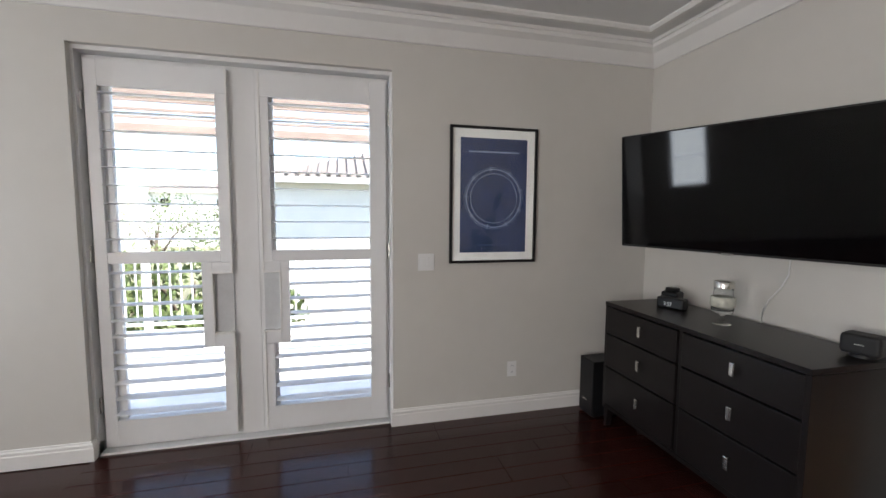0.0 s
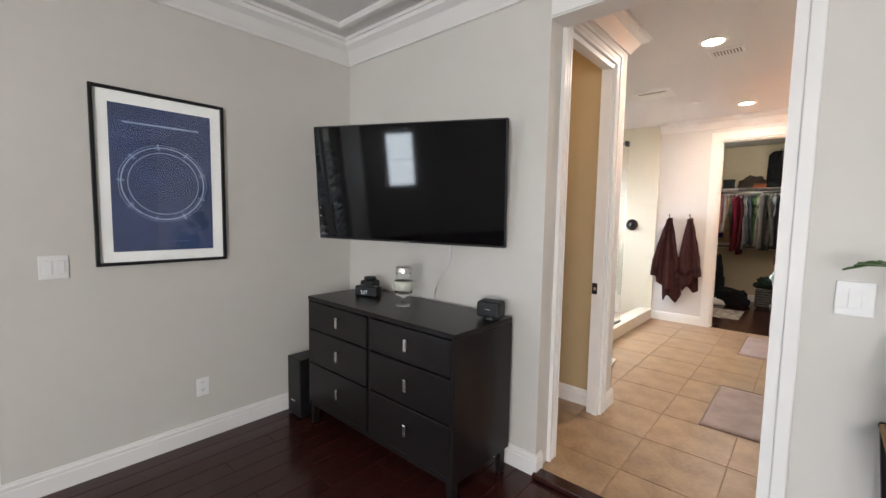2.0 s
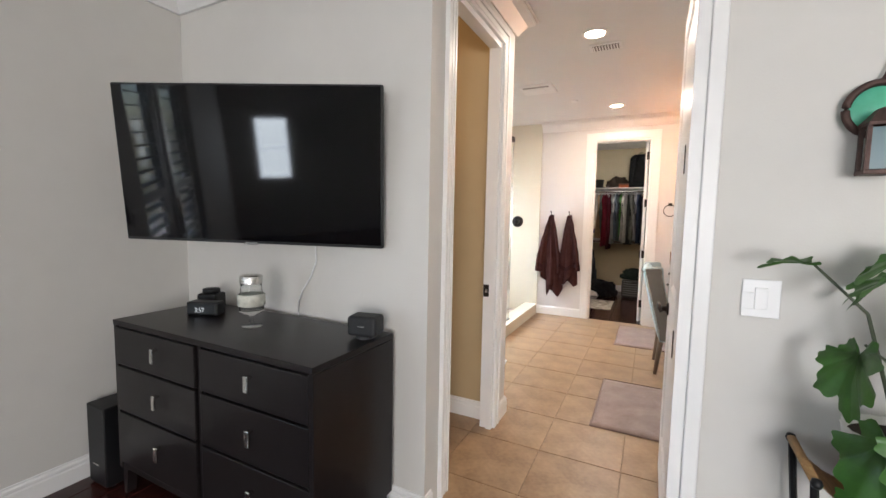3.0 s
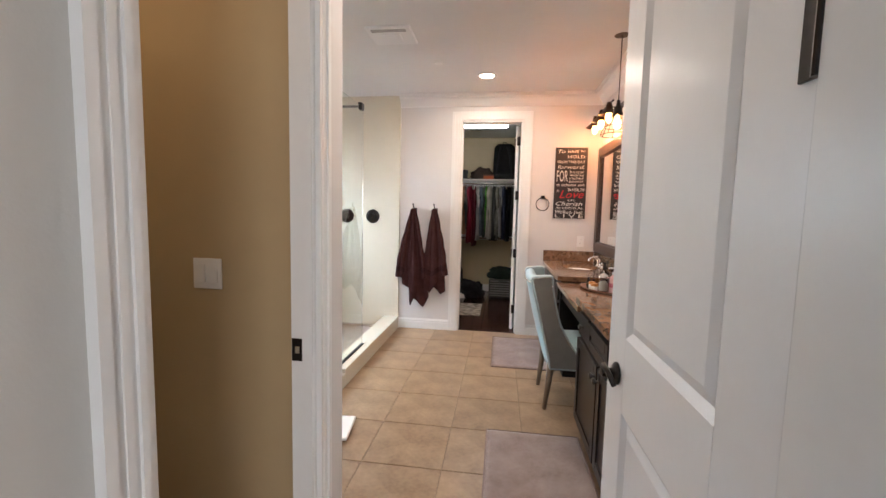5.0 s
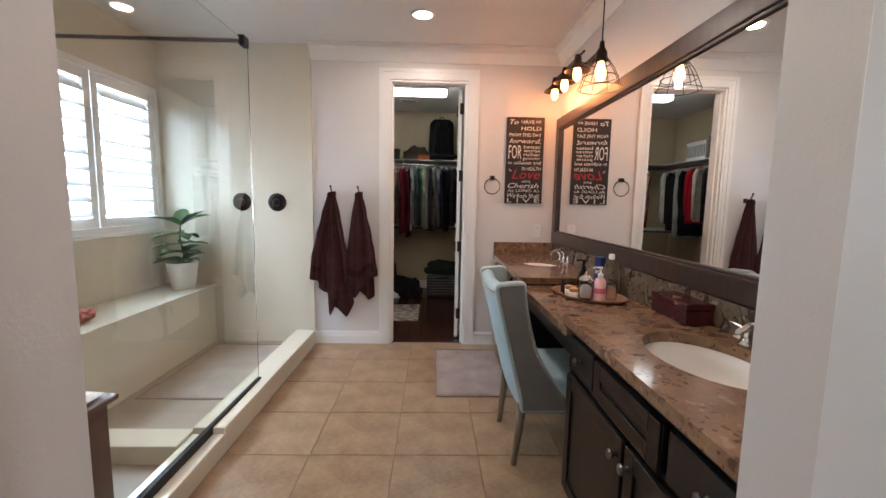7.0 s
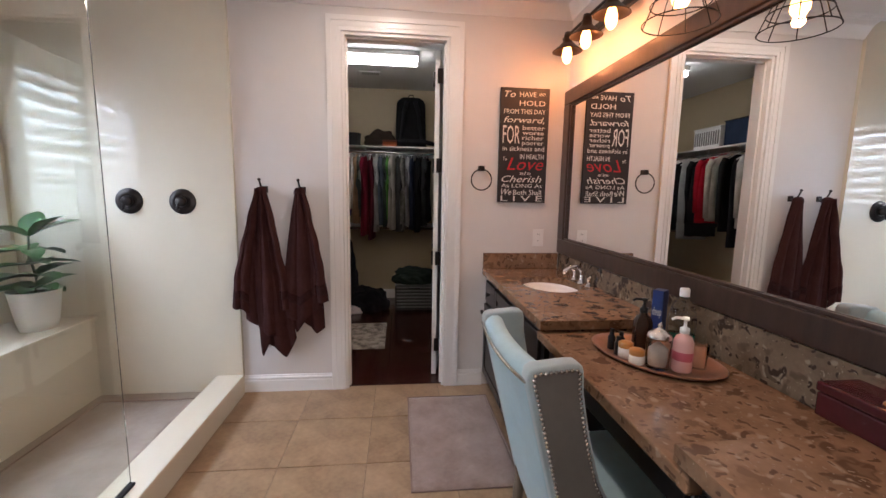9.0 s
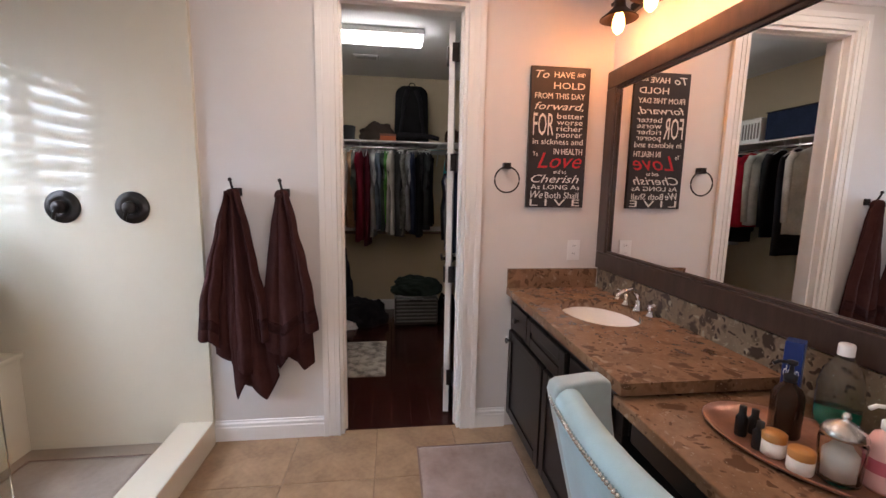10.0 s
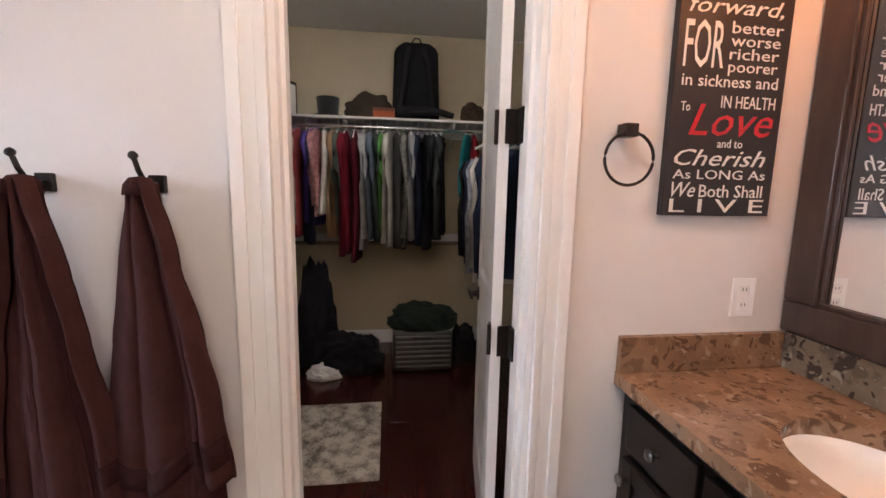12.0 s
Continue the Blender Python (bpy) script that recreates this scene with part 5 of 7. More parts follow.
# ---- vanity chair ----
def chair():
    c = thing("vanity_chair", pose(0.500, 4.915, 0, 0, 0, 1) @ Matrix.Diagonal((1, 1, 0.965, 1)), "pale blue winged chair with nailhead trim and oak legs", "chair")

    def back_x(z):
        return -0.130 - 0.165 * (z - 0.317) / 0.69
    # the seat faces +x; the back leans towards -x
    part("seat", B(-0.10, 0.33, -0.235, 0.235, 0.36, 0.50, 0.03, 3), M_TEAL, c, smooth=True)
    bm = bmesh.new()
    cols = []
    n = 16
    for k in range(n + 1):
        u = -1 + 2 * k / n
        dip = -0.012 * (1 - u * u)
        bow = -0.022 * (1 - u * u)
        sec = []
        for i in range(11):
            z = 0.335 + 0.625 * i / 10
            sec.append((back_x(z) + bow * math.sin(math.pi * (0.2 + 0.6 * i / 10)), z + dip * i / 10))
        for dx, z in ((0.003, 0.985), (0.012, 1.002), (0.028, 1.012), (0.048, 1.012), (0.064, 1.003), (0.074, 0.985)):
            sec.append((back_x(0.97) + bow * 0.9 + dx, z + dip))
        for i in range(8):
            z = 0.95 - 0.55 * i / 7
            sec.append((back_x(z) + bow * 0.5 + 0.082 + 0.02 * math.sin(math.pi * i / 7), z + dip))
        cols.append([bm.verts.new((x, 0.262 * u, z)) for x, z in sec])
    m = len(cols[0])
    for p, q in zip(cols, cols[1:]):
        for i in range(m):
            bm.faces.new((p[i], q[i], q[(i + 1) % m], p[(i + 1) % m]))
    bm.faces.new(cols[0][::-1])
    bm.faces.new(cols[-1])
    b = part("backrest", bm, M_TEAL, c, "curved pale blue velvet backrest", True)
    nb = bmesh.new()
    for q in range(46):
        u = -0.97 + 1.94 * q / 45
        bmesh.ops.create_icosphere(nb, subdivisions=1, radius=0.0066, matrix=Matrix.Translation((back_x(0.972) - 0.003 - 0.022 * (1 - u * u) * 0.75, 0.262 * u, 0.972 - 0.011 * (1 - u * u))))
    tagged(part("nail_trim", nb, M_NICKEL, b, "row of silver nailheads", True), kind="stuff")
    for sy in (-1, 1):
        # outline of a wing: up its back edge, over the rounded top, down the flared front edge
        line = []
        for i in range(10):
            z = 0.33 + 0.655 * i / 9
            line.append((back_x(z) - 0.003, z))
        xb = back_x(0.99)
        line += [(xb + 0.004, 1.008), (xb + 0.020, 1.018), (xb + 0.060, 1.022), (xb + 0.110, 1.027), (xb + 0.138, 1.026), (xb + 0.150, 1.018), (xb + 0.154, 1.004)]
        for i in range(1, 13):
            s = i / 12
            z = 1.004 - 0.674 * s
            line.append((back_x(z) + 0.152 - 0.012 * math.sin(math.pi * min(1, s * 1.6)) + 0.20 * max(0.0, s - 0.50) ** 1.5 * 2.0, z))
        bm = bmesh.new()
        o = [bm.verts.new((x, sy * 0.282, z)) for x, z in line]
        w = [bm.verts.new((x, sy * 0.222, z)) for x, z in line]
        bm.faces.new(o)
        bm.faces.new(w[::-1])
        for k in range(len(line)):
            j = (k + 1) % len(line)
            bm.faces.new((o[k], w[k], w[j], o[j]))
        bmesh.ops.recalc_face_normals(bm, faces=bm.faces)
        rim = [e for e in bm.edges if abs(e.verts[0].co.y - e.verts[1].co.y) < 1e-6]
        bmesh.ops.bevel(bm, geom=rim, offset=0.011, segments=3, profile=0.5, affect="EDGES")
        wing = part("wing", bm, M_TEALGREY, c, "blue-grey velvet wing", True)
        inner = []
        for k, (x, z) in enumerate(line):
            ax, az = line[k - 1]
            bx, bz = line[(k + 1) % len(line)]
            tx, tz = bx - ax, bz - az
            d = math.hypot(tx, tz) or 1
            inner.append((x + 0.016 * tz / d, z - 0.016 * tx / d))
        bm = bmesh.new()
        bm.faces.new([bm.verts.new((x, sy * 0.2835, z)) for x, z in inner])
        r = bmesh.ops.extrude_face_region(bm, geom=bm.faces[:])
        for v in r["geom"]:
            if isinstance(v, bmesh.types.BMVert):
                v.co.y = sy * 0.276
        bmesh.ops.recalc_face_normals(bm, faces=bm.faces)
        part("wing_panel", bm, M_GREYFAB, wing, "grey velvet outer panel")
        nb = bmesh.new()
        walked = 0.0
        for (ax, az), (bx, bz) in zip(inner[1:-1], inner[2:]):
            d = math.hypot(bx - ax, bz - az)
            while walked < d:
                t = walked / d
                bmesh.ops.create_icosphere(nb, subdivisions=1, radius=0.0064, matrix=Matrix.Translation((ax + (bx - ax) * t, sy * 0.2845, az + (bz - az) * t)))
                walked += 0.0142
            walked -= d
        tagged(part("nail_trim", nb, M_NICKEL, wing, "row of silver nailheads", True), kind="stuff")
    for sy in (-1, 1):
        part("leg", tube([(-0.12, sy * 0.22, 0.37), (-0.135, sy * 0.218, 0.2), (-0.155, sy * 0.214, 0.0)], 0.026, 8, taper=0.6), M_LEG, c, "curved weathered oak back leg", True)
        part("leg", tube([(0.28, sy * 0.20, 0.37), (0.285, sy * 0.20, 0.0)], 0.024, 8, taper=0.7), M_LEG, c, smooth=True)


chair()


# ---- things on the vanity ----
def tray():
    t = thing("oval_tray", pose(0.815, 5.01, 0.8425, 0, 0, 27), "oval copper-brown tray on the makeup counter", "tray")
    bm = lathe([(0, 0.004), (0.84, 0.004), (0.90, 0.010), (0.985, 0.018), (1.0, 0.016), (0.92, 0.004), (0.86, 0.0), (0, 0.0)], 48)
    bmesh.ops.transform(bm, matrix=Matrix.Diagonal((0.165, 0.240, 1, 1)), verts=bm.verts)
    part("dish", bm, M_TRAY, t, smooth=True)


tray()
TZ = 0.8475


def bottle(name, x, y, z, profile, material, label, extra=(), category="bottle"):
    b = thing(name, pose(x, y, z) @ Matrix.Scale(0.93, 4), label, category)
    part("body", lathe(profile, 24), material, b, smooth=True)
    for nm, bm, mt, lb in extra:
        part(nm, bm, mt, b, lb, True)
    return b


def pump(z, r=0.016):
    bm = lathe([(0, z), (r, z), (r, z + 0.018), (0.006, z + 0.022), (0.005, z + 0.045), (0.012, z + 0.048), (0.012, z + 0.058), (0, z + 0.060)], 16)
    tube([(0, 0, z + 0.053), (-0.03, 0.012, z + 0.054), (-0.042, 0.016, z + 0.046)], 0.005, 8, bm)
    return bm


bottle("lotion_bottle", 0.832, 4.882, TZ, [(0, 0), (0.031, 0), (0.034, 0.008), (0.034, 0.11), (0.026, 0.13), (0.014, 0.138), (0.014, 0.145), (0, 0.145)], M_PINK, "pink lotion bottle with a white pump",
       [("pump", pump(0.143), M_WHITE, "white pump head"), ("label_band", lathe([(0.0345, 0.045), (0.0348, 0.047), (0.0348, 0.075), (0.0345, 0.077)], 24), M_PINKDARK, "darker pink label")])
jar_profile = [(0, 0.0), (0.036, 0.0), (0.042, 0.006), (0.044, 0.10), (0.040, 0.112), (0.038, 0.112), (0.040, 0.10), (0.038, 0.010), (0, 0.008)]
lid_profile = [(0.042, 0.113), (0.044, 0.117), (0.036, 0.132), (0.016, 0.146), (0.006, 0.150), (0.009, 0.158), (0.006, 0.168), (0, 0.170)]
bottle("glass_jar", 0.766, 4.915, TZ, jar_profile, M_THIN, "clear glass jar of cotton swabs with a silver lid",
       [("lid", lathe(lid_profile, 24), M_NICKEL, "domed silver lid"), ("cotton", lathe([(0, 0.010), (0.034, 0.012), (0.034, 0.07), (0.02, 0.085), (0, 0.088)], 14), M_COTTON, "white cotton swabs")], "jar")
for x, y, h in ((0.706, 5.012, 0.040), (0.712, 4.950, 0.036)):
    bottle("cream_jar", x, y, TZ, [(0, 0), (0.025, 0), (0.027, 0.004), (0.027, h), (0, h)], M_COTTON, "small white cream jar with an amber lid",
           [("lid", lathe([(0.0275, h), (0.0275, h + 0.018), (0.024, h + 0.021), (0, h + 0.021)], 24), M_AMBER, "amber lid")], "jar")
for x, y, h in ((0.695, 5.092, 0.085), (0.735, 5.095, 0.07), (0.690, 5.035, 0.075)):
    bottle("oil_bottle", x, y, TZ, [(0, 0), (0.014, 0), (0.015, 0.004), (0.015, h * 0.6), (0.009, h * 0.72), (0.009, h), (0, h)], M_BLACK, "small dark glass oil bottle")
bottle("spray_bottle", 0.812, 5.085, TZ, [(0, 0), (0.036, 0), (0.038, 0.006), (0.038, 0.115), (0.030, 0.135), (0.015, 0.148), (0.015, 0.158), (0, 0.158)], M_BROWNGLASS, "brown glass bottle with a black pump",
       [("pump", pump(0.156), M_BLACK, "black pump head")])
bottle("mouthwash_bottle", 0.985, 5.10, 0.843, [(0, 0), (0.050, 0), (0.053, 0.008), (0.053, 0.13), (0.044, 0.175), (0.020, 0.215), (0.016, 0.225), (0, 0.225)], M_THIN, "clear mouthwash bottle half full of green liquid",
       [("liquid", lathe([(0, 0.006), (0.048, 0.008), (0.048, 0.060), (0, 0.060)], 24), M_GREENLIQ, "green liquid"), ("cap", lathe([(0.019, 0.222), (0.019, 0.252), (0.016, 0.256), (0, 0.256)], 20), M_WHITE, "white cap")])
bx = thing("paste_carton", pose(0.965, 5.215, 0.843, 0, 0, 35), "dark blue upright toothpaste carton", "carton")
part("carton", B(-0.025, 0.025, -0.022, 0.022, 0.0, 0.205, 0.002), M_CARTON, bx)
text_part("lettering", "deep", 0.05, pose(-0.0255, 0.018, 0.10, 90, 0, -90), M_SIGNWHITE, bx, 0.036)
bottle("tumbler", 0.908, 4.905, TZ, [(0, 0), (0.030, 0), (0.034, 0.09), (0.031, 0.09), (0.028, 0.006), (0, 0.006)], M_THIN, "clear glass tumbler on the tray", category="glass")

jb = thing("jewelry_box", pose(0.982, 4.39, 0.894, 0, 0, 0), "burgundy lacquered jewelry box with a brass catch", "box")
part("body", B(-0.058, 0.058, -0.13, 0.13, 0.0, 0.060, 0.004), M_BURGUNDY, jb)
part("lid", B(-0.061, 0.061, -0.133, 0.133, 0.062, 0.088, 0.006), M_BURGUNDY, jb)
part("catch", lathe([(0, 0.088), (0.016, 0.088), (0.014, 0.092), (0, 0.093)], 20, pose(-0.02, 0, 0)), M_BRASS, jb, "round brass catch", True)

# ---- doors ----
def panel_door(name, m, label, width, height, back):
    """White two-panel door; hinge edge at its origin, leaf along +y, faces towards -x and +x."""
    d = thing(name, m, label, "door", kind="structure")
    t = 0.018
    st = 0.165 if width > 0.8 else 0.115
    rails = ((0.0, 0.24), (0.83, 1.05), (height - 0.13, height))
    part("stile", B(-t, t, 0.003, st, 0, height, 0.002), M_DOOR, d)
    part("stile", B(-t, t, width - st, width, 0, height, 0.002), M_DOOR, d)
    for a, b in rails:
        part("rail", B(-t, t, st, width - st, a, b), M_DOOR, d)
    for (a0, a1), (b0, b1) in zip(rails, rails[1:]):
        bm = bmesh.new()
        for s in (-1, 1):
            o = [bm.verts.new((s * (t - 0.0005), y, z)) for y, z in ((st, a1), (width - st, a1), (width - st, b0), (st, b0))]
            q = [bm.verts.new((s * (t - 0.012), y, z)) for y, z in ((st + 0.022, a1 + 0.022), (width - st - 0.022, a1 + 0.022), (width - st - 0.022, b0 - 0.022), (st + 0.022, b0 - 0.022))]
            u = [bm.verts.new((s * (t - 0.004), y, z)) for y, z in ((st + 0.048, a1 + 0.048), (width - st - 0.048, a1 + 0.048), (width - st - 0.048, b0 - 0.048), (st + 0.048, b0 - 0.048))]
            for p1, p2 in ((o, q), (q, u)):
                for k in range(4):
                    bm.faces.new((p1[k], p1[(k + 1) % 4], p2[(k + 1) % 4], p2[k]))
            bm.faces.new(u)
        part("panel", bm, M_DOOR, d)
    for s in (-1, 1):
        bm = lathe([(0, 0), (0.034, 0), (0.034, 0.006), (0.028, 0.011), (0.016, 0.013), (0.013, 0.045), (0, 0.047)], 24, pose(s * t, width - back, 0.925, 0, s * 90, 0))
        x = s * (t + 0.045)
        tube([(x, width - back, 0.925), (x + s * 0.004, width - back - 0.035, 0.960), (x, width - back - 0.075, 0.950), (x - s * 0.006, width - back - 0.11, 0.930)], 0.010, 8, bm, taper=0.75)
        part("lever_handle", bm, M_BRONZE, d, "dark bronze lever handle", True)
    for z in (0.25, 0.93, 1.62, height - 0.20):
        bm = bmesh.new()
        box(bm, -0.024, -0.0185, -0.006, 0.030, z - 0.052, z + 0.052, 0.001, 1)
        lathe([(0, -0.052), (0.007, -0.052), (0.007, 0.052), (0, 0.052)], 10, pose(-0.024, -0.004, z), bm)
        part("hinge", bm, M_BRONZE, d, "dark bronze hinge")
    return d


panel_door("door_entry", pose(0.372, 2.295, 0.012, 0, 0, 0.0), "open white two-panel bathroom door with a dark lever", 0.82, 2.43, 0.105)
panel_door("door_closet", pose(0.152, 6.728, 0.012, 0, 0, -9.0), "open white two-panel closet door with dark hinges", 0.70, 2.43, 0.065)
bm = bmesh.new()
for z in (0.262, 0.942, 1.632, 2.262):
    box(bm, 0.186, 0.1985, 6.655, 6.700, z - 0.052, z + 0.052)
    box(bm, 0.150, 0.1985, 6.7045, 6.709, z - 0.052, z + 0.052)
tagged(link("trim_hinge_leaves", bm, M_BRONZE), "dark bronze hinge leaves on the closet lining", "hinge", kind="structure")


# ---- things on and by the dresser ----
TOP = 0.8735
j = thing("glass_jar", pose(-1.412, 1.835, TOP), "footed glass jar with a silver lid on the dresser", "jar")
part("bowl", lathe([(0, 0.0), (0.045, 0.0), (0.046, 0.005), (0.012, 0.014), (0.009, 0.045), (0.020, 0.058), (0.050, 0.068), (0.055, 0.078), (0.056, 0.155), (0.048, 0.163), (0.046, 0.190), (0.047, 0.205), (0.045, 0.205), (0.044, 0.190), (0.045, 0.163), (0.052, 0.152), (0.052, 0.080), (0.0, 0.070)], 32), M_THIN, j, smooth=True)
part("silver_band", lathe([(0.0565, 0.100), (0.0615, 0.104), (0.0615, 0.152), (0.0565, 0.156)], 32), M_SILVERBAND, j, "pressed pattern glass band", True)
part("lid", lathe([(0.050, 0.206), (0.050, 0.238), (0.047, 0.243), (0, 0.244)], 32), M_NICKEL, j, "flat silver lid", True)
c = thing("alarm_clock", pose(-1.805, 1.865, TOP, 0, 0, 22), "small black digital alarm clock on the dresser", "clock")
part("case", B(-0.085, 0.085, -0.03, 0.04, 0.0, 0.070, 0.010, 3), M_BLACK, c)
part("display", B(-0.072, 0.072, -0.033, -0.029, 0.010, 0.058, 0.002), M_DISPLAY, c, "grey digital display")
text_part("digits", "3:57", 0.035, pose(-0.035, -0.0335, 0.018, 90, 0, 0), M_DIGIT, c, 0.05)
c = thing("camera_dock", pose(-1.925, 1.98, TOP, 0, 0, 22), "small black round-topped charging dock", "speaker")
part("dock_base", B(-0.055, 0.055, -0.05, 0.05, 0.0, 0.085, 0.012, 3), M_BLACK, c)
part("dock_top", lathe([(0, 0.11), (0.040, 0.11), (0.044, 0.105), (0.044, 0.085), (0, 0.085)], 24), M_BLACK, c, smooth=True)
c = thing("smart_speaker", pose(-0.845, 1.965, TOP, 0, 0, 12), "black rounded wireless speaker on the dresser", "speaker")
part("base", lathe([(0, 0), (0.045, 0), (0.042, 0.012), (0, 0.012)], 24), M_BLACK, c)
part("body", B(-0.068, 0.068, -0.05, 0.05, 0.012, 0.100, 0.016, 3), M_SPEAKER, c, smooth=False)
part("badge", B(-0.016, 0.016, -0.0515, -0.0495, 0.055, 0.061), M_NICKEL, c, "small silver badge")
c = thing("subwoofer", pose(-2.245, 1.75, FL), "black subwoofer cabinet on the floor beside the dresser", "speaker")
part("cabinet", B(-0.085, 0.085, -0.20, 0.20, 0.012, 0.43, 0.006), M_BLACK, c)
part("badge", B(-0.035, 0.02, -0.202, -0.199, 0.115, 0.122), M_NICKEL, c, "small grey maker's plate")
for fx in (-0.06, 0.06):
    for fy in (-0.16, 0.16):
        part("foot", lathe([(0, 0), (0.014, 0), (0.014, 0.013), (0, 0.013)], 10, pose(fx, fy, 0)), M_BLACK, c)
tagged(link("power_cord", tube([(-1.29, 2.105, 1.33), (-1.28, 2.115, 1.24), (-1.29, 2.128, 1.16), (-1.33, 2.132, 1.08), (-1.39, 2.132, 1.00), (-1.42, 2.132, 0.93), (-1.425, 2.132, 0.80)], 0.0045, 8), M_WHITE, True), "white cord hanging from the television", "cable")

# ---- hanging lantern and plant by the entry ----
w = thing("wall_lantern", pose(0.793, 2.13, 1.728), "round green disc in a dark iron ring with lantern", "wall decoration")
part("disc", lathe([(0, 0.012), (0.062, 0.010), (0.066, 0.006), (0, 0.004)], 40, pose(0, 0, 0, 90, 0, 0)), M_VERDIGRIS, w, "green glass disc", True)
part("ring", tube([(0.072 * math.cos(a), -0.014, 0.072 * math.sin(a)) for a in [2 * math.pi * k / 48 for k in range(48)]], 0.010, 10, closed=True), M_RUST, w, "dark mottled iron ring", True)
part("hanger", tube([(0.0, -0.012, 0.078), (0.012, -0.012, 0.11), (0.03, -0.012, 0.17)], 0.004, 8), M_RUST, w)
lan = part("lantern", B(-0.045, 0.035, -0.085, -0.025, -0.185, -0.172, 0.002), M_RUST, w, "small rusty iron lantern")
for fx in (-0.039, 0.029):
    for fy in (-0.079, -0.031):
        part("post", B(fx - 0.005, fx + 0.005, fy - 0.005, fy + 0.005, -0.172, -0.055), M_RUST, lan)
part("glass", B(-0.032, 0.022, -0.072, -0.038, -0.170, -0.058), M_BOTTLEBLUE, lan, "dark green lantern glass")
part("roof", lathe([(0.058, -0.056), (0.058, -0.048), (0.020, -0.010), (0.0, -0.004)], 4, pose(-0.005, -0.055, 0, 0, 0, 45)), M_RUST, lan)

s = thing("rattan_stool", pose(0.850, 1.99, FL) @ Matrix.Diagonal((1, 1, 0.99, 1)), "tan woven sling stool with black iron legs", "stool")
bm = bmesh.new()
grid = []
for i in range(11):
    u = -1 + i / 5
    row = []
    for k in range(9):
        v = -1 + k / 4
        row.append(bm.verts.new((0.185 * u, 0.100 * v, 0.665 + 0.105 * max(abs(u) ** 1.6, 0.3 * abs(v) ** 4))))
    grid.append(row)
for p, q in zip(grid, grid[1:]):
    for k in range(8):
        bm.faces.new((p[k], q[k], q[k + 1], p[k + 1]))
bmesh.ops.solidify(bm, geom=bm.faces[:], thickness=0.008)
part("seat", bm, M_RATTAN, s, "tan woven sling seat", True)
for sx in (-1, 1):
    part("seat_rail", tube([(sx * 0.187, -0.11, 0.772), (sx * 0.187, 0.11, 0.788)], 0.012, 10), M_RATTAN, s, "wrapped tan seat rail", True)
    for sy in (-1, 1):
        part("leg", tube([(sx * 0.187, sy * 0.095, 0.775), (sx * 0.165, sy * 0.09, 0.5), (sx * 0.20, sy * 0.115, 0.0)], 0.010, 8), M_BLACK, s, "black iron leg")
        part("cap", lathe([(0, 0.014), (0.010, 0.011), (0.014, 0.0), (0.010, -0.011), (0, -0.014)], 12, pose(sx * 0.187, sy * 0.112, 0.780 + sy * 0.008)), M_BLACK, s, smooth=True)


def lobed_leaf(size, seed, m):
    """A broad leaf with rounded lobes and a stalk notch, cupped along its midrib."""
    rnd = random.Random(seed)
    bm = bmesh.new()
    n = 120
    rim, mid = [], []
    for k in range(n):
        a = 2 * math.pi * k / n
        r = 0.5 * (0.92 + 0.16 * math.cos(a)) * (0.70 + 0.34 * abs(math.cos(3.5 * a)) ** 0.8 + 0.045 * math.sin(22 * a + seed))
        r *= 1 - 0.75 * max(0.0, 1 - abs(a - math.pi) / 0.30)
        x, y = r * math.sin(a) * 0.92, r * math.cos(a) + 0.32
        for ring, f in ((rim, 1.0), (mid, 0.5)):
            px, py = x * f, 0.12 + (y - 0.12) * f
            z = 0.30 * abs(px) - 0.42 * max(0, py) ** 2 + 0.035 * f * math.sin(9 * a + seed) * (f > 0.9)
            ring.append(bm.verts.new((px * size, py * size, z * size)))
    c = bm.verts.new((0, 0.12 * size, 0))
    for k in range(n):
        j = (k + 1) % n
        bm.faces.new((rim[k], rim[j], mid[j], mid[k]))
        bm.faces.new((mid[k], mid[j], c))
    bmesh.ops.transform(bm, matrix=m, verts=bm.verts)
    return bm


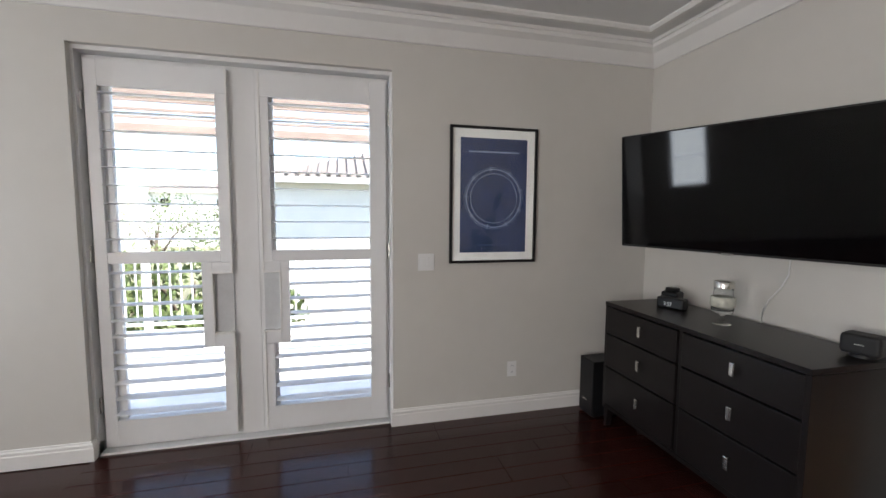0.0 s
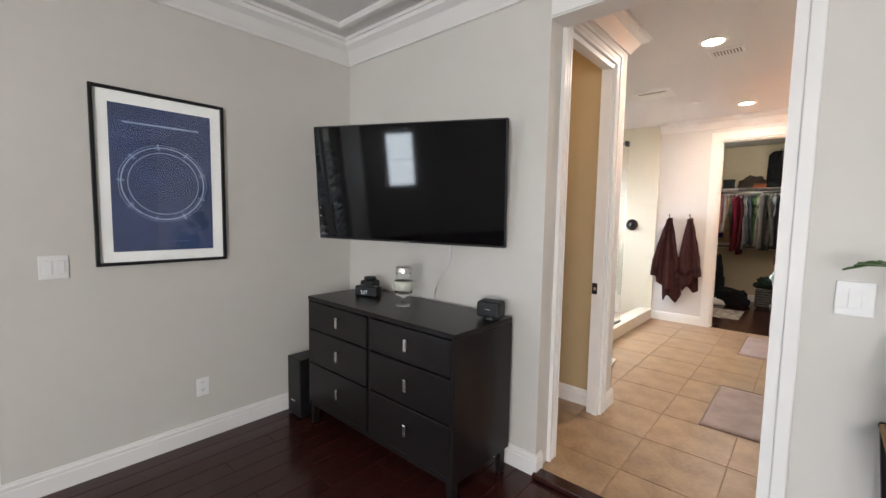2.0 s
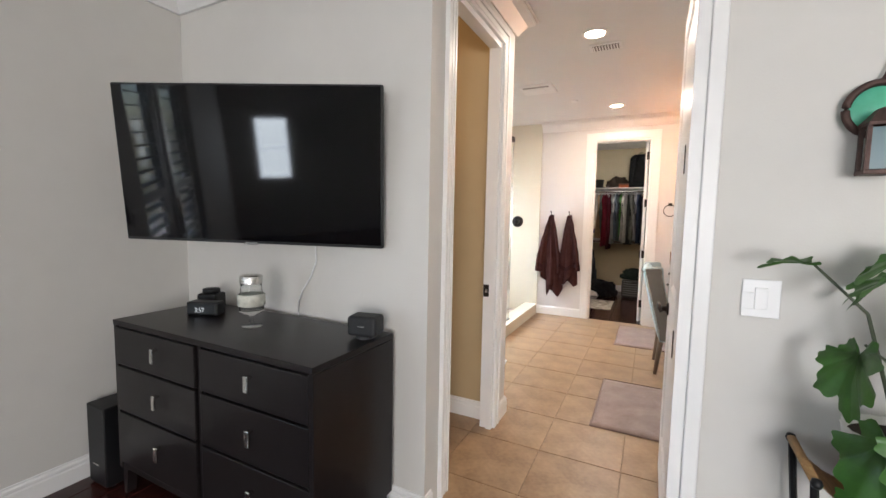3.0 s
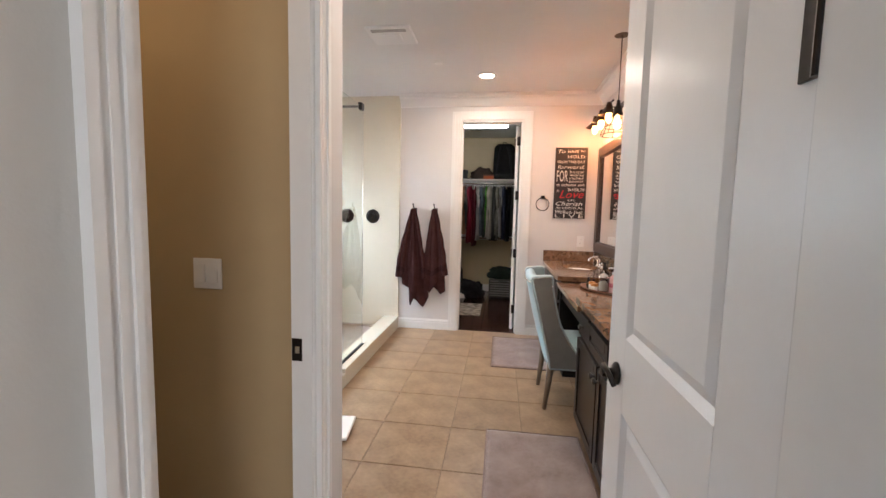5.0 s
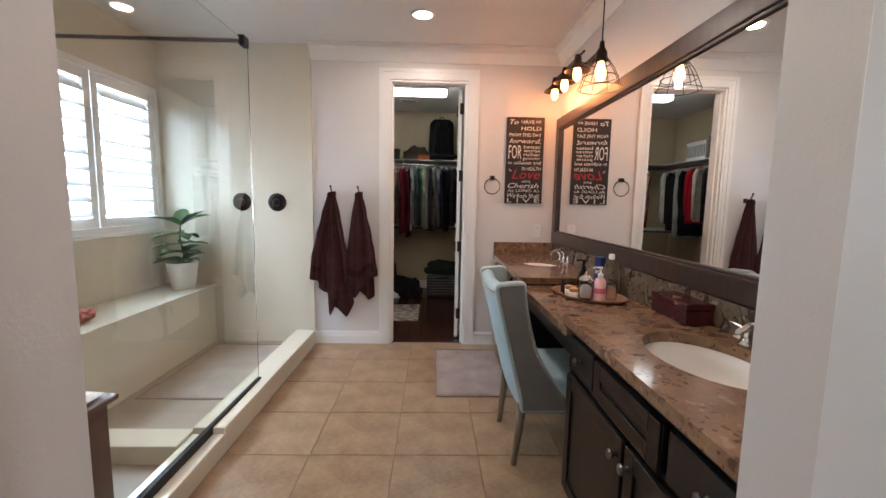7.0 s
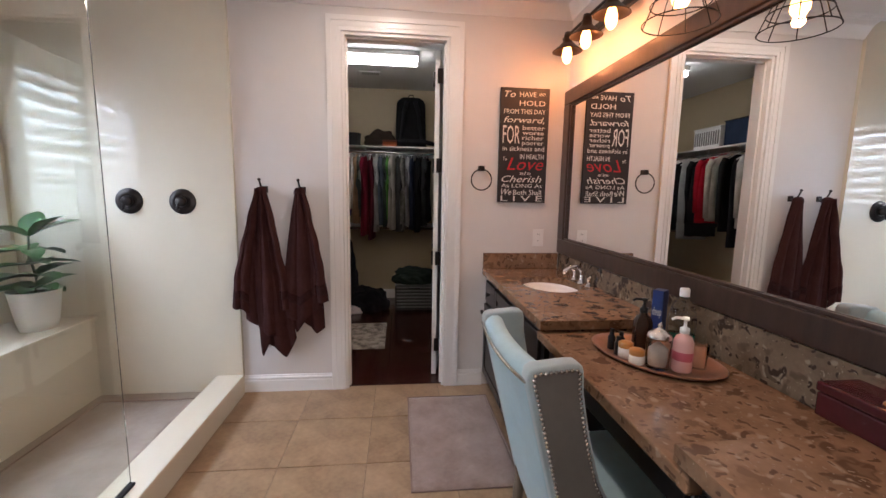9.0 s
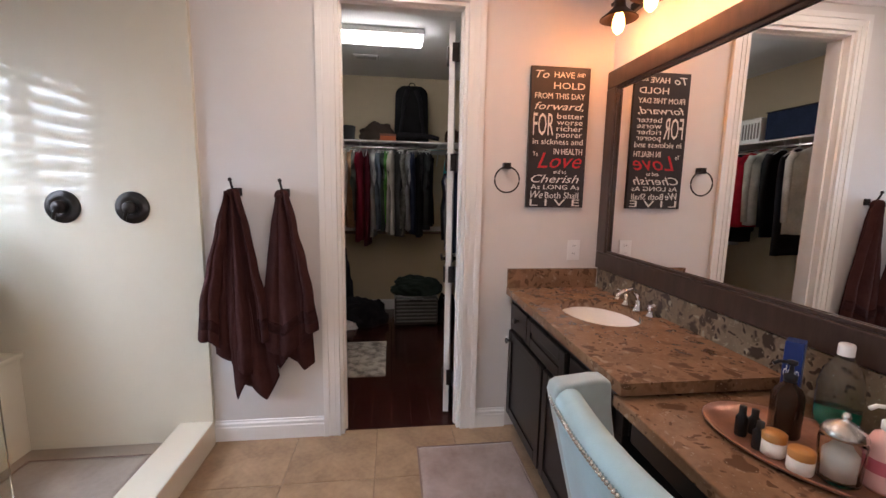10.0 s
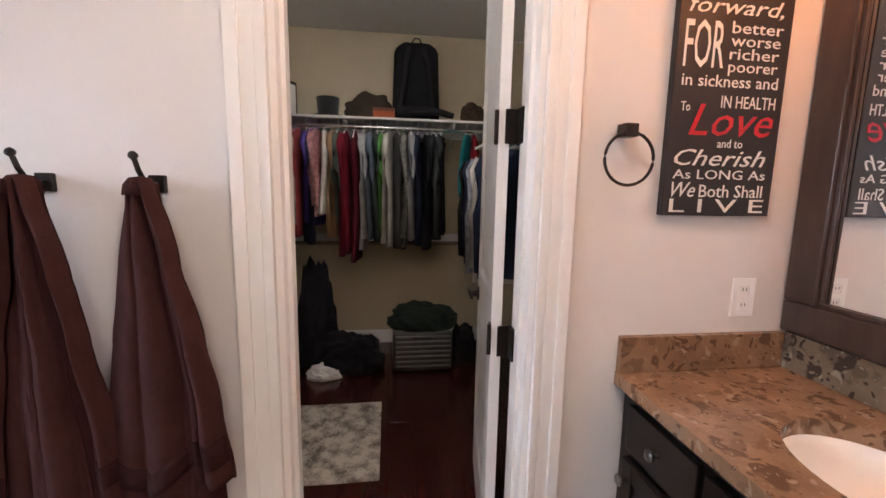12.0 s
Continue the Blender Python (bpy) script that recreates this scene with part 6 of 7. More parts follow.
def philodendron():
    p = thing("potted_philodendron", pose(0.850, 1.96, 0.672), "lobed green philodendron in a ribbed white pot", "plant")
    prof = [(0, 0.0), (0.085, 0.0), (0.095, 0.01), (0.118, 0.20), (0.121, 0.205), (0.115, 0.205), (0.112, 0.18), (0, 0.18)]
    bm = lathe(prof, 48)
    for v in bm.verts:
        r = math.hypot(v.co.x, v.co.y)
        if r > 0.09:
            a = math.atan2(v.co.y, v.co.x)
            f = 1 + 0.018 * math.cos(24 * a)
            v.co.x *= f
            v.co.y *= f
    part("pot", bm, M_POT, p, "ribbed white pot", True)
    part("soil", lathe([(0, 0.186), (0.108, 0.184), (0.108, 0.17), (0, 0.17)], 24), M_SOIL, p)
    rnd = random.Random(5)
    # stalk tips, leaf headings, pitch and sizes
    tips = (((-0.205, 0.01, 0.625), 88, 12, 0.105), ((-0.100, -0.02, 0.43), 112, -58, 0.170), ((-0.055, -0.06, 0.62), 85, -25, 0.12), ((-0.07, -0.10, 0.25), 120, -64, 0.20), ((-0.05, -0.20, 0.30), 160, -60, 0.16), ((0.06, -0.10, 0.55), 190, -40, 0.22),
            ((0.20, 0.02, 0.45), 270, -40, 0.24), ((0.16, -0.20, 0.24), 220, -55, 0.24), ((0.02, 0.10, 0.66), 80, -30, 0.17), ((-0.07, -0.12, 0.09), 115, -68, 0.18), ((0.10, 0.08, 0.75), 300, -30, 0.18))
    for k, (tip, head, pitch, size) in enumerate(tips):
        mid = (tip[0] * 0.45, tip[1] * 0.45, 0.18 + (tip[2] - 0.18) * 0.62 + 0.05)
        part("stalk", tube([(tip[0] * 0.05, tip[1] * 0.05, 0.18), mid, tip], 0.005, 8, taper=0.7), M_STEM, p, smooth=True)
        bm = lobed_leaf(size * 1.25, k, Matrix.Translation(tip) @ pose(0, 0, 0, 0, 0, head) @ pose(0, 0, 0, pitch, rnd.uniform(-18, 18), 0))
        part("leaf", bm, M_LEAF, p, smooth=True)


philodendron()

# ---- closet ----
sh = thing("closet_shelf", pose(0, 9.2, 1.995), "white closet shelf with a hanging rod below", "shelf")
part("board", B(-1.595, 1.015, -0.36, -0.001, -0.018, 0.0, 0.002), M_TRIM, sh)
part("cleat", B(-1.595, 1.015, -0.02, -0.001, -0.11, -0.019), M_TRIM, sh)
part("rod", tube([(-1.595, -0.30, -0.075), (1.015, -0.30, -0.075)], 0.016, 12), M_NICKEL, sh, "metal hanging rod", True)
for x in (-0.55, 0.33):
    bm = B(x - 0.008, x + 0.008, -0.34, -0.01, -0.040, -0.019)
    tube([(x, -0.30, -0.03), (x, -0.30, -0.095)], 0.010, 8, bm)
    tube([(x, -0.28, -0.04), (x, -0.02, -0.24)], 0.007, 8, bm)
    part("bracket", bm, M_WHITE, sh)
lo = thing("lower_rod", pose(0, 9.2, 0.98), "lower wooden closet rod", "rod")
part("rod", tube([(-1.595, -0.28, 0), (1.015, -0.28, 0)], 0.016, 12), M_LEG, lo, smooth=True)
part("cleat", B(-1.595, 1.015, -0.02, -0.001, -0.04, 0.05), M_TRIM, lo)
ls = thing("closet_shelf", pose(-1.6, 7.95, 1.995), "white closet side shelf with a hanging rod", "shelf")
part("board", B(0.001, 0.36, -1.22, 0.88, -0.018, 0.0, 0.002), M_TRIM, ls)
part("rod", tube([(0.30, -1.22, -0.075), (0.30, 0.88, -0.075)], 0.016, 12), M_NICKEL, ls, "metal hanging rod", True)
rs = thing("closet_shelf", pose(1.02, 8.0, 1.78), "white closet side shelf with a hanging rod", "shelf")
part("board", B(-0.53, -0.001, -1.25, 0.82, -0.018, 0.0, 0.002), M_TRIM, rs)
part("rod", tube([(-0.50, -1.25, -0.075), (-0.50, 0.82, -0.075)], 0.016, 12), M_NICKEL, rs, "metal hanging rod", True)

FABRICS = {}


def fabric(name, color, stripe=0.0):
    if name not in FABRICS:
        FABRICS[name] = mat(name, color, 0.9, spread=0.22 + stripe, scale=9 if not stripe else 30, bump=0.35, fine=220, spec=0.15)
    return FABRICS[name]


def garment(m, kind, length, color_name, color, seed, width=0.40, stripe=0.0, thick=0.030, hanger=None):
    """A shirt, jacket or trousers on a hanger: local x is across the rod, z hangs down from the hook."""
    rnd = random.Random(seed)
    words = {"shirt": "shirt", "jacket": "jacket", "dress": "long dress", "trousers": "pair of trousers"}[kind]
    t = thing("hanging_" + ("trousers" if kind == "trousers" else kind), m, color_name.replace("_", " ") + " " + words + " on a hanger in the closet", "clothing", "closet clothes")
    bm = tube([(0.02, 0, 0.030), (0.014, 0, 0.048), (-0.006, 0, 0.050), (-0.016, 0, 0.035), (-0.004, 0, 0.012), (0, 0, -0.03)], 0.0032, 6)
    tube([(-width / 2 + 0.02, 0, -0.115), (-0.05, 0, -0.045), (0, 0, -0.03), (0.05, 0, -0.045), (width / 2 - 0.02, 0, -0.115)], 0.006, 6, bm)
    part("hanger", bm, hanger or M_WHITE, t, "slim hanger")
    bm = bmesh.new()
    n, rows = 26, 14
    rings = []
    ph = rnd.uniform(0, 6)
    for i in range(rows + 1):
        s = i / rows
        z = -0.045 - (length - 0.045) * s
        half = min(width / 2, 0.055 + 0.9 * (width / 2) * min(1, s / 0.10)) * (1.0 + (0.05 if kind == "dress" else -0.04) * s)
        if kind == "trousers":
            half = width * 0.42
        dep = thick * (0.55 + 0.6 * min(1, s / 0.2))
        ring = []
        for k in range(n):
            a = 2 * math.pi * k / n
            ca, sa = math.cos(a), math.sin(a)
            f = 1 + (0.25 + 0.45 * s) * math.sin(3 * a + ph + 2.2 * s) * 0.6
            ring.append(bm.verts.new((half * math.copysign(abs(ca) ** 0.7, ca) + 0.006 * math.sin(7 * s + ph), dep * sa * f + 0.012 * math.sin(4 * s + ph), z + 0.012 * noise.noise((ca * 2, s * 4, seed)))))
        rings.append(ring)
    for p, q in zip(rings, rings[1:]):
        for k in range(n):
            bm.faces.new((p[k], p[(k + 1) % n], q[(k + 1) % n], q[k]))
    for rr in (rings[0], rings[-1]):
        bm.faces.new(rr)
    cl = part("cloth", bm, fabric(color_name, color, stripe), t, smooth=True)
    if kind in ("shirt", "jacket"):
        for sx in (-1, 1):
            L = length * rnd.uniform(0.72, 0.92)
            x0 = sx * (width / 2 - 0.012)
            sb = tube([(x0 * 0.86, 0.0, -0.095), (x0 * 1.03, 0.008, -0.16), (x0 * 1.05, 0.012 * rnd.uniform(-1, 1), -0.16 - L * 0.4), (x0 * 1.0, 0.015 * rnd.uniform(-1, 1), -0.10 - L)], 0.036, 10, taper=0.72)
            part("sleeve", sb, fabric(color_name, color, stripe), t, smooth=True)
    return t


rail = [(-1.10, "shirt", 0.78, "cream", (0.55, 0.50, 0.42)), (-1.04, "shirt", 0.88, "coral_red", (0.33, 0.06, 0.06)), (-0.98, "jacket", 0.92, "navy", (0.018, 0.020, 0.05)),
        (-0.93, "shirt", 0.80, "violet_blue", (0.09, 0.06, 0.28)), (-0.893, "shirt", 0.72, "pink_floral", (0.50, 0.26, 0.26)), (-0.84, "dress", 0.70, "white_blouse", (0.60, 0.57, 0.52)), (-0.79, "jacket", 0.88, "tan_suede", (0.40, 0.26, 0.15)),
        (-0.725, "shirt", 0.80, "grey_green", (0.13, 0.15, 0.13)), (-0.665, "jacket", 1.02, "maroon", (0.17, 0.014, 0.028)), (-0.60, "dress", 1.08, "dark_maroon", (0.085, 0.010, 0.018)),
        (-0.535, "shirt", 0.98, "pale_grey", (0.42, 0.42, 0.41)), (-0.475, "shirt", 0.90, "slate_blue", (0.11, 0.14, 0.18)), (-0.42, "jacket", 0.92, "charcoal_green", (0.055, 0.075, 0.06)), (-0.375, "shirt", 0.86, "bright_green", (0.10, 0.28, 0.06)),
        (-0.325, "shirt", 0.96, "off_white", (0.52, 0.49, 0.44)), (-0.265, "jacket", 0.98, "charcoal", (0.05, 0.05, 0.05)), (-0.205, "jacket", 0.96, "camouflage_grey", (0.20, 0.20, 0.18)), (-0.15, "shirt", 0.90, "pewter_grey", (0.28, 0.28, 0.28)),
        (-0.09, "jacket", 0.95, "ink_blue", (0.03, 0.04, 0.075)), (-0.03, "jacket", 0.98, "black_wool", (0.018, 0.018, 0.02)), (0.03, "jacket", 0.90, "graphite", (0.04, 0.045, 0.045)), (0.10, "shirt", 0.86, "soot_black", (0.022, 0.02, 0.022))]
for k, (x, kind, L, nm, col) in enumerate(rail):
    garment(pose(x + 0.13, 8.90, 1.931, 0, 0, 90 + random.Random(k).uniform(-14, 14)), kind, L, nm, col, k, 0.40, 0.3 if "camo" in nm or "floral" in nm else 0.0, 0.032, M_HANGERPINK if nm in ("coral_red", "violet_blue", "pink_floral") else None)
garment(pose(0.44, 8.90, 1.931, 0, 0, 70), "dress", 0.55, "teal_bag_cloth", (0.02, 0.22, 0.25), 70, 0.26)
garment(pose(0.52, 8.90, 1.931, 0, 0, 80), "dress", 0.78, "crimson", (0.22, 0.012, 0.02), 71, 0.24)
for k, (y, nm, col, L, st) in enumerate(((8.05, "plaid_blue", (0.34, 0.36, 0.42), 0.80, 0.5), (7.92, "white_cotton_shirt", (0.62, 0.60, 0.56), 0.86, 0.0), (8.20, "midnight", (0.03, 0.035, 0.07), 0.78, 0.0), (8.32, "black_cotton", (0.02, 0.02, 0.022), 0.76, 0.0), (7.78, "dark_denim", (0.03, 0.045, 0.09), 0.8, 0.0))):
    garment(pose(0.52, y, 1.716, 0, 0, random.Random(k + 40).uniform(-16, 16)), "shirt", L, nm, col, 40 + k, 0.42, st)
side = (("white_linen", (0.60, 0.58, 0.55), "shirt", 0.80), ("jet_black", (0.015, 0.015, 0.017), "jacket", 0.9), ("light_heather", (0.40, 0.40, 0.40), "trousers", 1.0), ("deep_black", (0.02, 0.02, 0.022), "jacket", 0.95),
        ("scarlet", (0.45, 0.015, 0.03), "shirt", 0.78), ("ivory", (0.56, 0.53, 0.47), "shirt", 0.75), ("night_black", (0.018, 0.018, 0.02), "shirt", 0.85), ("black_silk", (0.02, 0.02, 0.025), "dress", 1.0), ("chalk_white", (0.60, 0.58, 0.55), "shirt", 0.8))
for k, (nm, col, kind, L) in enumerate(side):
    garment(pose(-1.30, 8.60 - 0.15 * k, 1.931, 0, 0, random.Random(k + 60).uniform(-14, 14)), kind, L, nm, col, 60 + k, 0.42)
for k, y in enumerate((0.62, 0.70)):
    b = thing("spare_hanger", pose(y, 8.90, 1.931, 0, 0, 95 + 12 * k), "empty white plastic hanger on the rod", "hanger", "spare hangers")
    part("wire", tube([(0.02, 0, 0.028), (0.0, 0, 0.050), (-0.016, 0, 0.033), (0, 0, -0.03), (0.19, 0, -0.12), (-0.19, 0, -0.12), (0, 0, -0.031)], 0.005, 6), M_WHITE, b)


def heap(name, cx, cy, z, rx, ry, h, seed, material, label, category="clothing pile"):
    bm = bmesh.new()
    bmesh.ops.create_icosphere(bm, subdivisions=5, radius=1.0)
    for v in bm.verts:
        p = v.co.copy()
        f = 1 + 0.22 * noise.noise(p * 1.7 + Vector((seed, 0, 0))) + 0.12 * noise.noise(p * 4.3 + Vector((0, seed, 0))) + 0.05 * abs(noise.noise(p * 9 + Vector((0, 0, seed))))
        v.co = Vector((p.x * rx * f, p.y * ry * f, max(0.0, (p.z * 0.75 + 0.25) * h * f)))
    bmesh.ops.translate(bm, vec=(cx, cy, z), verts=bm.verts)
    return tagged(link(name, bm, material, True), label, category)


heap("crumpled_coat", -0.52, 8.68, 0, 0.26, 0.22, 0.28, 2, fabric("black_laundry", (0.012, 0.012, 0.014)), "crumpled black coat heaped on the closet floor")
heap("garment_bag", -0.80, 8.85, 0, 0.16, 0.22, 0.80, 5, fabric("black_garment_bag", (0.014, 0.014, 0.016)), "tall black garment bag slumped in the closet corner", "garment bag")
heap("crumpled_jacket", 0.08, 8.67, 0.335, 0.28, 0.17, 0.19, 9, fabric("dark_green_jacket", (0.020, 0.030, 0.024)), "crumpled dark jacket on the suitcase")
heap("handbag", 0.42, 8.75, 0, 0.13, 0.16, 0.28, 12, fabric("black_bag", (0.015, 0.014, 0.014)), "slumped black bag beside the suitcase", "bag")
heap("plastic_bag", -0.69, 8.50, 0, 0.13, 0.09, 0.10, 15, M_COTTON, "crumpled white plastic bag on the closet floor", "bag")

sc = thing("suitcase", pose(0.065, 8.655, 0), "grey ribbed hard-shell suitcase lying on the floor", "suitcase")
part("shell", B(-0.235, 0.235, -0.165, 0.165, 0.015, 0.335, 0.035, 4), M_CASE, sc)
for k in range(7):
    z = 0.062 + k * 0.040
    part("rib", B(-0.215, 0.215, -0.172, -0.160, z - 0.008, z + 0.008, 0.004), M_CASERIB, sc)
for fx in (-0.2, 0.2):
    part("wheel", lathe([(0, -0.012), (0.020, -0.012), (0.022, 0), (0.020, 0.012), (0, 0.012)], 16, pose(fx, 0.14, 0.021, 0, 90, 0)), M_BLACK, sc)
part("handle", tube([(-0.07, -0.17, 0.30), (-0.06, -0.195, 0.30), (0.06, -0.195, 0.30), (0.07, -0.17, 0.30)], 0.008, 8), M_BLACK, sc)
soft_mat("closet_rug", -0.86, -0.25, 7.315, 8.083, 0.0, 0.007, M_CLOSETRUG, "small worn grey patterned rug in the closet", "rug", 0, False)


def backpack():
    b = thing("backpack", pose(0.02, 8.98, 1.997), "large black backpack standing on the closet shelf", "backpack")
    bm = bmesh.new()
    n, rows = 28, 16
    rings = []
    for i in range(rows + 1):
        s = i / rows
        w = 0.195 * (1 - 0.10 * s) * (1 - max(0, (s - 0.86) / 0.14) ** 2 * 0.35)
        dpt = 0.12 * (1 - 0.25 * s) * (1 - max(0, (s - 0.86) / 0.14) ** 2 * 0.5)
        ring = [bm.verts.new((w * math.copysign(abs(math.cos(a)) ** 0.45, math.cos(a)), dpt * math.copysign(abs(math.sin(a)) ** 0.5, math.sin(a)) + 0.01 * noise.noise((math.cos(a) * 3, s * 5, 2)), 0.60 * s)) for a in [2 * math.pi * k / n for k in range(n)]]
        rings.append(ring)
    for p, q in zip(rings, rings[1:]):
        for k in range(n):
            bm.faces.new((p[k], p[(k + 1) % n], q[(k + 1) % n], q[k]))
    bm.faces.new(rings[0])
    bm.faces.new(rings[-1])
    part("body", bm, fabric("black_nylon", (0.012, 0.012, 0.013)), b, smooth=True)
    for sx in (-1, 1):
        part("shoulder_strap", tube([(sx * 0.05, -0.10, 0.54), (sx * 0.085, -0.145, 0.42), (sx * 0.10, -0.15, 0.26), (sx * 0.13, -0.135, 0.08)], 0.028, 8, taper=0.7), fabric("strap_black", (0.02, 0.02, 0.022)), b, smooth=True)
    part("hip_belt", tube([(-0.15, -0.12, 0.06), (0.0, -0.16, 0.05), (0.17, -0.13, 0.06), (0.30, -0.08, 0.04)], 0.040, 10, taper=0.6), fabric("strap_black", (0.02, 0.02, 0.022)), b, smooth=True)
    part("top_loop", tube([(-0.04, -0.06, 0.585), (-0.02, -0.08, 0.62), (0.02, -0.08, 0.62), (0.04, -0.06, 0.585)], 0.006, 8), fabric("strap_black", (0.02, 0.02, 0.022)), b)


backpack()
h = thing("top_hat", pose(-0.69, 9.0, 1.996), "black felt hat on the closet shelf", "hat")
part("crown", lathe([(0.085, 0.012), (0.082, 0.05), (0.092, 0.155), (0.088, 0.160), (0, 0.162)], 32), M_FELT, h, smooth=True)
part("brim", lathe([(0.084, 0.012), (0.12, 0.006), (0.140, 0.014), (0.142, 0.010), (0.12, 0.0), (0, 0.0)], 32), M_FELT, h, smooth=True)
heap("shoulder_bag", -0.36, 8.99, 1.996, 0.19, 0.11, 0.20, 21, fabric("brown_leather", (0.050, 0.036, 0.028)), "slouched brown leather bag on the closet shelf", "bag")
ob = thing("shoe_box", pose(-0.24, 8.90, 1.996), "small orange box on the closet shelf", "box")
part("body", B(-0.085, 0.085, -0.05, 0.05, 0, 0.05, 0.002), M_ORANGE, ob)
part("lid", B(-0.088, 0.088, -0.053, 0.053, 0.050, 0.075, 0.003), M_ORANGELID, ob)
heap("fur_hat", 0.50, 8.97, 1.996, 0.10, 0.10, 0.16, 24, fabric("brown_fur", (0.075, 0.045, 0.032), 0.3), "round brown fur hat on the closet shelf", "hat")
heap("white_tote", 0.68, 8.99, 1.996, 0.10, 0.10, 0.20, 27, M_COTTON, "soft white bag on the closet shelf", "bag")
fr = thing("leaning_frame", pose(-1.02, 9.08, 1.996, 0, 0, 62), "dark picture frame leaning on the closet shelf", "picture")
part("frame", B(-0.10, 0.10, -0.01, 0.012, 0, 0.30, 0.003), M_FRAMEWOOD, fr)
part("picture_face", B(-0.080, 0.080, -0.013, -0.009, 0.025, 0.275), M_PAPER, fr)
bk = thing("storage_basket", pose(-1.40, 8.12, 1.996), "white slatted plastic basket on the closet side shelf", "basket")
bm = bmesh.new()
for fx in (-0.155, 0.150):
    box(bm, fx, fx + 0.006, -0.20, 0.20, 0, 0.22)
part("side", bm, M_WHITE, bk)
part("base", B(-0.15, 0.15, -0.20, 0.20, 0, 0.008), M_WHITE, bk)
for fy in (-0.20, 0.194):
    part("end", B(-0.15, 0.15, fy, fy + 0.006, 0, 0.22), M_WHITE, bk)
for k in range(11):
    part("slat", B(0.156, 0.162, -0.185 + k * 0.035, -0.170 + k * 0.035, 0.03, 0.18), M_GREY, bk)
part("rim", tube([(-0.156, -0.2, 0.22), (0.158, -0.2, 0.22), (0.158, 0.2, 0.22), (-0.156, 0.2, 0.22)], 0.009, 8, closed=True), M_WHITE, bk)
bn = thing("storage_bin", pose(-1.40, 7.60, 1.996), "dark blue fabric storage bin on the closet shelf", "bin")
part("body", B(-0.16, 0.16, -0.26, 0.26, 0, 0.26, 0.010), fabric("dark_blue_bin", (0.02, 0.03, 0.06)), bn)
part("rim", tube([(-0.162, -0.262, 0.255), (0.162, -0.262, 0.255), (0.162, 0.262, 0.255), (-0.162, 0.262, 0.255)], 0.006, 6, closed=True), M_BLACK, bn)
lt = thing("closet_light", pose(-0.31, 7.80, H), "lit white fluorescent fixture on the closet ceiling", "ceiling light")
part("pan", B(-0.37, 0.37, -0.085, 0.085, -0.045, -0.001, 0.004), M_WHITE, lt)
part("diffuser", B(-0.36, 0.36, -0.075, 0.075, -0.100, -0.046, 0.012), M_TUBE, lt, "glowing white diffuser")
# ---- south windows of the bedroom: the wide one is unseen, added for light ----
for nm, axis, c0, c1, z0, z1, pl in (("window_2", "y", -1.95, -1.45, 0.96, 1.93, -3.66), ("window_added", "y", 1.3, 2.9, 0.6, 2.35, -3.66)):
    w = thing(nm, pose((c0 + c1) / 2 if axis == "y" else pl, pl if axis == "y" else (c0 + c1) / 2, (z0 + z1) / 2, 0, 0, 0 if axis == "y" else 90), "white framed bedroom window; the wide one is added", "window", kind="structure")
    W, Z = (c1 - c0) / 2, (z1 - z0) / 2
    for a, b, d, e in ((-W, W, Z - 0.05, Z), (-W, W, -Z, -Z + 0.05), (-W, -W + 0.05, -Z + 0.05, Z - 0.05), (W - 0.05, W, -Z + 0.05, Z - 0.05), (-W + 0.05, W - 0.05, -0.03, 0.03)):
        part("window_frame", B(a, b, -0.03, 0.03, d, e, 0.004), M_DOOR, w)
    g = part("pane", B(-W + 0.04, W - 0.04, -0.004, 0.004, -Z + 0.04, Z - 0.04), M_GLASS, w)
    g.visible_shadow = False

# ---- outside the balcony doors ----
tagged(link("ground", B(-900, 900, -900, 900, -3.2, -3.1), M_GROUND), "dry ground far below the balcony", "ground", kind="structure")
tagged(link("balcony_floor", B(-5.6, -2.52, -5.5, 5.5, -0.30, -0.06), M_DECK), "sunlit pale balcony floor", "floor", kind="structure")
rl = thing("balcony_railing", pose(-5.5, 0, -0.06), "white metal balcony railing", "railing")
part("top_rail", B(-0.03, 0.03, -5.4, 5.4, 0.98, 1.03, 0.006), M_RAIL, rl)
part("bottom_rail", B(-0.02, 0.02, -5.4, 5.4, 0.08, 0.12, 0.004), M_RAIL, rl)
pm = None
for k in range(84):
    y = -5.3 + k * 0.127
    if pm is None:
        po = part("picket", lathe([(0, 0.10), (0.010, 0.10), (0.010, 0.99), (0, 0.99)], 8), M_RAIL, rl)
        pm = po.data
    else:
        po = new("picket", pm)
        po.parent = rl
    po.location = (0, y, 0)
for k in range(5):
    part("post", B(-0.04, 0.04, -5.34 + k * 2.66, -5.26 + k * 2.66, 0.0, 1.06, 0.006), M_RAIL, rl)
pg = thing("pergola", pose(-4.0, 0, 0), "red-brown wooden pergola over the balcony", "pergola")
for x in (-1.45, 0.35):
    part("beam", B(x - 0.04, x + 0.04, -5.5, 5.5, 2.43, 2.55, 0.008), M_BEAM, pg)
for k in range(4):
    x = -1.15 + k * 0.42
    part("slat", B(x - 0.018, x + 0.018, -5.5, 5.5, 2.552, 2.585, 0.004), M_BEAM, pg)
for y in (-5.3, 5.3):
    part("post", B(-1.52, -1.40, y - 0.06, y + 0.06, -0.06, 2.42, 0.006), M_BEAM, pg)


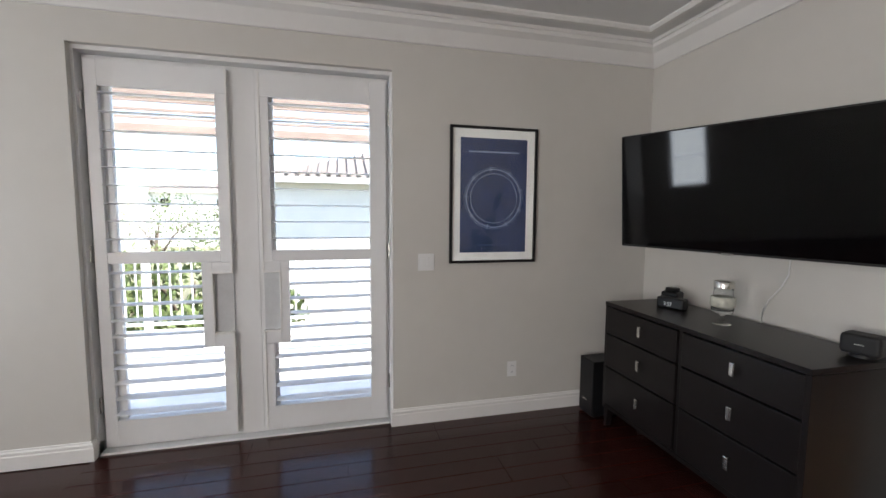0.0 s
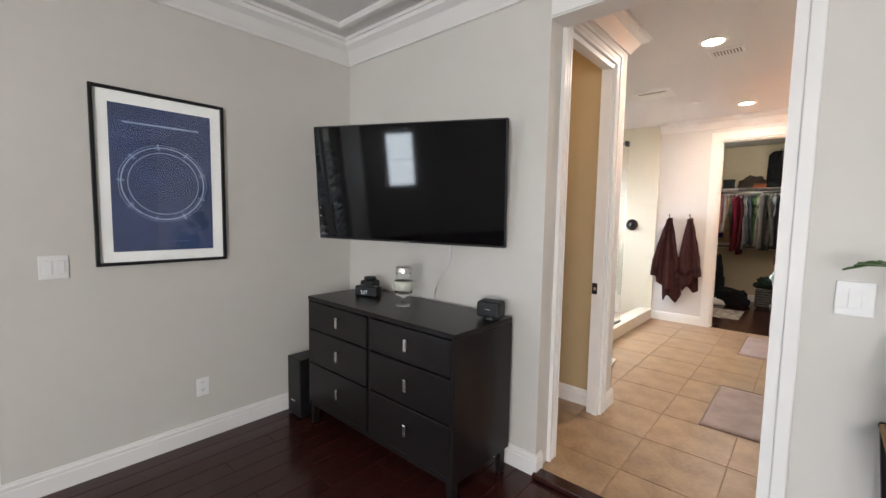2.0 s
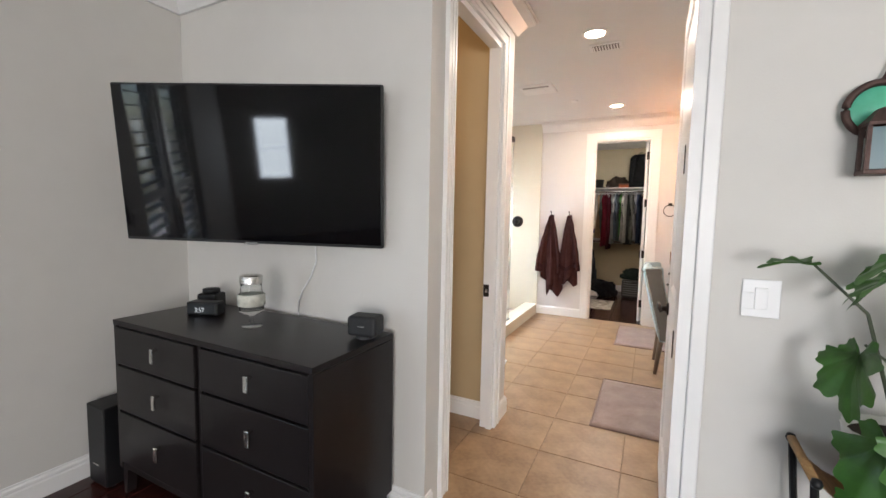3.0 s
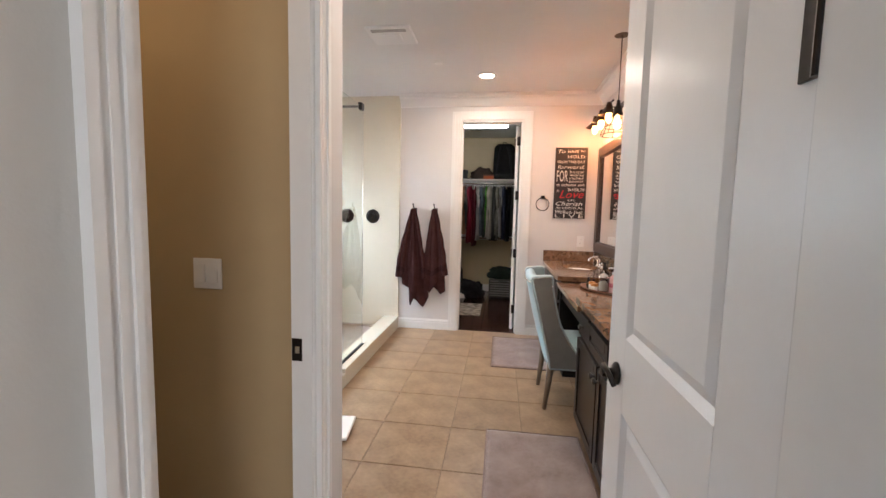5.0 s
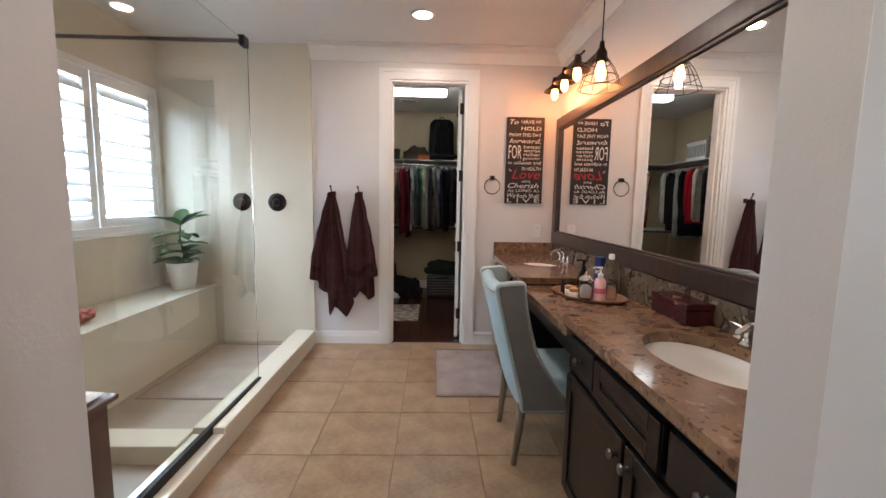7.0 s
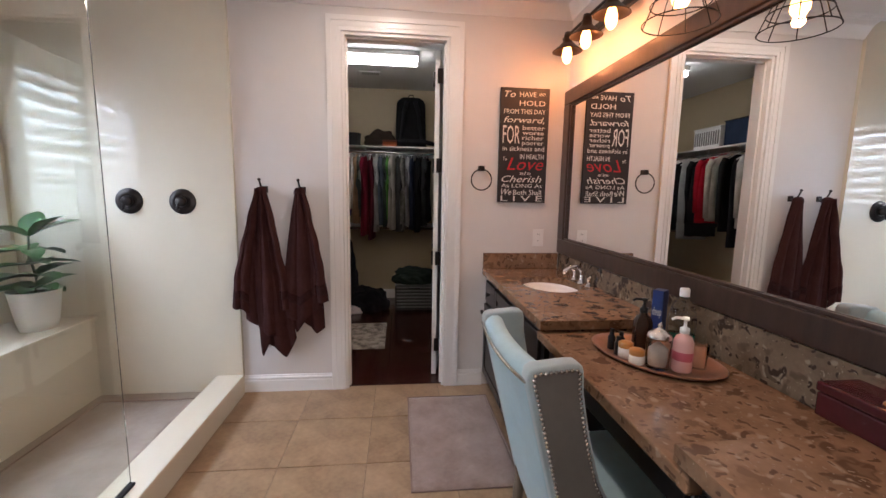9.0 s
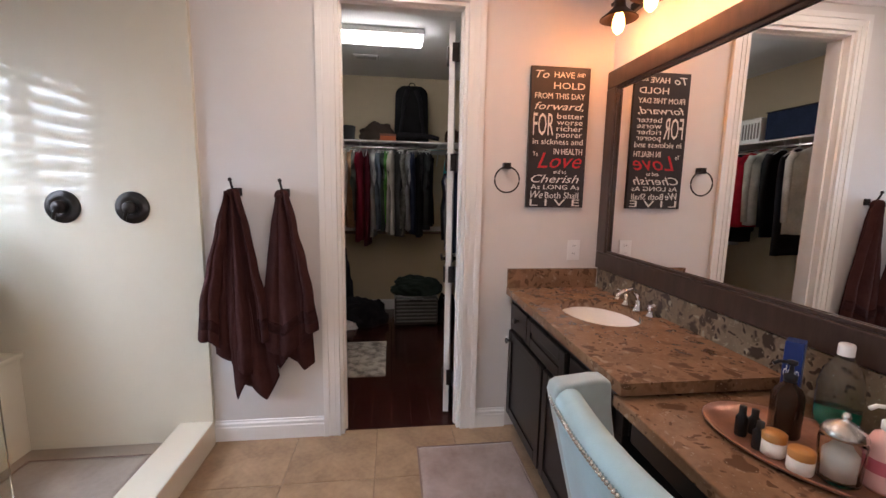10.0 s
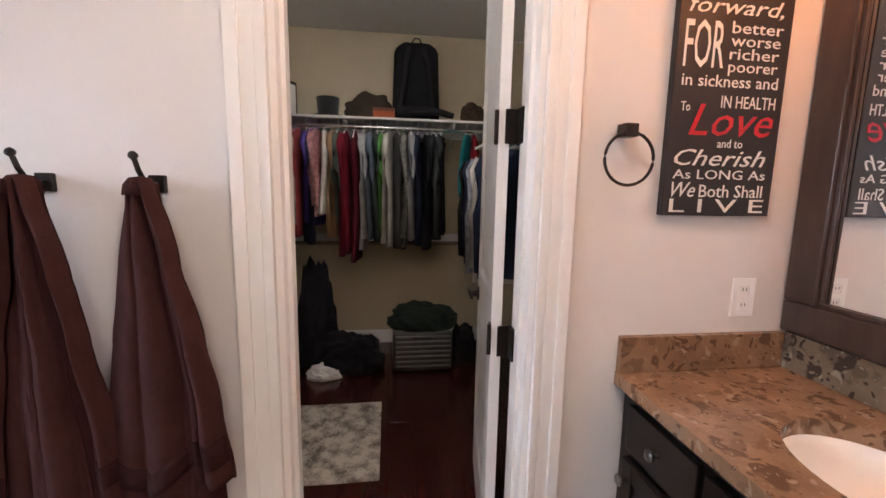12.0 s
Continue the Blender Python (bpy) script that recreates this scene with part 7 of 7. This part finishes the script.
def house(x, y0, y1, z_eave, depth, label):
    hs = thing("house", pose(x, (y0 + y1) / 2, -3.1), label, "house")
    L = (y1 - y0) / 2
    hh = z_eave + 3.1
    part("wall", B(-depth, 0, -L, L, 0, hh), M_STUCCO, hs)
    bm = bmesh.new()
    ov = 0.5
    a = [bm.verts.new(p) for p in ((ov, -L - ov, hh), (ov, L + ov, hh), (-depth - ov, L + ov, hh), (-depth - ov, -L - ov, hh))]
    b = [bm.verts.new(p) for p in ((-depth / 2, -L + depth / 2, hh + 1.5), (-depth / 2, L - depth / 2, hh + 1.5))]
    bm.faces.new((a[0], a[1], b[1], b[0]))
    bm.faces.new((a[2], a[3], b[0], b[1]))
    bm.faces.new((a[1], a[2], b[1]))
    bm.faces.new((a[3], a[0], b[0]))
    bm.faces.new(a)
    rf = part("roof", bm, M_ROOF, hs, "grey tiled hip roof")
    part("fascia", B(ov - 0.02, ov + 0.02, -L - ov, L + ov, hh - 0.18, hh, 0.01), M_STUCCO, hs)
    rows = int(2 * (L + ov - depth * 0.2) / 0.30)
    for k in range(rows):
        yy = -L - 0.2 + depth * 0.1 + k * 0.30
        reach = min(1.0, (L + ov - abs(yy)) / (depth / 2 + ov))
        part("ridge_tile", tube([(ov, yy, hh + 0.03), (ov - (depth / 2 + ov) * reach, yy, hh + 0.03 + 1.5 * reach)], 0.07, 6), M_ROOF, rf)
    for wy in (-L * 0.5, L * 0.45):
        w = part("window", B(0.001, 0.05, wy - 0.6, wy + 0.6, hh - 2.1, hh - 0.9), M_DOOR, hs)
        part("pane", B(0.051, 0.056, wy - 0.52, wy + 0.52, hh - 2.02, hh - 0.98), M_SCREEN, w)
    return hs


house(-13, -2.4, 13, 2.55, 8, "white stucco neighbouring house with a tiled roof")
house(-60, -26, -12, 4.2, 10, "pale distant house beyond the trees")


def tree(x, y, z, height, spread, seed, label):
    t = thing("tree", pose(x, y, z), label, "tree")
    rnd = random.Random(seed)
    bm = tube([(0, 0, 0), (0.05, 0.02, height * 0.3), (0.0, 0.08, height * 0.62)], 0.10, 8, taper=0.5)
    for k in range(6):
        a = k * 1.1
        tube([(0, 0.03, height * (0.3 + 0.04 * k)), (spread * 0.35 * math.cos(a), spread * 0.35 * math.sin(a), height * (0.52 + 0.05 * k)), (spread * 0.7 * math.cos(a), spread * 0.7 * math.sin(a), height * (0.62 + 0.05 * k))], 0.05, 6, bm, taper=0.3)
    part("trunk", bm, M_BARK, t, smooth=True)
    vs, fs = [], []
    for k in range(2600):
        a, u = rnd.uniform(0, 6.283), rnd.random()
        c = Vector((math.cos(a) * spread * math.sqrt(u), math.sin(a) * spread * math.sqrt(u), height * (0.62 + rnd.uniform(-0.3, 0.36) * (1 - 0.6 * u))))
        if noise.noise(c * 1.1 + Vector((seed, 0, 0))) < -0.12:
            continue
        r = Euler((rnd.uniform(0, 6), rnd.uniform(0, 6), rnd.uniform(0, 6))).to_matrix()
        s = rnd.uniform(0.05, 0.11)
        b0 = len(vs)
        for p in ((-s, 0, 0), (0, -s * 0.5, 0), (s, 0, 0), (0, s * 0.5, 0)):
            vs.append(tuple(c + r @ Vector(p)))
        fs.append((b0, b0 + 1, b0 + 2, b0 + 3))
    me = bpy.data.meshes.new("crown")
    me.from_pydata(vs, [], fs)
    me.materials.append(M_FOLIAGE)
    cr = new("crown", me)
    cr.parent = t
    tagged(cr, "", "", "", "stuff")


for k, (x, y, hgt, sp) in enumerate(((-8.2, -4.6, 4.2, 1.3), (-8.6, -3.2, 4.0, 1.2), (-8.0, -2.0, 3.7, 1.1), (-9.5, -6.4, 4.6, 1.5), (-7.6, 1.3, 4.7, 0.9), (-22, -9, 6, 3.0), (-24, -5, 5.5, 3.0))):
    tree(x, y, -3.1, hgt, sp, k + 1, "leafy green garden tree in bright sun")

# ---- floor pieces ----
def pieces(name, parent, material, sizes, level=0.0):
    """Shares one mesh between equal pieces; sizes: (x0, x1, y0, y1) each."""
    shared = {}
    for x0, x1, y0, y1 in sizes:
        key = (round(x1 - x0, 3), round(y1 - y0, 3))
        if key not in shared:
            w, l = key[0] / 2, key[1] / 2
            bm = bmesh.new()
            e = 0.0025
            a = [bm.verts.new((sx * w, sy * l, -0.006)) for sx, sy in ((-1, -1), (1, -1), (1, 1), (-1, 1))]
            b = [bm.verts.new((sx * w, sy * l, -e * 0.6)) for sx, sy in ((-1, -1), (1, -1), (1, 1), (-1, 1))]
            c = [bm.verts.new((sx * (w - e), sy * (l - e), 0)) for sx, sy in ((-1, -1), (1, -1), (1, 1), (-1, 1))]
            for p, q in ((a, b), (b, c)):
                for k in range(4):
                    bm.faces.new((p[k], p[(k + 1) % 4], q[(k + 1) % 4], q[k]))
            bm.faces.new(c)
            me = bpy.data.meshes.new(name)
            bm.to_mesh(me)
            bm.free()
            me.materials.append(material)
            shared[key] = me
        ob = new(name, shared[key])
        ob.parent = parent
        ob.location = ((x0 + x1) / 2, (y0 + y1) / 2, level)


T, G = 0.457, 0.0022
tiles = []
ix0, iy0 = -0.288 - 5 * T, 2.948 - 2 * T
for i in range(9):
    for j in range(11):
        x0, x1 = max(ix0 + i * T + G, -2.57), min(ix0 + (i + 1) * T - G, 1.068)
        y0, y1 = max(iy0 + j * T + G, 2.165), min(iy0 + (j + 1) * T - G, 6.60)
        if x1 - x0 < 0.03 or y1 - y0 < 0.03 or (x1 < -1.25 and y0 > 3.2):
            continue
        if x0 < -1.26 and y0 > 3.2:
            x0 = -1.26
        tiles.append((x0, x1, y0, y1))
pieces("tile", bpy.data.objects["floor_bathroom"], M_TILE, tiles)


def boards(xa, xb, ya, yb, along, seed):
    out = []
    rnd = random.Random(seed)
    w = 0.127
    lo, hi = (xa, xb) if along == "y" else (ya, yb)
    a0, a1 = (ya, yb) if along == "y" else (xa, xb)
    c = lo
    while c < hi - 0.01:
        c2 = min(c + w, hi)
        p = a0 - rnd.choice((0.0, 0.3, 0.6, 0.9))
        while p < a1:
            q = p + 1.2
            s0, s1 = max(p, a0), min(q, a1)
            if s1 - s0 > 0.02:
                out.append((c + 0.0006, c2 - 0.0006, s0 + 0.0006, s1 - 0.0006) if along == "y" else (s0 + 0.0006, s1 - 0.0006, c + 0.0006, c2 - 0.0006))
            p = q
        c = c2
    return out


pieces("plank", bpy.data.objects["floor_bedroom"], M_WOODFLOOR, boards(-2.395, 1.6, -1.7, 2.135, "y", 3), FL)
pieces("plank", bpy.data.objects["floor_closet"], M_WOODFLOOR, boards(-1.6, 1.4, 6.625, 9.2, "y", 4))
tagged(link("trim_threshold", B(-0.635, 0.40, 2.10, 2.185, FL, 0.004, 0.006), M_WOODFLOOR), "dark wooden threshold strip", "threshold", kind="structure")
tagged(link("trim_threshold_2", B(-0.482, 0.197, 6.59, 6.635, -0.004, 0.005, 0.002), M_WOODFLOOR), "dark wooden threshold strip", "threshold", kind="structure")
